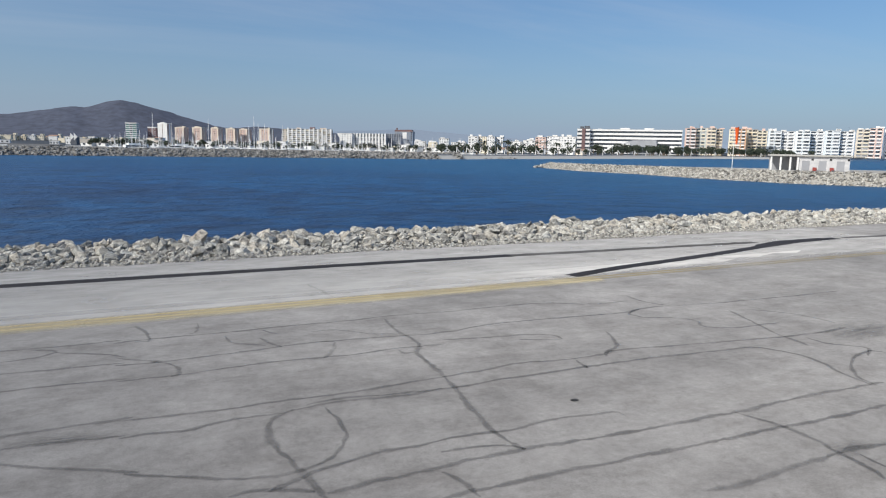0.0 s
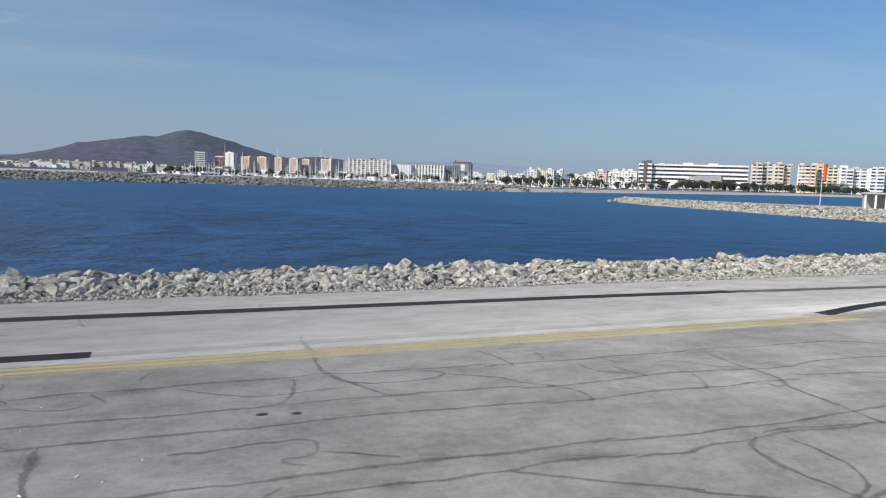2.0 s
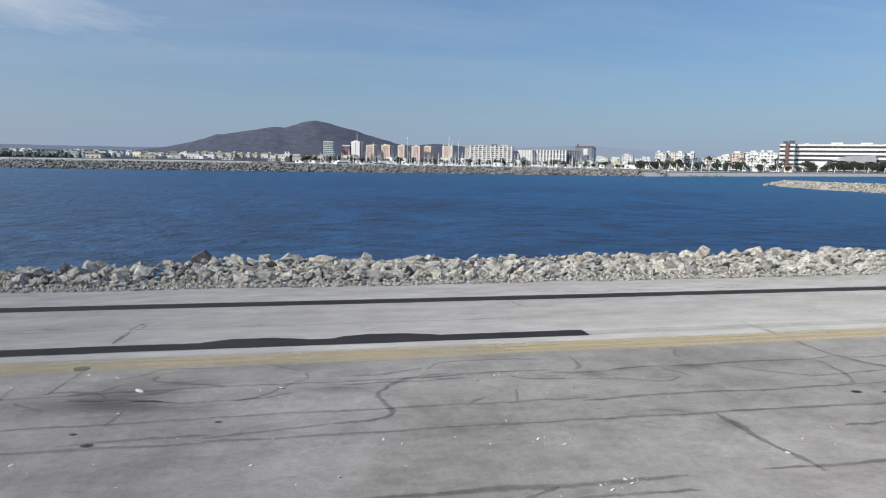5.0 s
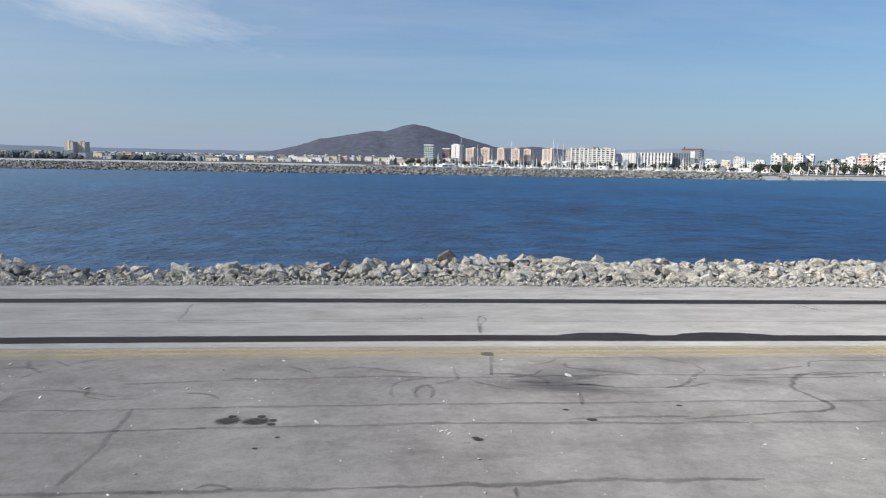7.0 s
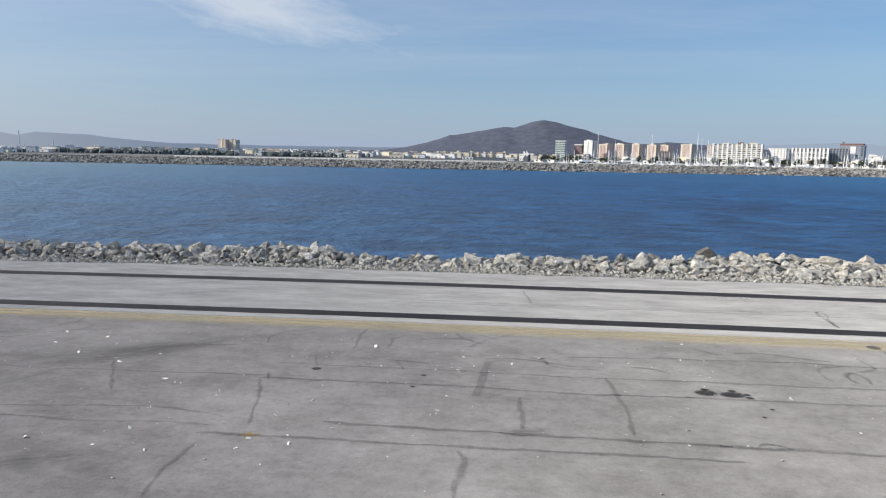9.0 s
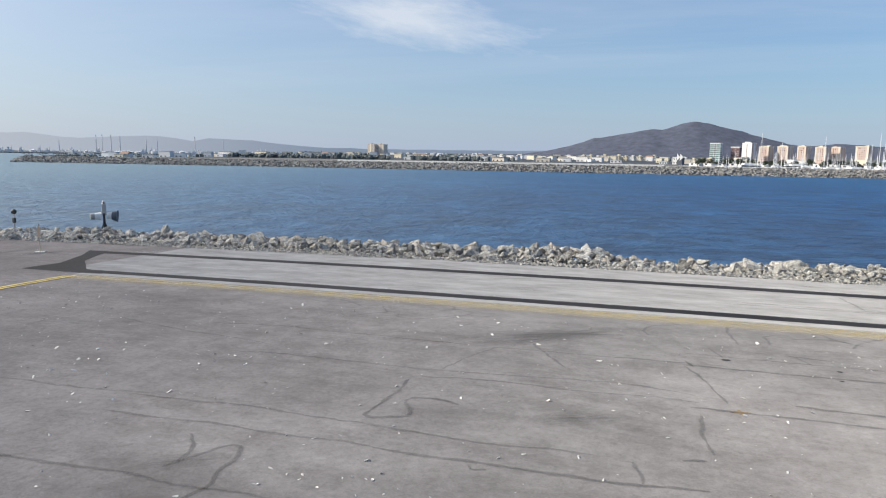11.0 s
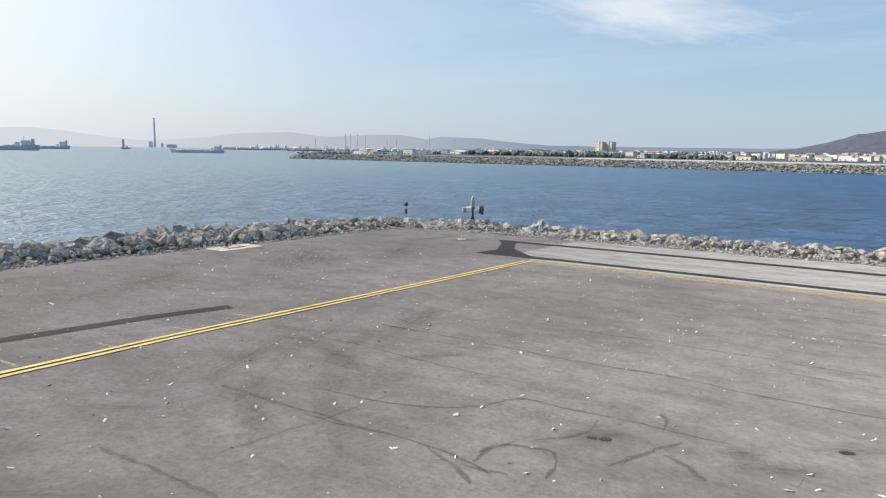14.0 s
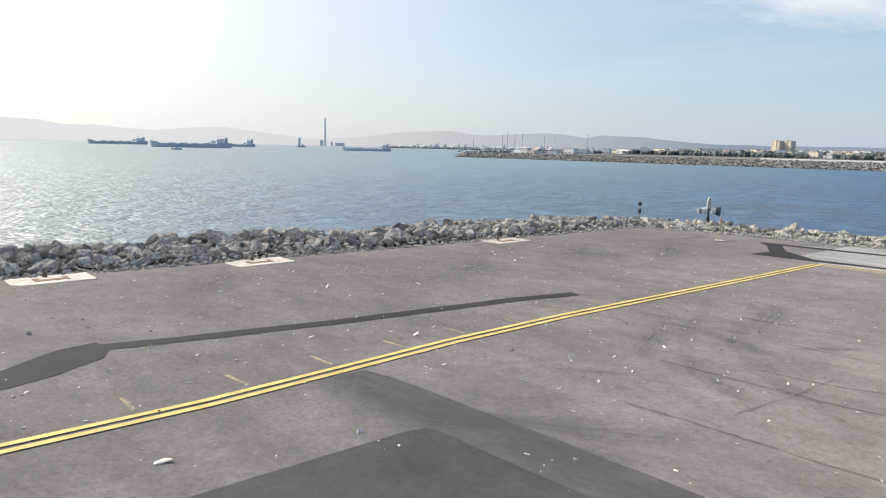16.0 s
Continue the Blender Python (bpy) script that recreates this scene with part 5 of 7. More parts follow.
def stain(x, y, rx, ry, mat, label, turn=0.0, ragged=0.3, seed=0):
    bm = bmesh.new()
    n = 40
    vs = []
    for k in range(n):
        a = 2 * math.pi * k / n
        r = 1 + ragged * noise.noise((math.cos(a) * 2.2 + seed, math.sin(a) * 2.2, seed)) * 1.6
        px, py = rx * r * math.cos(a), ry * r * math.sin(a)
        c, s = math.cos(radians(turn)), math.sin(radians(turn))
        vs.append(bm.verts.new((x + px * c - py * s, y + px * s + py * c, gz(x, y) + 0.0048)))
    f = bm.faces.new(vs)
    for v in vs:
        v.co.z = gz(v.co.x, v.co.y) + 0.0048
    bmesh.ops.triangulate(bm, faces=[f])
    return tagged(part("stain", bm, mat), label, "stain", "", "structure")


for x, y, rx, ry in ((-5.13, 11.5, 0.25, 0.2), (-4.64, 11.46, 0.28, 0.19), (15.72, 11.54, 0.14, 0.1), (16.35, 11.41, 0.12, 0.09), (28.88, 5.96, 0.1, 0.08), (-0.91, 10.59, 0.08, 0.06), (-4.16, 10.73, 0.05, 0.04), (-4.44, 10.29, 0.05, 0.04), (-13.05, 11.87, 0.12, 0.1), (-10.73, 11.75, 0.07, 0.06), (-10.85, 11.0, 0.06, 0.05), (-0.87, 10.52, 0.1, 0.08), (0.94, 11.87, 0.07, 0.05), (3.18, 12.04, 0.07, 0.05), (1.28, 11.35, 0.12, 0.08), (-25.75, -1.58, 0.1, 0.08), (-25.55, -1.5, 0.13, 0.1), (-22.3, 0.4, 0.14, 0.1)):
    oil(x, y, rx, ry, round(x * 10))
stain(-22.9, -1.0, 0.16, 0.4, STAIN, "grey scuff on the asphalt", 20, 0.3, 11)
stain(-23.6, -0.8, 0.16, 0.3, STAIN, "grey scuff on the asphalt", 10, 0.3, 12)
for x, y, rx, ry, turn in ((39.15, 6.99, 1.8, 0.8, 0), (31.46, 2.44, 0.6, 0.3, 0), (1.39, 13.89, 1.6, 0.6, 0), (1.04, 13.25, 1.2, 0.5, 0), (1.89, 12.98, 1.2, 0.4, 0), (0.84, 13.42, 1.5, 0.5, 0), (2.22, 14.4, 1.2, 0.5, 0), (5.36, 13.52, 1.0, 0.4, 0), (-17.74, 12.02, 1.6, 0.5, 0), (-17.07, 12.98, 1.4, 0.5, 0), (-15.88, 6.91, 0.9, 0.4, 0), (-8.7, 9.01, 0.5, 0.25, 0), (-17.49, 12.76, 3.0, 0.7, 0), (-22.96, -0.92, 0.9, 0.4, 0), (-25.71, -1.44, 0.8, 0.3, 0), (-22.25, 0.54, 0.8, 0.4, 0), (-23.6, -0.67, 0.5, 0.3, 0), (-21.22, 3.19, 0.7, 0.3, 0)):
    smudge(x, y, rx, ry, turn)
for x, y, rx, ry, turn in ((-45.5, 10.0, 4.0, 2.4, 80), (-46.0, 21.5, 1.6, 0.6, 20), (-31.5, -8.6, 3.5, 0.6, 0), (-34.0, -2.0, 2.2, 0.5, 70), (-33.2, 3.0, 2.4, 0.5, 60), (-35.2, 0.3, 0.9, 0.25, -35), (-34.2, -0.3, 0.8, 0.2, -30), (-32.4, -0.8, 0.35, 1.6, 25), (-31.0, -4.3, 0.4, 2.2, 10), (-33.0, -5.6, 0.9, 0.3, 0), (-30.7, 0.6, 1.2, 0.25, 10), (-30.6, -9.2, 1.1, 0.5, 0), (-32.6, -9.5, 1.2, 0.45, 0), (-45.0, 2.0, 3.0, 1.6, 70), (-47.5, -8.0, 3.5, 1.4, 85), (-43.8, 15.0, 3.2, 1.0, 60)):
    smudge(x, y, rx, ry, turn)
bm = ribbon(bmesh.new(), [(-9.43, 12.99), (-9.49, 11.75), (-9.58, 10.63)], 0.17, 0.0049, 0.03, 15, 0.15)
tagged(part("resurfaced_patch", bm, tar_material("thin_tar", 0.24)), "narrow dark tarred strip across the asphalt", "asphalt patch", "", "structure")
TAN = worn_paint("tan_paint", (0.40, 0.27, 0.12), 0.6, 0.6)
for turn in (8, 98):
    stain(-13.09, 8.25, 0.2 if turn == 8 else 0.14, 0.045, TAN, "small faint orange-tan painted cross on the asphalt", turn, 0.3, 13)
stain(-41.2, -16.2, 0.3, 0.12, RUST, "rusty stain on the asphalt", 10, 0.4, 14)
bm = bmesh.new()
tube(bm, (0, 0, -0.02), (0, 0, 0.016), 0.17, 0.16, 20)
tube(bm, (0, 0, 0.016), (0, 0, 0.02), 0.13, 0.12, 16)
cover = thing("manhole_cover", 0.0, 15.72, gz(0, 15.72), "small grey iron round cover beside the yellow line", "cover")
part("lid", bm, plain("grimy_iron", (0.15, 0.14, 0.125), 0.8, 0.1, 0.3, 9.0), cover)

# broken shells dropped by gulls
rng = random.Random(77)
bits = []
for k in range(3600):
    x, y = rng.uniform(-50, 14), rng.uniform(-24, 15.5)
    if rng.random() > 0.4 + 0.6 * min(1.0, max(0.0, (8 - x) / 14)) or (y > 14 and rng.random() < 0.6):
        continue
    s = 0.024 + 0.05 * rng.random() ** 2.5
    if rng.random() < 0.06:
        s *= 1.9
    if x < -18:
        s *= 1.1
    bits.append((x, y, gz(x, y) + s * 0.15, s, rng.random()))
for cx, cy, count, spread in ((-19.0, 3.3, 13, 0.45), (-10.2, 12.4, 12, 0.3), (9.0, 8.6, 10, 0.3), (-26.5, 3.0, 14, 0.8), (-1.6, 10.9, 8, 0.25), (8.9, 13.9, 8, 0.2), (8.6, 10.4, 10, 0.35)):
    for k in range(count):
        x, y = cx + rng.gauss(0, spread), cy + rng.gauss(0, spread * 0.5)
        s = rng.uniform(0.02, 0.05)
        bits.append((x, y, gz(x, y) + s * 0.15, s, rng.random()))
tagged(heap("shell_fragments", bits, SHELL, squash=(1.5, 1.0, 0.4)), "white broken shell bits scattered over the asphalt", "shells")

# ---------------------------------------------------------------- lights and instruments at the apron's end
WHITEWASH = plain("worn_whitewash", (0.43, 0.42, 0.405), 0.9, 0, 0.4, 2.5)


def light_pad(x, y):
    pad = thing("light_pad", x, y, gz(x, y), "whitewashed concrete pad with a sunken rusty runway light", "light pad", group="light pads")
    bm = bmesh.new()
    box(bm, -0.75, 0.75, -1.3, 1.3, -0.06, 0.03, 0.02)
    part("slab", bm, WHITEWASH, pad)
    bm = bmesh.new()
    box(bm, -0.3, 0.3, -0.55, 0.55, 0.028, 0.04, 0.01)
    part("cover_plate", bm, RUST, pad, "rusty iron cover plate")
    bm = boxes((-0.18, 0.02, -0.35, 0.35, 0.04, 0.05))
    part("panel", bm, CONCRETE, pad)
    bm = bmesh.new()
    tube(bm, (-0.55, -0.1, 0.03), (-0.55, -0.1, 0.14), 0.09, 0.07, 12)
    tube(bm, (-0.55, -0.1, 0.14), (-0.55, -0.1, 0.24), 0.06, 0.03, 12)
    part("lamp", bm, RUST, pad, "small red-brown lamp")
    return pad


for y in (-27.5, -20.0, -12.3, -4.5, 10.4):
    light_pad(-51.25, y)

mast = thing("marker_mast", -44.3, 21.3, gz(-44.3, 21.3), "short post with a dull orange panel on a whitewashed base", "marker post", turn=35)
part("base", box(bmesh.new(), -0.24, 0.24, -0.2, 0.2, 0, 0.05, 0.015), CONCRETE, mast)
part("post", tube(bmesh.new(), (0, 0, 0.05), (0, 0, 1.35), 0.026, 0.022, 10), plain("straw_paint", (0.46, 0.41, 0.29), 0.7, 0, 0.2, 5.0), mast)
ORANGE = plain("orange_fabric", (0.85, 0.13, 0.02), 0.7, 0, 0.08, 3.0)
part("panel", box(bmesh.new(), -0.07, 0.07, -0.05, -0.02, 0.8, 1.3, 0.01), plain("sunburnt_orange", (0.62, 0.46, 0.33), 0.8, 0, 0.15, 4.0), mast, "faded orange panel")
part("lamp", tube(bmesh.new(), (0, 0, 1.35), (0, 0, 1.45), 0.05, 0.03, 10), GALV, mast)
smudge(-44.0, 21.1, 1.5, 0.5, 10, "soft dark patch round the post's base")

PLAIN_GREY = plain("grey_enamel", (0.40, 0.40, 0.41), 0.5, 0, 0.1, 3.0)
DRUM_BLUE = plain("dark_blue_housing", (0.05, 0.07, 0.10), 0.5, 0, 0.15, 4.0)
unit = thing("visibility_sensor", -51.0, 32.4, -1.69, "grey twin-head instrument on a steel stand among the rocks", "instrument", turn=44)
part("column", tube(bmesh.new(), (0, 0, 0), (0, 0, 2.4), 0.085, 0.07, 10), BLACK, unit)
for sx in (-1, 1):
    part("strut", tube(bmesh.new(), (0.5 * sx, 0.2, 0), (0.04 * sx, 0, 1.7), 0.035, 0.035, 8), BLACK, unit)
part("cross_arm", box(bmesh.new(), -0.5, 0.5, -0.05, 0.05, 2.16, 2.26, 0.01), GALV, unit)
head = part("transmitter", tube(bmesh.new(), (-0.2, 0, 2.12), (-0.62, -0.1, 2.12), 0.25, 0.22, 16), WHITE, unit)
part("hood", tube(bmesh.new(), (-0.6, -0.1, 2.12), (-0.84, -0.14, 2.11), 0.24, 0.2, 16), GALV, head, "grey hood")
head = part("receiver", tube(bmesh.new(), (0.2, 0, 2.12), (0.52, -0.05, 2.12), 0.24, 0.25, 16), WHITE, unit)
part("hood", tube(bmesh.new(), (0.5, -0.05, 2.12), (0.84, -0.12, 2.1), 0.28, 0.4, 16), DRUM_BLUE, head, "dark blue flared hood")
part("control_box", box(bmesh.new(), -0.15, 0.15, -0.13, 0.13, 2.3, 2.95, 0.03), PLAIN_GREY, unit, "grey control box")
part("dome", tube(bmesh.new(), (0, 0, 2.93), (0, 0, 3.15), 0.12, 0.08, 12), WHITE, unit)
part("lens", tube(bmesh.new(), (0, -0.1, 3.02), (0, -0.16, 3.02), 0.07, 0.06, 12), BLACK, unit)

post = thing("sensor_post", -54.6, 28.6, -0.83, "thin post with a black sensor head among the rocks", "instrument")
part("pole", tube(bmesh.new(), (0, 0, 0), (0, 0, 1.55), 0.05, 0.045, 10), GALV, post)
part("box", box(bmesh.new(), -0.1, 0.1, -0.07, 0.07, 0.95, 1.3, 0.02), BLACK, post)
bm = bmesh.new()
bmesh.ops.create_icosphere(bm, subdivisions=2, radius=0.17, matrix=pose(0, 0, 1.68))
part("head", bm, BLACK, post, "round black sensor head")


# ---------------------------------------------------------------- town, marina and quay
GLASS = plain("dark_window", (0.055, 0.065, 0.08), 0.25, 0, 0.3, 0.5)
BLIND = plain("shaded_window", (0.31, 0.325, 0.355), 0.5, 0, 0.45, 0.5)
PLASTER = {
    "white": plain("white_render", (0.82, 0.82, 0.81), 0.8, 0, 0.08, 0.2),
    "cream": plain("cream_render", (0.80, 0.73, 0.58), 0.8, 0, 0.1, 0.2),
    "beige": plain("beige_render", (0.70, 0.63, 0.54), 0.8, 0, 0.1, 0.2),
    "brick": plain("salmon_brick", (0.62, 0.47, 0.41), 0.85, 0, 0.12, 0.2),
    "red": plain("red_brick", (0.20, 0.125, 0.125), 0.85, 0, 0.12, 0.2),
    "grey": plain("grey_render", (0.36, 0.37, 0.40), 0.8, 0, 0.1, 0.2),
    "blue": plain("pale_blue_render", (0.77, 0.83, 0.86), 0.8, 0, 0.08, 0.2),
    "green": plain("green_glazing", (0.10, 0.16, 0.15), 0.3, 0, 0.2, 0.3),
    "yellow": plain("ochre_render", (0.73, 0.63, 0.47), 0.8, 0, 0.1, 0.2),
    "pink": plain("salmon_render", (0.77, 0.58, 0.51), 0.8, 0, 0.1, 0.2),
    "tan": plain("tan_render", (0.62, 0.53, 0.46), 0.8, 0, 0.12, 0.2),
    "orange": plain("orange_render", (0.77, 0.47, 0.28), 0.8, 0, 0.14, 0.2),
    "paleblue": plain("grey_green_render", (0.61, 0.66, 0.64), 0.8, 0, 0.1, 0.2),
    "bluegrey": plain("slate_cladding", (0.24, 0.28, 0.35), 0.5, 0, 0.12, 0.2),
    "dark": plain("dark_cladding", (0.10, 0.11, 0.13), 0.6, 0, 0.2, 0.3),
}
TILES = plain("clay_roof", (0.33, 0.22, 0.17), 0.9, 0, 0.2, 0.5)
FLATROOF = plain("flat_roof", (0.42, 0.40, 0.38), 0.9, 0, 0.12, 0.5)


def mesh_of(name, bm, mat):
    me = bpy.data.meshes.new(name)
    bm.to_mesh(me)
    bm.free()
    me.materials.append(mat)
    return me


PANE = mesh_of("window", boxes((-0.5, 0.5, -0.06, 0.12, -0.5, 0.5)), GLASS)
BLIND_PANE = mesh_of("window", boxes((-0.5, 0.5, -0.06, 0.12, -0.5, 0.5)), BLIND)
GREEN_PANE = mesh_of("window", boxes((-0.5, 0.5, -0.06, 0.12, -0.5, 0.5)), plain("green_pane", (0.16, 0.27, 0.26), 0.25, 0, 0.3, 0.5))
LEDGE = {k: mesh_of("balcony", boxes((-0.5, 0.5, -1.1, 0.1, 0.0, 0.14), (-0.5, 0.5, -1.1, -1.0, 0.14, 1.0)), m) for k, m in PLASTER.items()}


def facing(x, y):
    """The turn that makes a thing's front (its -y side) face the apron."""
    return -math.degrees(math.atan2(x, y + 3))


def at(bearing, dist):
    """A place seen at a bearing (degrees right of +y) from the start of the walk."""
    a = radians(bearing)
    return 21.2 + dist * math.sin(a), -3.6 + dist * math.cos(a)


def span(left, right, dist, rise):
    """Middle of the front, its width and its top for a building seen between two bearings, its roof at an angle above the eye."""
    x, y = at((left + right) / 2, dist)
    return x, y, dist * radians(right - left), 4.85 + dist * math.tan(radians(rise))


def shell(name, x, y, w, depth, top, wall, label, category, base, turn, roof=None):
    """A block with a parapet, a roof and a plinth; its front runs along x at y = 0."""
    b = thing(name, x, y, base, label, category, turn=turn)
    h = top - base
    part("wall", boxes((-w / 2, w / 2, 0, depth, 0, h)), PLASTER[wall], b)
    part("roof", boxes((-w / 2 - 0.2, w / 2 + 0.2, -0.2, depth + 0.2, h, h + 0.3)), roof or FLATROOF, b)
    return b, h


def grid(b, w, h, floors, bays, wide=0.5, tall=0.5, pane=None, x0=None, seed=0.0, skip=-9.0, floor0=0, sill=0.5):
    """Rows of windows over a front, each with its own width and shade."""
    x0 = -w / 2 if x0 is None else x0
    fh, bw = h / floors, w / bays
    for f in range(floor0, floors):
        for k in range(bays):
            dice = noise.noise((seed + k * 1.7, f * 2.3, 4.5))
            if dice < skip:
                continue
            shared("window", pane or (PANE if dice > 0.1 else BLIND_PANE), b, Matrix.LocRotScale((x0 + bw * (k + 0.5), 0, fh * (f + sill)), None, (bw * wide * (1 + 0.25 * dice), 1, fh * tall)))


def rooftop(b, w, depth, h, tone, seed):
    r = random.Random(seed)
    for _ in range(1 + int(w / 14)):
        px, s = r.uniform(-w * 0.38, w * 0.38), r.uniform(1.6, 3.6)
        part("lift_house", boxes((px - s, px + s, depth * 0.25, depth * 0.25 + 2 * s, h + 0.3, h + r.uniform(1.6, 3.2))), PLASTER[tone], b)
    px = r.uniform(-w * 0.3, w * 0.3)
    part("aerial", tube(bmesh.new(), (px, depth * 0.3, h), (px, depth * 0.3, h + r.uniform(3.5, 6.5)), 0.1, 0.07, 5), GALV, b)


LOW = 1.0


# slim glazed tower
x, y, w, top = span(1.72, 2.62, 1430, 1.33)
b, h = shell("tower_block", x, y, w * 0.86, 17, top, "white", "slim glazed tower with green panes and white floors", "tower block", LOW, facing(x, y) - 14)
w *= 0.86
for f in range(10):
    z = h * (f + 0.5) / 10
    for px, pw, mat in ((-w * 0.3, w * 0.36, "green"), (w * 0.3, w * 0.36, "green"), (0.0, w * 0.16, "dark")):
        shared("window", GREEN_PANE if mat == "green" else PANE, b, Matrix.LocRotScale((px, 0, z), None, (pw, 1, h * 0.068)))
    shared("side_window", GREEN_PANE, b, Matrix.LocRotScale((w / 2, 8, z), Euler((0, 0, radians(90))), (14, 1, h * 0.062)))
part("crown", boxes((-w * 0.53, w * 0.53, -0.4, 17.4, h + 0.3, h + 2.0)), PLASTER["white"], b, "white crown round the roof")

# white and orange tower blocks along the harbour
BLOCKS = ((3.96, 4.78, 1370, 1.4, "white"), (5.18, 5.98, 1400, 1.13, "brick"), (6.42, 7.3, 1400, 1.16, "brick"), (7.82, 8.5, 1440, 1.16, "brick"), (8.93, 9.78, 1400, 1.13, "brick"),
         (9.92, 10.7, 1420, 1.13, "brick"), (11.47, 12.45, 1400, 1.19, "brick"))
for k, (left, right, dist, rise, tone) in enumerate(BLOCKS):
    x, y, w, top = span(left, right, dist, rise)
    w *= 0.95
    label = "white tower block with orange brick sides" if tone == "white" else "orange brick tower block with pale corner columns"
    b, h = shell("tower_block", x, y, w, 16, top, "brick", label, "tower block", LOW, facing(x, y) - 30)
    face = "white" if tone == "white" else "beige"
    edge = 0.46 if tone == "white" else 0.16
    for s in (-1, 1):
        part("corner_column", boxes((s * w * (0.5 - edge / 2) - w * edge / 2, s * w * (0.5 - edge / 2) + w * edge / 2, -0.5, 0.2, 0, h + 0.5)), PLASTER[face], b, "pale rendered corner")
        part("side_panel", boxes((s * w / 2 - 0.3, s * w / 2 + 0.3, 5.5, 10.5, 0, h)), PLASTER[face], b, "pale strip on the side wall")
    part("parapet", boxes((-w * 0.51, w * 0.51, -0.6, 16.4, h - 0.9, h + 0.9)), PLASTER[face], b)
    grid(b, w * 0.9, h - 1.5, 9, 5, 0.42, 0.5, None, None if k else -w * 0.45, 3.1 * k)
    for f in range(9):
        shared("side_window", BLIND_PANE, b, Matrix.LocRotScale((-w / 2, 3, (h - 1.5) * (f + 0.5) / 9), Euler((0, 0, radians(90))), (2.6, 1, h * 0.05)))
    rooftop(b, w, 16, h, face, 40 + k)
x, y, w, top = span(3.3, 3.95, 1440, 1.11)
b, h = shell("tower_block", x, y, w, 12, top, "red", "dull red tower block with a white roof edge", "tower block", LOW, facing(x, y) - 20)
grid(b, w, h, 9, 3, 0.5, 0.45, None, None, 9.7)
part("parapet", boxes((-w * 0.53, w * 0.53, -0.4, 12.4, h - 1.2, h + 0.6)), PLASTER["white"], b)

# long beige block with white columns
x, y, w, top = span(13.75, 17.25, 1250, 1.27)
b, h = shell("apartment_block", x, y, w, 16, top, "tan", "long beige apartment block with white columns", "apartment block", LOW, facing(x, y) - 12)
floors, bays = 9, 10
for k in range(bays + 1):
    px = -w / 2 + w * k / bays
    part("column", boxes((px - 1.3, px + 1.3, -1.5, 0.1, 0, h + (1.6 if k % 3 == 0 else 0.5))), PLASTER["white"], b, "white rendered column")
for f in range(floors):
    for k in range(bays):
        px = -w / 2 + w * (k + 0.5) / bays
        shared("window", PANE if noise.noise((k * 1.3, f * 1.9, 7)) > -0.05 else BLIND_PANE, b, Matrix.LocRotScale((px, 0, h * (f + 0.62) / floors), None, (w / bays * 0.55, 1, h / floors * 0.5)))
        shared("balcony", LEDGE["white" if (k + f) % 3 else "cream"], b, Matrix.LocRotScale((px, 0, h * (f + 0.06) / floors), None, (w / bays * 0.66, 0.9, 1.2)))
for px, s, up in ((-w * 0.28, 3.0, 2.4), (w * 0.05, 4.2, 3.4), (w * 0.3, 5.0, 2.6)):
    part("lift_house", boxes((px - s, px + s, 5, 11, h, h + up)), PLASTER["tan" if up < 3 else "red"], b)
x, y, w, top = span(13.35, 13.78, 1260, 1.23)
b, h = shell("stair_tower", x, y, w, 12, top, "beige", "beige stair tower of an apartment block", "building", LOW, facing(x, y))
grid(b, w, h, 8, 2, 0.4, 0.45, None, None, 5.5)

# white terraces with upright fins
x, y, w, top = span(17.9, 18.95, 1270, 1.00)
b, h = shell("apartment_block", x, y, w, 14, top, "white", "white end block with a slanting shoulder", "apartment block", LOW, facing(x, y) - 18)
bm = bmesh.new()
v = [bm.verts.new(p) for p in ((-w * 0.5, -0.3, h), (-w * 0.72, -0.3, h), (-w * 0.5, -0.3, h * 0.62), (-w * 0.5, 9, h), (-w * 0.72, 9, h), (-w * 0.5, 9, h * 0.62))]
for q in ((0, 1, 2), (5, 4, 3), (0, 3, 4, 1), (1, 4, 5, 2), (2, 5, 3, 0)):
    bm.faces.new([v[i] for i in q])
part("shoulder", bm, PLASTER["white"], b)
grid(b, w * 0.9, h, 7, 4, 0.35, 0.5, BLIND_PANE, -w * 0.4, 2.2)
x, y, w, top = span(19.05, 21.7, 1270, 0.99)
b, h = shell("apartment_block", x, y, w, 12, top, "grey", "white terraced apartment block with upright fins", "apartment block", LOW, facing(x, y) - 14)
for k in range(11):
    px = -w / 2 + w * k / 10
    part("fin", boxes((px - 1.35, px + 1.35, -2.4, 0.2, 0, h + 1.0)), PLASTER["white"], b, "white upright fin")
grid(b, w, h, 7, 10, 0.42, 0.5, None, None, 6.3)
for k in range(10):
    px = -w / 2 + w * (k + 0.5) / 10
    for f in range(3):
        shared("balcony", LEDGE["white"], b, Matrix.LocRotScale((px, 0, h * (2 * f + 1) / 7), None, (w / 10 * 0.6, 0.9, 1.3)))

# blue-grey offices with a red roof storey
x, y, w, top = span(21.6, 22.95, 1280, 1.02)
b, h = shell("office_block", x, y, w, 14, top, "bluegrey", "blue-grey glass office block with pale mullions", "office block", LOW, facing(x, y) - 6)
for k in range(8):
    px = -w / 2 + w * k / 7
    part("mullion", boxes((px - 0.5, px + 0.5, -0.7, 0.1, 0, h)), PLASTER["grey"], b)
grid(b, w, h, 8, 7, 0.5, 0.55, PANE, None, 1.1)
x, y, w, top = span(22.4, 23.95, 1300, 1.24)
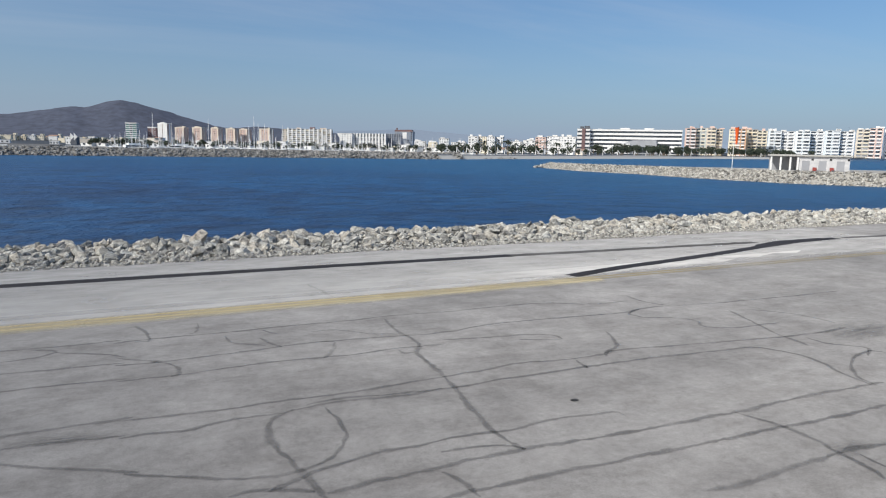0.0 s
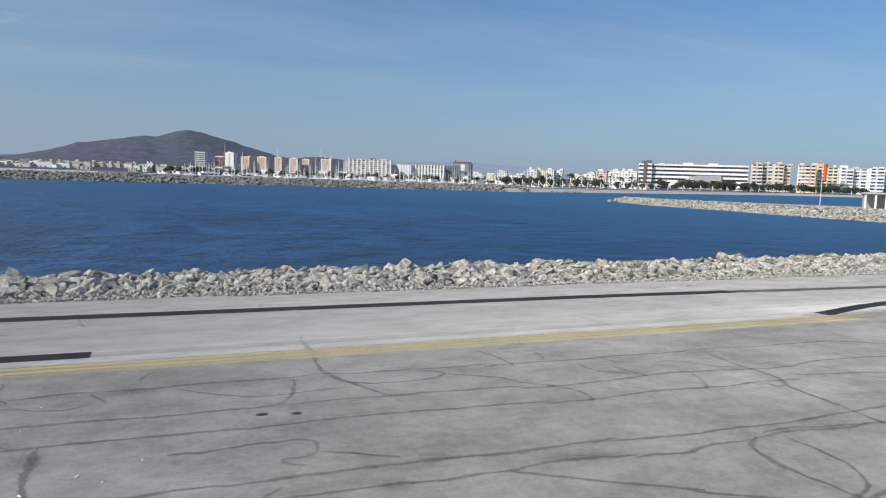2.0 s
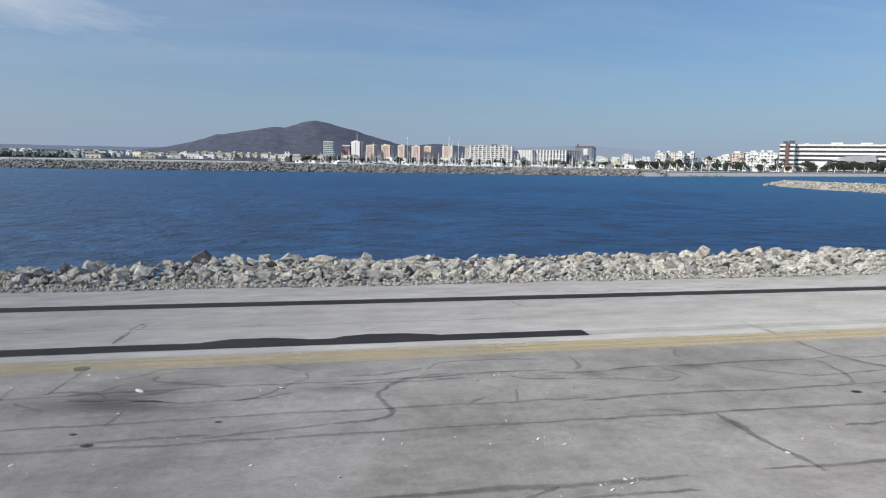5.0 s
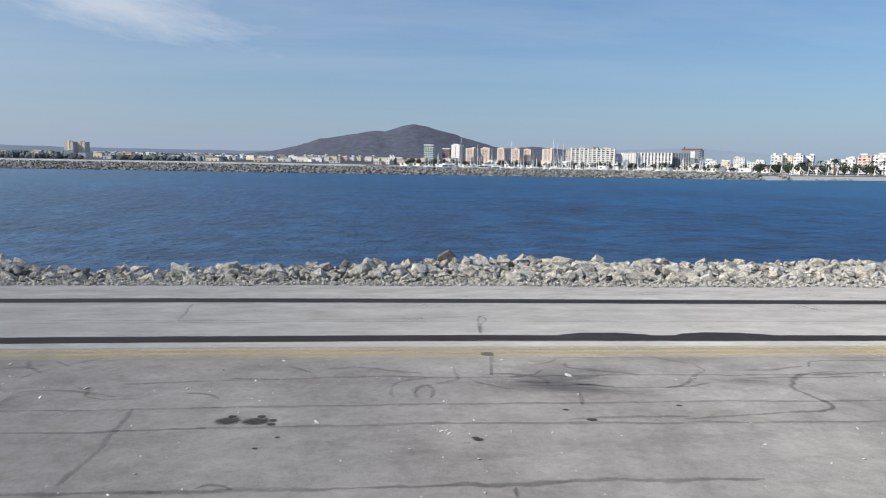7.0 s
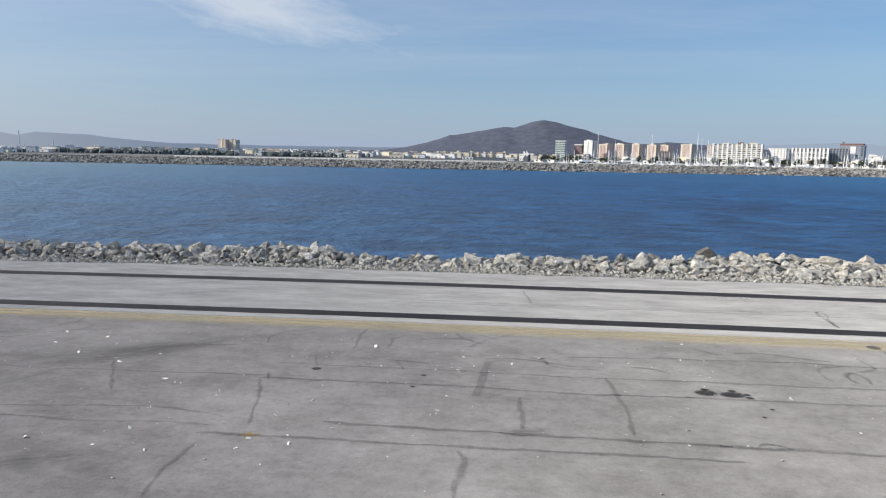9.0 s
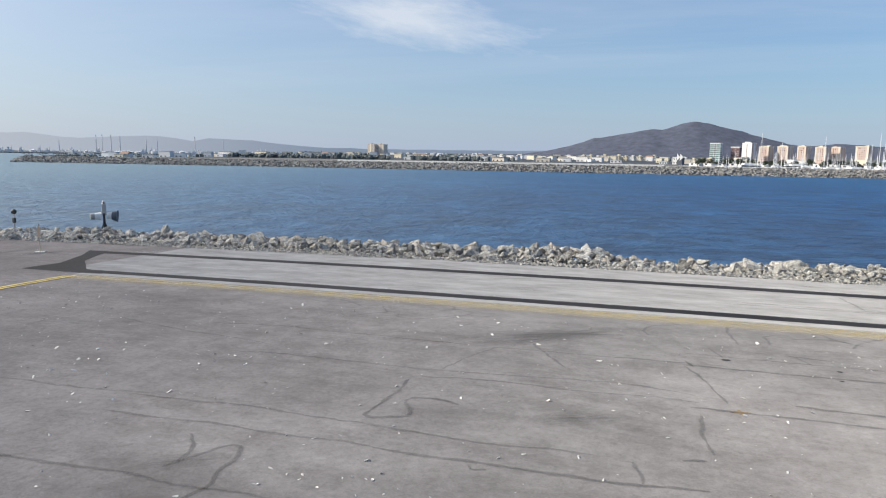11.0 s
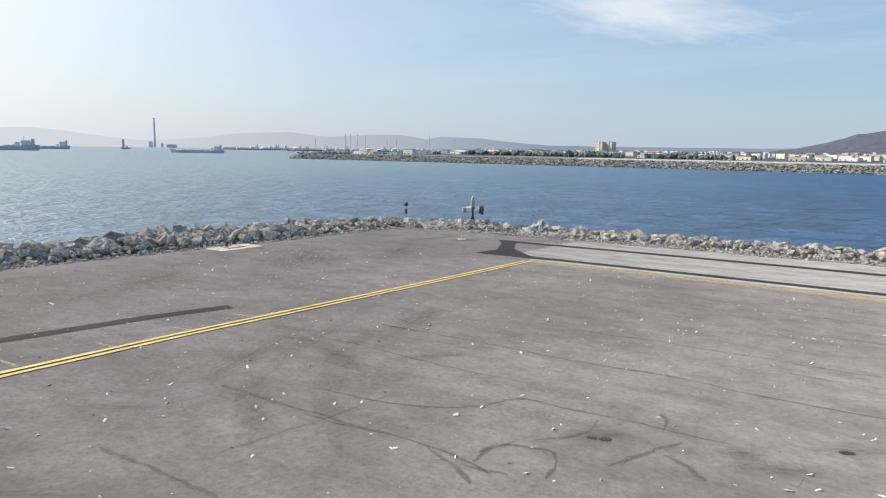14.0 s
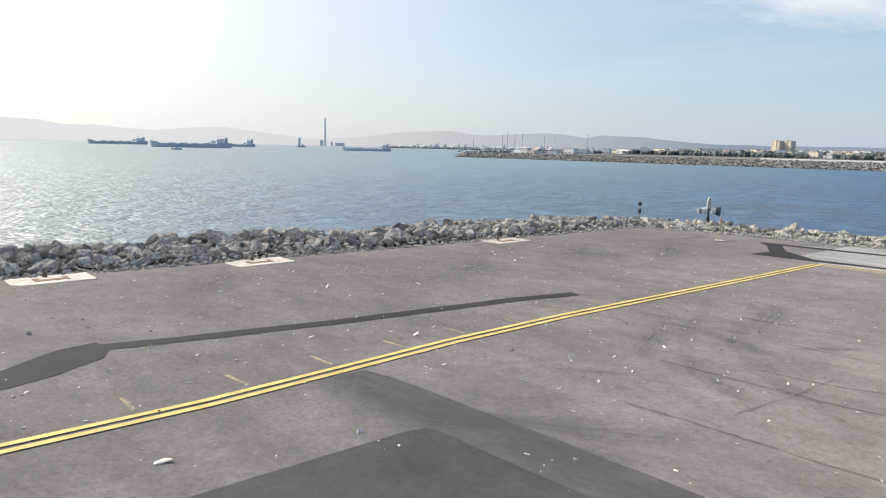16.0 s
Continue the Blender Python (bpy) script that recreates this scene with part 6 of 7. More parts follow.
b, h = shell("office_block", x, y, w, 18, top, "bluegrey", "slate-grey block with a dark red roof storey", "office block", LOW, facing(x, y) - 10, TILES)
part("roof_storey", boxes((-w * 0.5, w * 0.44, 1.0, 15, h, h + 3.2)), PLASTER["red"], b, "dark red roof storey")
part("roof_turret", boxes((-w * 0.42, -w * 0.36, 3, 6, h + 3.2, h + 6.5)), PLASTER["red"], b)
part("white_panel", boxes((-w * 0.06, w * 0.16, -0.6, 0.2, h * 0.3, h * 0.95)), PLASTER["white"], b, "white panel with dark windows")
grid(b, w, h, 9, 6, 0.5, 0.5, None, None, 8.8)
part("porch", boxes((-w * 0.3, w * 0.42, -14, 0, h * 0.2, h * 0.3)), PLASTER["white"], b, "long white porch roof")

# pale flats and low houses east of the marina
for k, (left, right, dist, rise, wall) in enumerate(((28.52, 29.3, 1000, 0.96, "white"), (29.33, 30, 1010, 0.95, "cream"), (30.05, 30.7, 1000, 0.96, "white"), (30.74, 31.4, 1010, 0.94, "white"), (32, 33, 930, 0.59, "white"),
         (33.05, 34, 930, 0.71, "white"), (34.05, 34.9, 900, 0.99, "pink"), (34.95, 37.3, 950, 1.06, "white"), (24.05, 24.95, 1150, 0.48, "white"), (26.1, 26.9, 1150, 0.73, "white"),
         (25.2, 25.9, 1150, 0.41, "cream"), (27.1, 28.3, 1150, 0.45, "white"))):
    x, y, w, top = span(left, right, dist, rise)
    b, h = shell("apartment_block", x, y, w, 12, top, wall, {"white": "white", "cream": "cream", "pink": "salmon"}[wall] + " apartment block with rows of dark windows", "apartment block", LOW, facing(x, y) - 8)
    fl = max(2, int(h / 3.1))
    grid(b, w, h, fl, max(2, int(w / 3.6)), 0.5, 0.46, None, None, k * 2.9, -0.35)
    for f in range(fl):
        if (k + f) % 2 == 0:
            shared("balcony", LEDGE["white"], b, Matrix.LocRotScale((w * 0.2 * (-1) ** k, 0, h * f / fl), None, (w * 0.3, 0.9, 1.1)))
    rooftop(b, w, 12, h, "white", 90 + k)

# hotel with white bands
x, y, w, top = span(38.3, 45.5, 950, 1.69)
hotel, h = shell("hotel", x, y, w, 18, top, "white", "long white hotel with dark window bands", "hotel", LOW, facing(x, y) - 3)
for f in range(6):
    z = h * (f + 0.12) / 6
    part("window_band", boxes((-w * 0.498, w * 0.498, -0.12, 0.4, z, z + h * 0.078)), GLASS, hotel, "dark ribbon of windows")
    part("floor_edge", boxes((-w * 0.503, w * 0.503, -1.3, 0.1, z + h * 0.082, z + h * 0.145)), PLASTER["white"], hotel, "white balcony band")
    for k in range(24):
        px = -w / 2 + w * (k + 0.5) / 24
        shared("mullion", LEDGE["grey"], hotel, Matrix.LocRotScale((px, 0.3, z), None, (0.25, 0.4, h * 0.07)))
part("penthouse", boxes((-w * 0.16, -w * 0.06, 4, 12, h, h + 2.4), (w * 0.1, w * 0.2, 4, 12, h, h + 2.2), (-w * 0.4, -w * 0.36, 4, 9, h, h + 1.2)), PLASTER["white"], hotel)
bm = bmesh.new()
v = [bm.verts.new((px, py, z)) for py in (-16.0, -0.2) for px, z in ((-w * 0.24, 0.0), (w * 0.26, 0.0), (w * 0.24, h * 0.58), (-w * 0.0, h * 0.56), (-w * 0.06, h * 0.5), (-w * 0.22, h * 0.2))]
bm.faces.new(v[:6])
bm.faces.new(v[6:][::-1])
for i in range(6):
    bm.faces.new((v[i], v[i + 6], v[(i + 1) % 6 + 6], v[(i + 1) % 6]))
bmesh.ops.recalc_face_normals(bm, faces=bm.faces)
part("annex", boxes((-w * 0.27, -w * 0.03, -19, -16.2, 0, h * 0.3), (-w * 0.12, -w * 0.03, -18.6, -16.2, h * 0.3, h * 0.42)), PLASTER["white"], hotel, "low white annex")
hall = part("entrance_hall", bm, PLASTER["grey"], hotel, "pale slanting entrance hall")
part("hall_glazing", boxes((w * 0.0, w * 0.22, -16.3, -15.8, h * 0.06, h * 0.3), (-w * 0.14, -w * 0.04, -16.3, -15.8, h * 0.05, h * 0.2)), GLASS, hall)
x, y, w, top = span(37.4, 38.42, 948, 1.71)
stair, h = shell("stair_tower", x, y, w, 14, top, "white", "banded white end tower with a red brick strip", "building", LOW, facing(x, y) - 3)
for f in range(6):
    part("window_band", boxes((-w * 0.49, w * 0.49, -0.14, 0.3, h * (f + 0.12) / 6, h * (f + 0.56) / 6)), GLASS, stair)
part("brick_strip", boxes((-w * 0.12, w * 0.14, -0.9, 0.2, 0, h + 0.4)), PLASTER["red"], stair, "upright red brick strip")
part("roof_plant", boxes((-w * 0.3, -w * 0.02, 2, 8, h, h + 3.4), (w * 0.04, w * 0.46, 2, 8, h, h + 4.2)), PLASTER["dark"], stair, "dark rooftop plant")

# flats along the promenade, each front broken up by its own balconies
FLATS = ((45.72, 46.5, 1.85, 1000, "pink"), (46.5, 47.25, 1.87, 1010, "paleblue"), (47.28, 47.95, 1.88, 1010, "beige"), (48, 48.45, 1.8, 1020, "tan"), (48.9, 49.4, 1.81, 1000, "cream"),
         (49.4, 50.1, 1.83, 1000, "orange"), (50.15, 50.85, 1.77, 1020, "yellow"), (50.9, 51.55, 1.7, 1060, "cream"), (51.62, 52.5, 1.7, 1100, "blue"), (52.5, 53.4, 1.65, 1110, "white"),
         (53.45, 54.4, 1.7, 1110, "blue"), (54.4, 55.3, 1.68, 1130, "white"), (55.35, 56.3, 1.74, 1130, "blue"), (56.3, 57.2, 1.67, 1140, "white"), (57.3, 58.1, 1.82, 1200, "beige"),
         (58.1, 58.9, 1.91, 1200, "pink"), (59, 59.9, 1.85, 1220, "white"), (60, 61.2, 1.74, 1240, "white"))
WORDS = {"white": "white", "blue": "pale blue", "pink": "salmon", "beige": "beige", "yellow": "ochre", "cream": "cream", "paleblue": "pale grey-green", "tan": "tan", "orange": "orange and cream"}
for k, (left, right, rise, dist, wall) in enumerate(FLATS):
    x, y, w, top = span(left, right, dist, rise)
    w *= 1.04
    b, h = shell("apartment_block", x, y, w, 14, top, wall, WORDS[wall] + " apartment block with balconies behind palms", "apartment block", LOW, facing(x, y), TILES if k < 8 else None)
    fl = 8
    rails = LEDGE["white" if wall in ("blue", "white", "pink", "orange") else "cream"]
    for f in range(fl):
        z = h * f / fl
        for px, pw in ((-w * 0.27, w * 0.4), (w * 0.22, w * 0.34)) if k % 2 else ((-w * 0.2, w * 0.3), (w * 0.26, w * 0.42)):
            shared("window", PANE if noise.noise((k * 1.7, f * 0.9, px)) > -0.15 else BLIND_PANE, b, Matrix.LocRotScale((px, 0, z + h / fl * 0.66), None, (pw * 0.9, 1, h / fl * 0.42)))
            shared("balcony", rails, b, Matrix.LocRotScale((px, 0, z + 0.1), None, (pw, 1.1, 1.5)))
        shared("window", BLIND_PANE, b, Matrix.LocRotScale((w * (0.02 if k % 2 else 0.0), 0, z + h / fl * 0.6), None, (w * 0.05, 1, h / fl * 0.4)))
    rooftop(b, w, 14, h, "white" if k > 7 else "pink", 140 + k)

# harbour building with two sail-shaped fins
x, y = at(-1.95, 750)
ctl, h = shell("harbour_tower", x, y, 7.5, 8, 8.4, "white", "white harbour building with two sail-shaped fins", "harbour building", LOW, facing(x, y) - 20)
grid(ctl, 5.0, h, 2, 2, 0.34, 0.4, PANE, -3.2, 0.7)
part("stair_wing", boxes((1.2, 6.4, -0.8, 7, 0, h - 0.2)), PLASTER["dark"], ctl, "dark slatted stair wing")
for sx in (1.0, 4.2):
    bm = bmesh.new()
    v = [bm.verts.new(p) for p in ((sx, -1.0, h * 0.5), (sx + 3.4, -1.0, h - 0.2), (sx + 0.2, -1.0, h + 3.6), (sx, -0.2, h * 0.5), (sx + 3.4, -0.2, h - 0.2), (sx + 0.2, -0.2, h + 3.6))]
    for q in ((0, 1, 2), (5, 4, 3), (0, 3, 4, 1), (1, 4, 5, 2), (2, 5, 3, 0)):
        bm.faces.new([v[i] for i in q])
    part("sail", bm, PLASTER["white"], ctl)
for bearing, dist, w, top, label in ((-2.95, 740, 7.5, 3.0, "small white kiosk with dark openings"), (-6.1, 900, 14, 3.2, "low white box building behind the mole")):
    x, y = at(bearing, dist)
    b, h = shell("kiosk", x, y, w, 6, top + 1.2, "white", label, "kiosk", LOW - 0.5, facing(x, y) - 10)
    grid(b, w, h, 1, 3, 0.4, 0.4, PANE, None, 2.0)
# the lone pair of towers, far inland
for s, tone in ((-1, "tan"), (1, "beige")):
    b, h = shell("tower_block", -1153 + s * 17, 2611 + s * 8, 34, 30, 54.0, tone, "beige tower block, one of a pair standing alone", "tower block", 0.5, facing(-1153, 2611) - 34)
    grid(b, 34, h, 16, 6, 0.34, 0.42, BLIND_PANE, None, 3.0 + s)
    part("stair_shaft", boxes((-3.4, 3.4, -1.2, 0.2, 0, h + 1.5)), PLASTER["cream" if s < 0 else "tan"], b)
    part("roof_house", boxes((-9, -2, 8, 18, h, h + 4), (5, 9, 8, 14, h, h + 2.4)), PLASTER["tan"], b)
    part("aerial", tube(bmesh.new(), (2, 9, h), (2, 9, h + 7), 0.4, 0.3, 5), GALV, b)

board = thing("billboard", -458, 648, 1.0, "white billboard on posts on the far shore", "billboard", turn=34)
part("panel", boxes((-3.8, 3.8, 0, 0.5, 4.7, 8.5)), PLASTER["white"], board)
for px in (-2.6, 2.6):
    part("post", tube(bmesh.new(), (px, 0.3, -1), (px, 0.3, 4.8), 0.3, 0.3, 8), GALV, board)

# low houses of the town
rng = random.Random(21)


def house(x, y, w, h, tone, pitched, base):
    b = thing("house", x, y, base, ("white" if tone == "white" else "cream" if tone == "cream" else "beige") + (" house with a red tiled roof" if pitched else " flat-roofed house in the town"), "house", turn=facing(x, y) - 25 + rng.uniform(-20, 20), group="town houses")
    part("wall", boxes((-w / 2, w / 2, 0, 9, 0, h)), PLASTER[tone], b)
    bm = bmesh.new()
    if pitched:
        v = [bm.verts.new(p) for p in ((-w / 2 - 0.4, -0.4, h), (w / 2 + 0.4, -0.4, h), (w / 2 + 0.4, 9.4, h), (-w / 2 - 0.4, 9.4, h), (-w / 2 - 0.4, 4.5, h + 1.8), (w / 2 + 0.4, 4.5, h + 1.8))]
        for q in ((0, 1, 5, 4), (2, 3, 4, 5), (1, 2, 5), (3, 0, 4), (0, 3, 2, 1)):
            bm.faces.new([v[i] for i in q])
    else:
        box(bm, -w / 2 - 0.2, w / 2 + 0.2, -0.2, 9.2, h, h + 0.4)
    part("roof", bm, TILES if pitched else FLATROOF, b)
    for k in range(max(1, int(w / 6))):
        for f in range(max(1, int(h / 4.2))):
            shared("window", PANE, b, Matrix.LocRotScale((-w / 2 + 6 * k + 3, 0, 1.7 + 3.0 * f), None, (2.0, 1, 1.5)))


for k in range(250):
    bearing = rng.uniform(-48, 0) if k < 205 else rng.uniform(-12, 24)
    dist = rng.uniform(900, 2300) if k < 205 else rng.uniform(1000, 1300)
    if k % 3 == 0:
        bearing = (-44, -38, -30, -21, -16, -11.5, -7)[k % 7] + rng.gauss(0, 1.2)
    x, y = at(bearing, dist)
    if y < 500:
        continue
    tone = rng.choice(("white", "white", "white", "white", "cream", "beige"))
    base = land_height(x, y) - 0.5
    house(x, y, rng.uniform(8, 22), rng.uniform(4.0, 8.0) * (0.75 + dist / 4000), tone, rng.random() < 0.05, base)
# white villas on the slope beyond
for k in range(46):
    x, y = at(rng.choice((-24, -19.5, -18, -15.5)) + rng.gauss(0, 1.3), rng.uniform(2700, 3300))
    house(x, y, rng.uniform(9, 20), rng.uniform(6, 10), "white", False, land_height(x, y) - 0.5)
# low houses and gardens behind the far quay
for k in range(26):
    x, y = at(24 + 14 * (k + rng.uniform(-0.4, 0.4)) / 26, rng.uniform(640, 720))
    house(x, y, rng.uniform(6, 12), rng.uniform(3.0, 4.4), rng.choice(("white", "cream", "white", "beige")), rng.random() < 0.2, 0.2)
# cream terraces under the hill
TERRACES = [(-8.5 + 0.55 * k, 0.53, 0.27 + 0.06 * math.sin(k * 2.7), 1200) for k in range(11)] + [(-1.45 + 0.62 * k, 0.55, 0.14 + 0.04 * math.sin(k * 1.9), 1100) for k in range(5)]
for k, (left, wide, rise, dist) in enumerate(TERRACES):
    x, y, w, top = span(left, left + wide, dist, rise)
    wall = ("cream", "yellow", "white", "cream", "beige")[k % 5]
    base = land_height(x, y) - 0.5
    b, h = shell("terrace_house", x, y, w, 12, top, wall, WORDS[wall] + " terraced flats under the hill", "terrace house", base, facing(x, y) - 16)
    grid(b, w, h, 3, 4, 0.4, 0.42, None, None, k * 1.3)
    part("gable", boxes((w * 0.1, w * 0.4, 1, 9, h, h + 2.6)), PLASTER[wall], b)

# trees
LEAF = plain("dark_foliage", (0.040, 0.054, 0.036), 0.9, 0, 0.35, 1.0)
BARK = plain("tree_bark", (0.14, 0.11, 0.08), 0.9, 0, 0.2, 3.0)


def clumps(bm, centre, size, count, rng, leaf):
    for _ in range(count):
        v = Vector((rng.gauss(0, 1), rng.gauss(0, 1), rng.gauss(0, 1)))
        v = v.normalized() * rng.random() ** 0.4
        c = Vector(centre) + Vector((v.x * size[0], v.y * size[1], v.z * size[2]))
        e = Euler((rng.uniform(0, 6), rng.uniform(0, 6), rng.uniform(0, 6))).to_matrix()
        s = leaf * rng.uniform(0.6, 1.4)
        q = [bm.verts.new(c + e @ Vector(p) * s) for p in ((-1, -0.6, 0), (1, -0.5, 0.2), (0.8, 0.7, -0.1), (-0.7, 0.6, 0.3), (0, 0, 0.8))]
        for f in ((0, 1, 4), (1, 2, 4), (2, 3, 4), (3, 0, 4), (0, 3, 2, 1)):
            bm.faces.new([q[i] for i in f])


def tree(x, y, z, h, seed, label="dark round-crowned tree on the promenade"):
    r = random.Random(seed)
    t = thing("tree", x, y, z, label, "tree", group="promenade trees")
    bm = bmesh.new()
    tube(bm, (0, 0, 0), (0.1, 0, h * 0.45), h * 0.045, h * 0.03, 7)
    for k in range(4):
        a = k * 1.6 + r.random()
        tube(bm, (0.1, 0, h * 0.4), (math.cos(a) * h * 0.25, math.sin(a) * h * 0.25, h * 0.68), h * 0.022, h * 0.01, 5)
    part("trunk", bm, BARK, t)
    bm = bmesh.new()
    clumps(bm, (0, 0, h * 0.62), (h * 0.44, h * 0.44, h * 0.34), 210, r, h * 0.055)
    part("crown", bm, LEAF, t)
    return t


def palm(x, y, z, h, seed):
    r = random.Random(seed)
    t = thing("palm_tree", x, y, z, "tall palm tree on the promenade", "palm", group="promenade palms")
    bm = bmesh.new()
    tube(bm, (0, 0, 0), (0.15, 0, h * 0.5), h * 0.03, h * 0.022, 7)
    tube(bm, (0.15, 0, h * 0.5), (0.1, 0, h), h * 0.022, h * 0.018, 7)
    part("trunk", bm, BARK, t)
    bm = bmesh.new()
    for k in range(22):
        a, up0 = r.uniform(0, 6.28), r.uniform(-0.2, 0.9)
        prev = None
        for j in range(5):
            u = j / 4
            d = h * 0.34 * u
            c = Vector((0.1 + math.cos(a) * d, math.sin(a) * d, h + h * 0.3 * (up0 * u - 0.9 * u * u)))
            w = h * 0.05 * (1 - u * 0.8)
            pair = [bm.verts.new(c + Vector((-math.sin(a), math.cos(a), -0.3)) * w), bm.verts.new(c + Vector((math.sin(a), -math.cos(a), -0.3)) * w)]
            if prev:
                bm.faces.new((prev[0], prev[1], pair[1], pair[0]))
            prev = pair
    part("crown", bm, LEAF, t)
    return t


def quay_at(u):
    """A place on the far quay's edge, u from 0 (west) to 1 (east)."""
    pts = ((196, 356), (262, 388), (400, 455), (640, 560), (900, 600))
    k = min(int(u * 4), 3)
    f = u * 4 - k
    return pts[k][0] + (pts[k + 1][0] - pts[k][0]) * f, pts[k][1] + (pts[k + 1][1] - pts[k][1]) * f


bm = bmesh.new()
prev = None
for k in range(41):
    x, y = quay_at(k / 40)
    # the foot's slope is added to catch the sun, so the front looks pale
    row = [bm.verts.new((x, y + d, z)) for d, z in ((-9, SEA - 1.0), (-2, 0.3), (-1.9, 0.9), (0.7, 0.9), (0.7, 0.0), (300, 0.0))]
    if prev:
        for i in range(5):
            bm.faces.new((prev[i], row[i], row[i + 1], prev[i + 1]))
    prev = row
tagged(part("quay", bm, CONCRETE), "pale concrete quay with a sloping foot and a low sea wall", "quay", "", "structure")
apron_rocks = []
rng = random.Random(33)
for k in range(420):
    u, d = rng.random(), rng.random()
    x = 185 + 85 * u
    apron_rocks.append((x, 352 + 36 * u - 5 + 7 * d, SEA - 0.2 + 2.4 * d * (1 - 0.35 * u), rng.uniform(0.8, 1.7), rng.random()))
toe = thing("rock_toe", 0, 0, 0, "low grey rocks at the foot of the quay", "rocks", kind="structure")
heap("armour_rock", apron_rocks, FAR_ROCK, toe)
for k in range(58):
    u = 0.1 + 0.86 * (k + rng.uniform(-0.8, 0.8)) / 58
    x, y = quay_at(u)
    tree(x + rng.uniform(-3, 3), y + rng.uniform(8, 48), 0.0, rng.uniform(4.2, 8.0) * (1.6 if u > 0.55 else 1.1), k)
for k in range(44):
    u = 0.56 + 0.43 * (k + rng.uniform(-0.7, 0.7)) / 44
    x, y = quay_at(u)
    tree(x + rng.uniform(-4, 4), y + rng.uniform(10, 60), 0.0, rng.uniform(7.0, 13.0), 300 + k)
for k in range(34):
    u = 0.2 + 0.76 * (k + rng.uniform(-0.4, 0.4)) / 34
    x, y = quay_at(u)
    palm(x, y + rng.uniform(30, 60), 0.0, rng.uniform(8.0, 11.5), 100 + k)
for k in range(30):
    u = 0.05 + 0.9 * (k + rng.uniform(-0.25, 0.25)) / 30
    x, y = quay_at(u)
    p = thing("awning_mast", x, y + 6, 0.0, "white leaning mast with a small sail awning", "awning", turn=rng.uniform(-30, 30), group="promenade awnings")
    part("pole", tube(bmesh.new(), (0, 0, 0), (0.7, 0, 5.6), 0.32, 0.22, 8), WHITE, p)
    bm = bmesh.new()
    v = [bm.verts.new(q) for q in ((0.5, 0, 4.6), (3.1, -0.9, 2.4), (3.1, 0.9, 2.4), (0.6, 0, 4.9), (3.1, -0.9, 2.65), (3.1, 0.9, 2.65))]
    for q in ((0, 2, 1), (3, 4, 5), (0, 1, 4, 3), (1, 2, 5, 4), (2, 0, 3, 5)):
        bm.faces.new([v[i] for i in q])
    part("sail", bm, WHITE, p)
for k in range(16):
    x, y = quay_at(0.04 + 0.06 * k)
    p = thing("street_lamp", x, y + 3, 0.0, "tall grey street lamp on the quay", "street lamp", group="quay lamps")
    part("pole", tube(bmesh.new(), (0, 0, 0), (0, 0, 8.5), 0.14, 0.09, 8), GALV, p)
    part("arm", tube(bmesh.new(), (0, 0, 8.4), (1.4, 0, 8.7), 0.07, 0.06, 6), GALV, p)
    part("lamp", boxes((1.2, 2.0, -0.18, 0.18, 8.6, 8.8)), WHITE, p)

# woods between the houses
spots = []
for k in range(7000):
    bearing = rng.uniform(-50, 30)
    dist = rng.uniform(640, 1100) if k % 2 else rng.uniform(900, 2600)
    if -14 < bearing < 30 and dist < 1350:
        continue
    x, y = at(bearing, dist)
    if y < 690 or abs(bearing + 23.6) < 1.1 or noise.noise((x * 0.004, y * 0.004, 8)) < -0.12:
        continue
    spots.append((x, y, land_height(x, y) + 1.5, rng.uniform(3.2, 7.0) * (0.7 + dist / 2400), rng.random()))
# foliage colour paled to paint in the haze of distance
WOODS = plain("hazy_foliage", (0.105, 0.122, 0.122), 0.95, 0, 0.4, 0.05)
tagged(heap("woods", spots, WOODS, squash=(1.0, 1.0, 1.7)), "grey-green trees between the houses, paled with painted haze", "trees")


# ---------------------------------------------------------------- marina
HULL = plain("white_gelcoat", (0.86, 0.86, 0.84), 0.3, 0, 0.05, 1.0)
MAST = plain("aluminium_mast", (0.85, 0.85, 0.85), 0.5, 0.0, 0.05, 1.0)


def hull_bm(length, beam, height, flare=0.0):
    bm = bmesh.new()
    rows = []
    for u, w in ((-0.5, 0.75), (-0.2, 1.0), (0.1, 1.0), (0.32, 0.66), (0.5, 0.04)):
        x = u * length
        sheer = height * (1 + 0.25 * max(0, u))
        rows.append([bm.verts.new((x, -w * beam / 2, sheer)), bm.verts.new((x * 0.94, -w * beam * 0.36, -0.3)), bm.verts.new((x * 0.94, w * beam * 0.36, -0.3)), bm.verts.new((x, w * beam / 2, sheer))])
    for a, b in zip(rows, rows[1:]):
        for i in range(3):
            bm.faces.new((a[i], b[i], b[i + 1], a[i + 1]))
        bm.faces.new((a[3], b[3], b[0], a[0]))
    bm.faces.new(rows[0][::-1])
    bm.faces.new(rows[-1])
    return bm


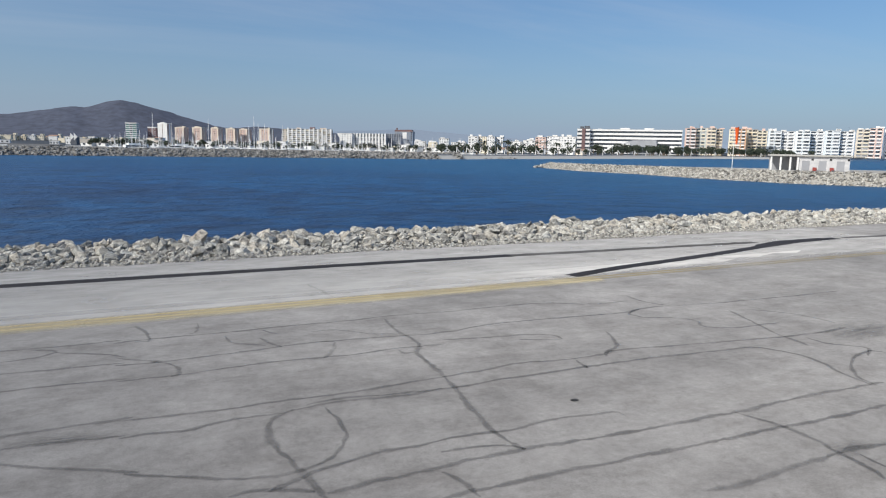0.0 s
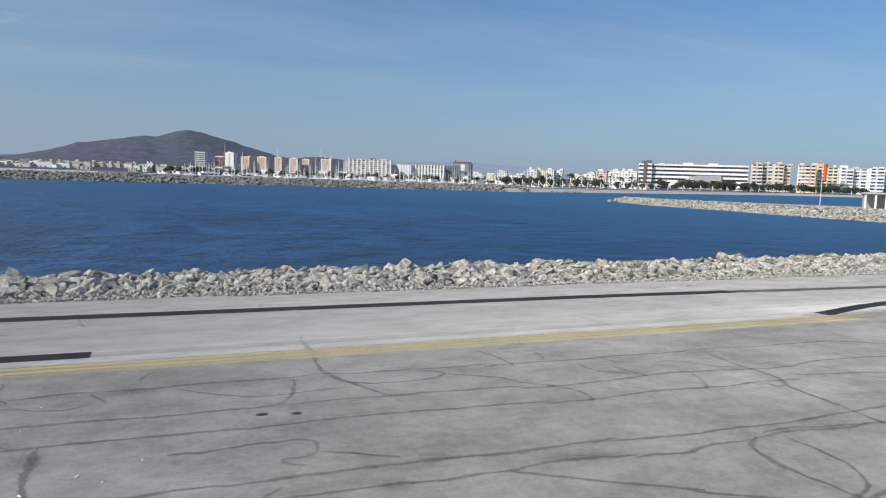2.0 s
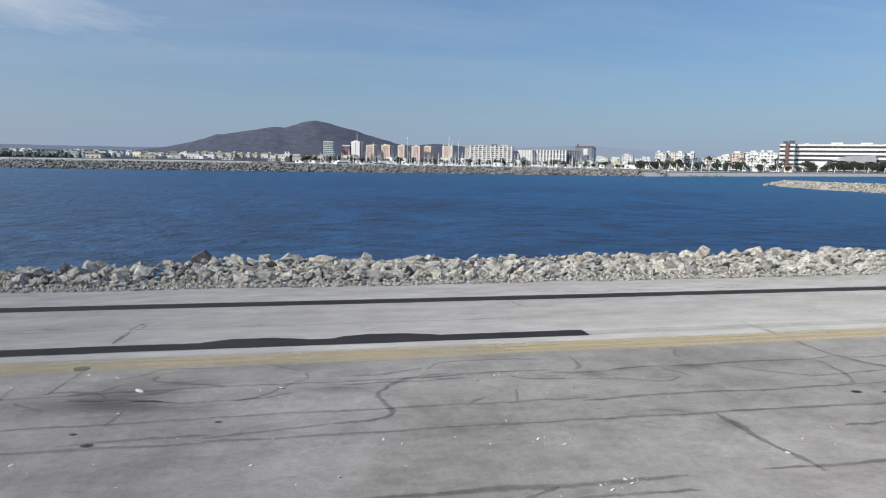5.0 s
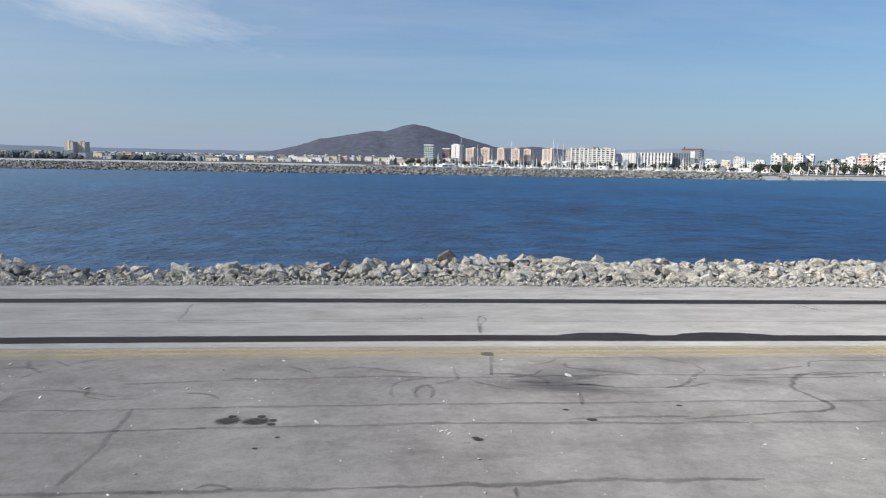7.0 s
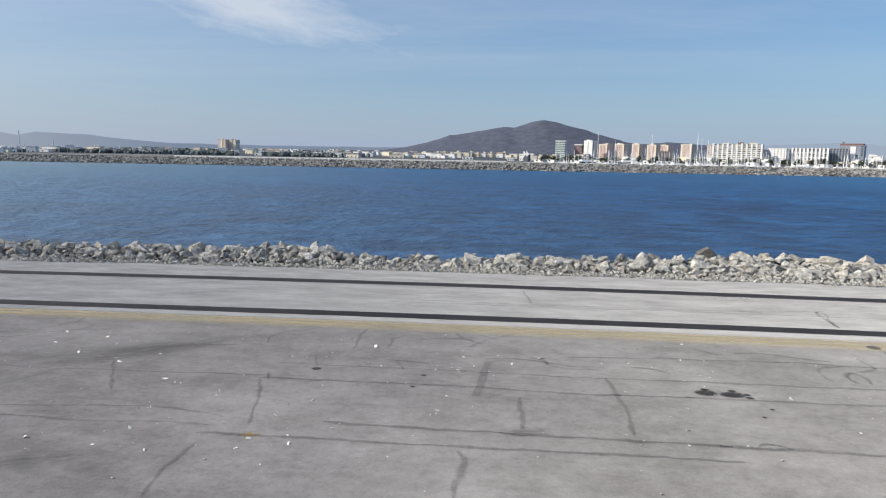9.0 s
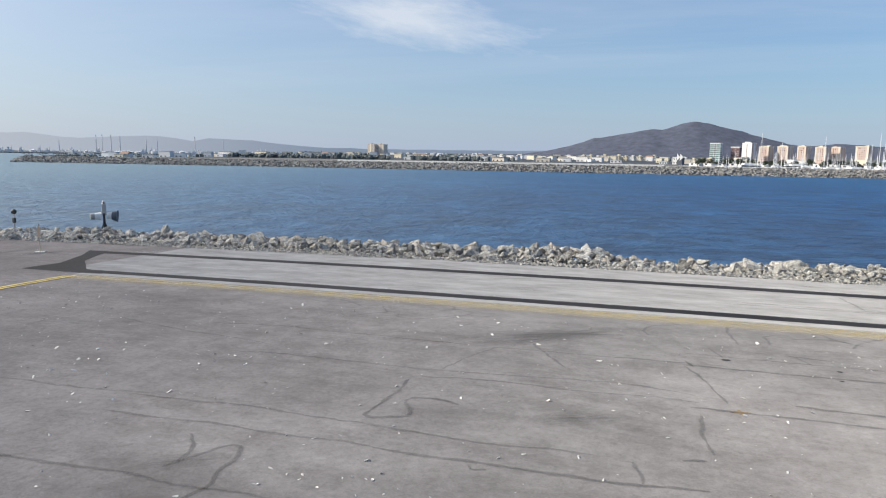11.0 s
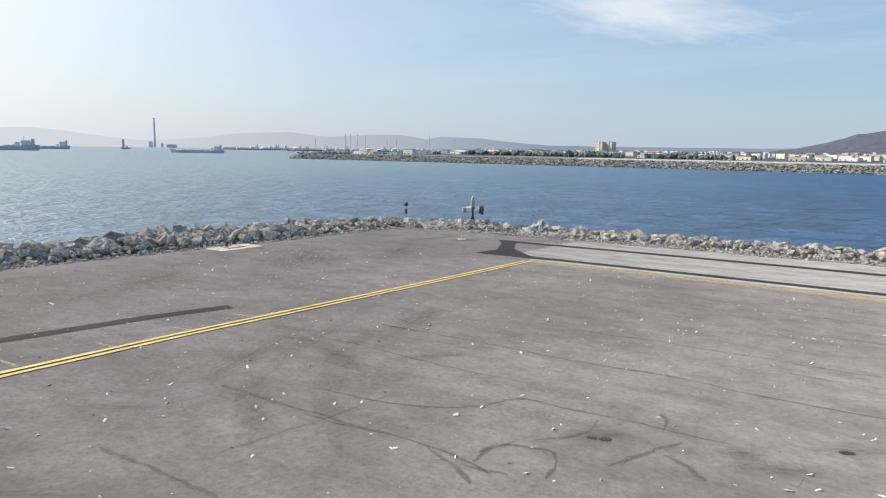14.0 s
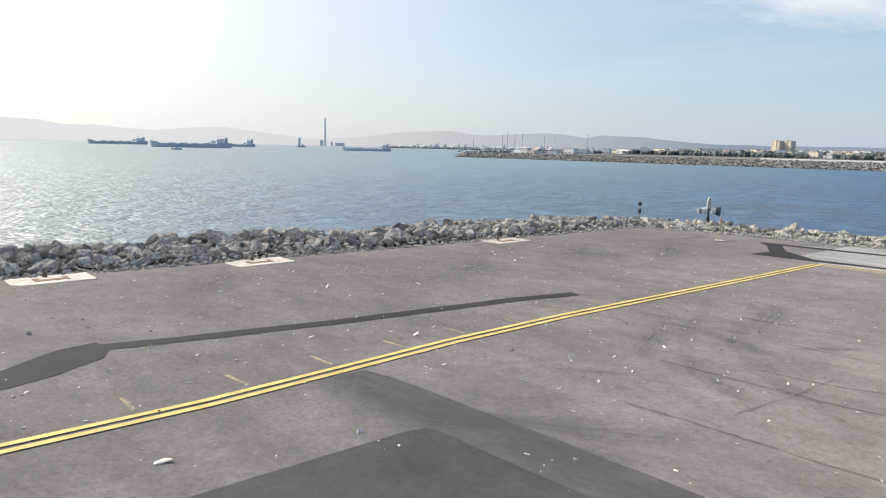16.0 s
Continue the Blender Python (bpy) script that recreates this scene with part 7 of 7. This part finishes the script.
def yacht(x, y, length, mast, turn, seed):
    b = thing("sailing_boat", x, y, SEA, "white sailing boat moored in the marina", "sailing boat", turn=turn, group="moored boats")
    part("hull", hull_bm(length, length * 0.3, length * 0.11), HULL, b)
    part("cabin", boxes((-length * 0.2, length * 0.15, -length * 0.08, length * 0.08, length * 0.1, length * 0.19)), HULL, b)
    part("mast", tube(bmesh.new(), (length * 0.05, 0, length * 0.1), (length * 0.05, 0, mast), 0.2 if mast > 18 else 0.13, 0.13 if mast > 18 else 0.08, 6), MAST, b)
    part("boom", tube(bmesh.new(), (length * 0.05, 0, length * 0.24), (-length * 0.35, 0, length * 0.22), 0.13, 0.1, 6), MAST, b)
    for sx in (-1, 1):
        part("shroud", tube(bmesh.new(), (length * 0.05, sx * length * 0.13, length * 0.1), (length * 0.05, 0, mast * 0.95), 0.03, 0.03, 4), MAST, b)
    return b


def cruiser(x, y, length, turn):
    b = thing("motor_yacht", x, y, SEA, "white motor yacht moored in the marina", "motor yacht", turn=turn, group="moored boats")
    part("hull", hull_bm(length, length * 0.24, length * 0.09), HULL, b)
    part("deckhouse", boxes((-length * 0.32, length * 0.16, -length * 0.09, length * 0.09, length * 0.085, length * 0.15)), HULL, b)
    part("window", boxes((-length * 0.3, length * 0.17, -length * 0.095, length * 0.095, length * 0.105, length * 0.135)), GLASS, b)
    part("flybridge", boxes((-length * 0.24, length * 0.04, -length * 0.08, length * 0.08, length * 0.15, length * 0.19)), HULL, b)
    return b


# marina basin: quays and pontoons
for x0, x1, y0, y1, z, label in ((-20, 330, 640, 700, 0.3, "concrete quay on the landward side of the marina"), (20, 300, 470, 486, -1.2, "long grey pontoon in the marina"), (20, 300, 540, 550, -1.2, "long grey pontoon in the marina"), (20, 310, 600, 610, -1.2, "long grey pontoon in the marina")):
    q = thing("marina_quay", 0, 0, 0, label, "quay", kind="structure")
    part("deck", boxes((x0, x1, y0, y1, SEA - 1, z)), CONCRETE, q)
for k in range(130):
    x, y = at(-1 + 31 * (k + 0.5) / 130, rng.uniform(668, 690))
    tree(x, y, 0.3, rng.uniform(4.0, 8.5), 700 + k, "dark tree on the marina quay") if k % 4 else house(x, y, rng.uniform(5, 10), rng.uniform(2.4, 3.4), "white", False, 0.3)
rng = random.Random(9)
for bearing, dist, rise in ((3.67, 638, 2.19), (7.69, 592, 1.89), (11.13, 597, 2.13), (11.5, 600, 1.65), (11.95, 605, 1.66), (13.37, 590, 1.57), (12.61, 600, 1.24), (10.72, 610, 1.37), (5, 620, 1.48),
         (15.2, 600, 0.83), (17.6, 600, 0.88), (20.2, 600, 0.62), (22.2, 600, 0.77), (9.1, 600, 0.63)):
    x, y = at(bearing, dist)
    mast = 4.85 + dist * math.tan(radians(rise)) - SEA
    yacht(x, y, mast * 0.62, mast, rng.uniform(-25, 25) + 80, 1)
for k in range(235):
    x, y = at(rng.uniform(0.5, 29), rng.uniform(500, 660))
    if rng.random() < 0.62:
        yacht(x, y, rng.uniform(9, 14), rng.uniform(10, 15), rng.choice((0, 90, 180)) + rng.uniform(-15, 15), k)
    else:
        cruiser(x, y, rng.uniform(9, 16), rng.choice((45, 220, 70)) + rng.uniform(-20, 20))
for bearing, length in ((2.6, 30), (3.1, 22), (4.4, 20), (5.4, 30), (6.0, 24), (7.0, 18), (8.3, 20), (9.6, 22), (11.2, 18), (13.9, 22), (14.9, 18), (18.3, 24), (19.8, 20)):
    x, y = at(bearing, 560 + 25 * math.sin(bearing * 7))
    cruiser(x, y, length, rng.choice((20, 195)) - bearing)

# ---------------------------------------------------------------- jetty with shed and windsock
def jetty_front(u):
    pts = ((166, 206), (160, 178), (163, 152), (161, 128), (163, 104), (190, 60))
    k = min(int(u * 5), 4)
    f = u * 5 - k
    return pts[k][0] + (pts[k + 1][0] - pts[k][0]) * f, pts[k][1] + (pts[k + 1][1] - pts[k][1]) * f


jetty = thing("jetty", 0, 0, 0, "low rock jetty reaching into the harbour", "jetty", kind="structure")
rng = random.Random(4)
places = []
for k in range(7500):
    u, d = rng.random(), rng.uniform(-0.8, 5.2)
    x, y = jetty_front(u)
    top = -0.45 + 1.2 * u
    z = SEA - 0.9 + (top - SEA + 1.0) * min(1.0, (d + 0.5) / 4.7)
    places.append((x + d, y + d * 0.35, z + 0.05, rng.uniform(0.45, 1.15), rng.random()))
for k in range(700):
    u, d = rng.uniform(0, 0.45), rng.uniform(0, 5.0)
    x, y = jetty_front(u)
    places.append((x + 13 + u * 30 - d, y + 5, min(SEA - 0.2 + d * 0.5, -0.4), rng.uniform(0.7, 1.4), rng.random()))
for k in range(160):
    a, d = rng.uniform(0, 6.28), rng.uniform(0, 6)
    places.append((171 + d * math.cos(a), 207 + d * math.sin(a), SEA + 0.2 + (6 - d) * 0.25, rng.uniform(0.7, 1.4), rng.random()))
heap("armour_rock", places, SAND_ROCK, jetty)
bm = bmesh.new()
prev = None
for k in range(31):
    u = k / 30
    x, y = jetty_front(u)
    w = 13 + u * 60
    z = -0.45 + 1.2 * u
    row = [bm.verts.new((x + dx, y + dx * 0.35, zz)) for dx, zz in ((-0.5, SEA - 1), (4.2, z), (w, z), (w + 5, SEA - 1))]
    if prev:
        for i in range(3):
            bm.faces.new((prev[i], row[i], row[i + 1], prev[i + 1]))
    prev = row
part("fill", bm, plain("sandy_gravel", (0.38, 0.362, 0.33), 0.95, 0, 0.15, 0.3), jetty)

shed = thing("shed", 187.7, 114.9, 0.62, "low white shed with an open porch and flat roof", "shed", turn=-46.0)
part("wall", boxes((-2.6, 9.3, 0, 5, 0, 3.6)), plain("weathered_whitewash", (0.60, 0.60, 0.61), 0.85, 0, 0.16, 0.8), shed)
part("roof", boxes((-9.6, 9.8, -0.7, 5.6, 3.75, 4.15), (-9.4, 9.6, -0.5, 5.4, 3.6, 3.75)), CONCRETE, shed, "flat pale roof slab with an overhang")
for px in (-9.2, -6.9, -4.6, -2.8):
    part("porch_post", box(bmesh.new(), px - 0.22, px + 0.22, -0.3, 0.14, 0, 3.6, 0.02), PLASTER["white"], shed)
part("porch_wall", boxes((-9.2, -2.6, 4.6, 5, 0, 3.6)), PLASTER["grey"], shed)
for px in (-0.9, 3.0, 7.2):
    part("door", box(bmesh.new(), px - 0.9, px + 0.9, -0.08, 0.1, 0.1, 2.6, 0.02), PLASTER["grey"], shed, "pale painted door")
for px in (1.2, 5.2):
    part("bin", box(bmesh.new(), px - 0.45, px + 0.45, -0.7, -0.1, 0, 0.9, 0.05), plain("red_bin", (0.30, 0.06, 0.05), 0.6, 0, 0.1, 2.0), shed, "dark red bin")
for px in (0.6, 4.9, 9.0):
    part("vent", boxes((px - 0.25, px + 0.25, -0.06, 0.1, 2.7, 3.2)), BLACK, shed)

sock = thing("windsock", 193.3, 144.4, 0.2, "limp orange windsock on a tall pole", "windsock")
part("pole", tube(bmesh.new(), (0, 0, 0), (0, 0, 12.6), 0.11, 0.07, 10), WHITE, sock)
part("ring", tube(bmesh.new(), (0, 0, 12.4), (0.9, -0.3, 12.35), 0.05, 0.05, 8), GALV, sock)
bm = bmesh.new()
prev = None
for k in range(9):
    u = k / 8
    c = Vector((0.65 + 0.5 * u - 0.35 * u * u, -0.25, 12.35 - 5.0 * u))
    r = 0.78 - 0.42 * u
    ring = [bm.verts.new(c + Vector((r * math.cos(a) * (1 - 0.2 * u), r * 0.6 * math.sin(a), 0.12 * math.sin(3 * a + k)))) for a in (2 * math.pi * j / 14 for j in range(14))]
    if prev:
        for j in range(14):
            bm.faces.new((prev[j], prev[(j + 1) % 14], ring[(j + 1) % 14], ring[j]))
    prev = ring
part("sock", bm, ORANGE, sock, "faded orange cloth tube")

# ---------------------------------------------------------------- ships and far shore industry
# hull grey lightened so that haze over the backlit ships is painted in
STEEL = plain("hazed_ship_grey", (0.58, 0.60, 0.63), 0.6, 0, 0.1, 0.1)


def ship(x, y, length, top, turn, label, bridge=0.16):
    s = thing("cargo_ship", x, y, SEA, label, "cargo ship", turn=turn, group="anchored ships")
    hh = length * 0.05
    bm = bmesh.new()
    rows = []
    for u, w, up in ((-0.5, 0.06, 1.7), (-0.44, 0.5, 1.5), (-0.36, 0.9, 1.0), (0.3, 1.0, 1.0), (0.32, 1.0, 1.35), (0.46, 0.85, 1.35), (0.5, 0.6, 1.35)):
        rows.append([bm.verts.new((u * length, -w * length * 0.075, hh * up)), bm.verts.new((u * length * (0.96 if u < 0 else 0.98), -w * length * 0.06, -1)),
                     bm.verts.new((u * length * (0.96 if u < 0 else 0.98), w * length * 0.06, -1)), bm.verts.new((u * length, w * length * 0.075, hh * up))])
    for a, b in zip(rows, rows[1:]):
        for i in range(3):
            bm.faces.new((a[i], b[i], b[i + 1], a[i + 1]))
        bm.faces.new((a[3], b[3], b[0], a[0]))
    bm.faces.new(rows[0][::-1])
    bm.faces.new(rows[-1])
    part("hull", bm, STEEL, s, "steel hull lightened for haze")
    t = top - SEA
    part("superstructure", boxes((length * 0.31, length * (0.31 + bridge * 0.6), -length * 0.06, length * 0.06, hh * 1.3, t * 0.95),
                                 (length * 0.30, length * (0.31 + bridge * 0.45), -length * 0.075, length * 0.075, t * 0.78, t * 0.88), (length * 0.24, length * 0.3, -length * 0.05, length * 0.05, hh * 1.2, hh * 1.9)), PLASTER["white"], s, "white bridge house")
    part("funnel", boxes((length * 0.41, length * 0.45, -length * 0.02, length * 0.02, hh * 1.3, t * 1.12)), STEEL, s)
    part("mast", tube(bmesh.new(), (length * 0.34, 0, t * 0.9), (length * 0.34, 0, t * 1.3), length * 0.006, length * 0.004, 6), STEEL, s)
    part("foremast", tube(bmesh.new(), (-length * 0.42, 0, hh), (-length * 0.42, 0, t * 0.7), length * 0.005, length * 0.003, 6), STEEL, s)
    for k in range(4):
        u = -0.28 + 0.14 * k
        part("deck_hatch", boxes((u * length, (u + 0.09) * length, -length * 0.04, length * 0.04, hh * 0.95, hh * 1.25)), STEEL, s)
    return s


def seen_from_end(bearing, dist):
    a = radians(bearing)
    return -24.6 + dist * math.sin(a), -17.6 + dist * math.cos(a)


for bearing, dist, length, top, label in ((-74.5, 1530, 109, 11.7, "grey tanker anchored in the bay"), (-69.3, 930, 97, 10.2, "dark tanker with a white bridge anchored in the bay"),
                                          (-66.3, 1345, 84, 11.2, "grey tanker partly behind another ship"), (-55.6, 900, 63, 6.8, "small dark coaster anchored in the bay")):
    x, y = seen_from_end(bearing, dist)
    ship(x, y, length, top, -bearing, label)
x, y = seen_from_end(-60.9, 1690)
tug = thing("work_boat", x, y, SEA, "dark work boat with a tall rig", "work boat", turn=60)
part("hull", hull_bm(21, 7, 3.5), STEEL, tug)
part("rig", boxes((-7, -2, -2, 2, 3, 22)), STEEL, tug)
part("wheelhouse", boxes((0, 5, -2, 2, 3, 8)), WHITE, tug)
x, y = seen_from_end(-70.4, 640)
launch = thing("launch", x, y, SEA, "small dark launch under way", "launch", turn=70)
part("hull", hull_bm(9, 3, 1.3), STEEL, launch)
part("cabin", boxes((-1.5, 1.5, -0.9, 0.9, 1.1, 2.4)), STEEL, launch)

# concrete lightened to stand in for haze over the far works
FAR_GREY = plain("hazed_concrete", (0.70, 0.71, 0.73), 0.9, 0, 0.1, 0.02)
for bearing, dist, r, top, label in ((-59.0, 4600, 7.0, 174, "very tall power station chimney"), (-44.4, 4300, 2.6, 97, "slim grey refinery chimney in haze"), (-44.0, 4300, 2.6, 97, "slim grey refinery chimney in haze"), (-43.4, 4300, 2.6, 97, "slim grey refinery chimney in haze"),
                                     (-42.8, 4300, 3.2, 91, "slim grey refinery chimney in haze"), (-37.5, 4300, 2.6, 98, "slim grey refinery chimney in haze"), (-41.0, 4300, 3.0, 73, "slim grey refinery chimney in haze")):
    x, y = seen_from_end(bearing, dist)
    c = thing("chimney", x, y, 0, label, "chimney")
    part("stack", tube(bmesh.new(), (0, 0, 0), (0, 0, top + 4), r, r * 0.75, 14), FAR_GREY, c)
    part("rim", tube(bmesh.new(), (0, 0, top + 1), (0, 0, top + 4.5), r * 0.9, r * 0.9, 14), FAR_GREY, c)
x, y = seen_from_end(-57.8, 4600)
plant = thing("power_station", x, y, 0, "hazy power station block beside its chimney", "power station", turn=58)
part("boiler_house", boxes((-30, 30, 0, 60, 0, 20)), FAR_GREY, plant)
part("annex", boxes((-130, -110, 0, 60, 0, 36), (-60, -48, 0, 40, 0, 26)), FAR_GREY, plant)
rng = random.Random(62)
for k in range(46):
    x, y = seen_from_end(rng.uniform(-52, -31), rng.uniform(3200, 3700))
    h = rng.uniform(7, 22)
    w = rng.uniform(6, 26)
    u = thing("process_unit", x, y, 1, "pale pipework tower of the far refinery", "refinery unit", turn=rng.uniform(0, 60), group="refinery units")
    part("frame", boxes((-w / 2, w / 2, -4, 4, 0, h * 0.55), (-w * 0.2, w * 0.1, -3, 3, h * 0.55, h)), FAR_GREY, u)
    part("column", tube(bmesh.new(), (w * 0.35, 0, 0), (w * 0.35, 0, h * 1.3), 2.2, 1.6, 10), PLASTER["white"], u)
for bearing, top in ((-46.8, 62), (-40.2, 68), (-35.4, 76)):
    x, y = seen_from_end(bearing, 4200)
    c = thing("chimney", x, y, 0, "slim pale refinery chimney in haze", "chimney")
    part("stack", tube(bmesh.new(), (0, 0, 0), (0, 0, top + 4), 2.2, 1.6, 12), FAR_GREY, c)
rng = random.Random(61)
for k in range(60):
    x, y = seen_from_end(rng.uniform(-53, -30), rng.uniform(3300, 4200))
    r = rng.uniform(6, 15)
    tank = thing("storage_tank", x, y, 1, "pale storage tank of the far refinery", "storage tank", group="refinery tanks")
    h = rng.uniform(6, 13)
    part("shell", tube(bmesh.new(), (0, 0, 0), (0, 0, h), r, r, 20), PLASTER["white"], tank)
    part("roof", tube(bmesh.new(), (0, 0, h), (0, 0, h + r * 0.18), r * 1.02, r * 0.1, 20), PLASTER["white"], tank)
bm = bmesh.new()
prev = None
for k in range(41):
    x, y = seen_from_end(-54 + 30 * k / 40, 3100)
    x2, y2 = seen_from_end(-54 + 30 * k / 40, 4700)
    row = [bm.verts.new((x, y, SEA - 1)), bm.verts.new((x, y, 1)), bm.verts.new((x2, y2, 9))]
    if prev:
        for i in range(2):
            bm.faces.new((prev[i], row[i], row[i + 1], prev[i + 1]))
    prev = row
tagged(part("far_shore", bm, LAND), "low far shore of the bay", "ground", "", "structure")
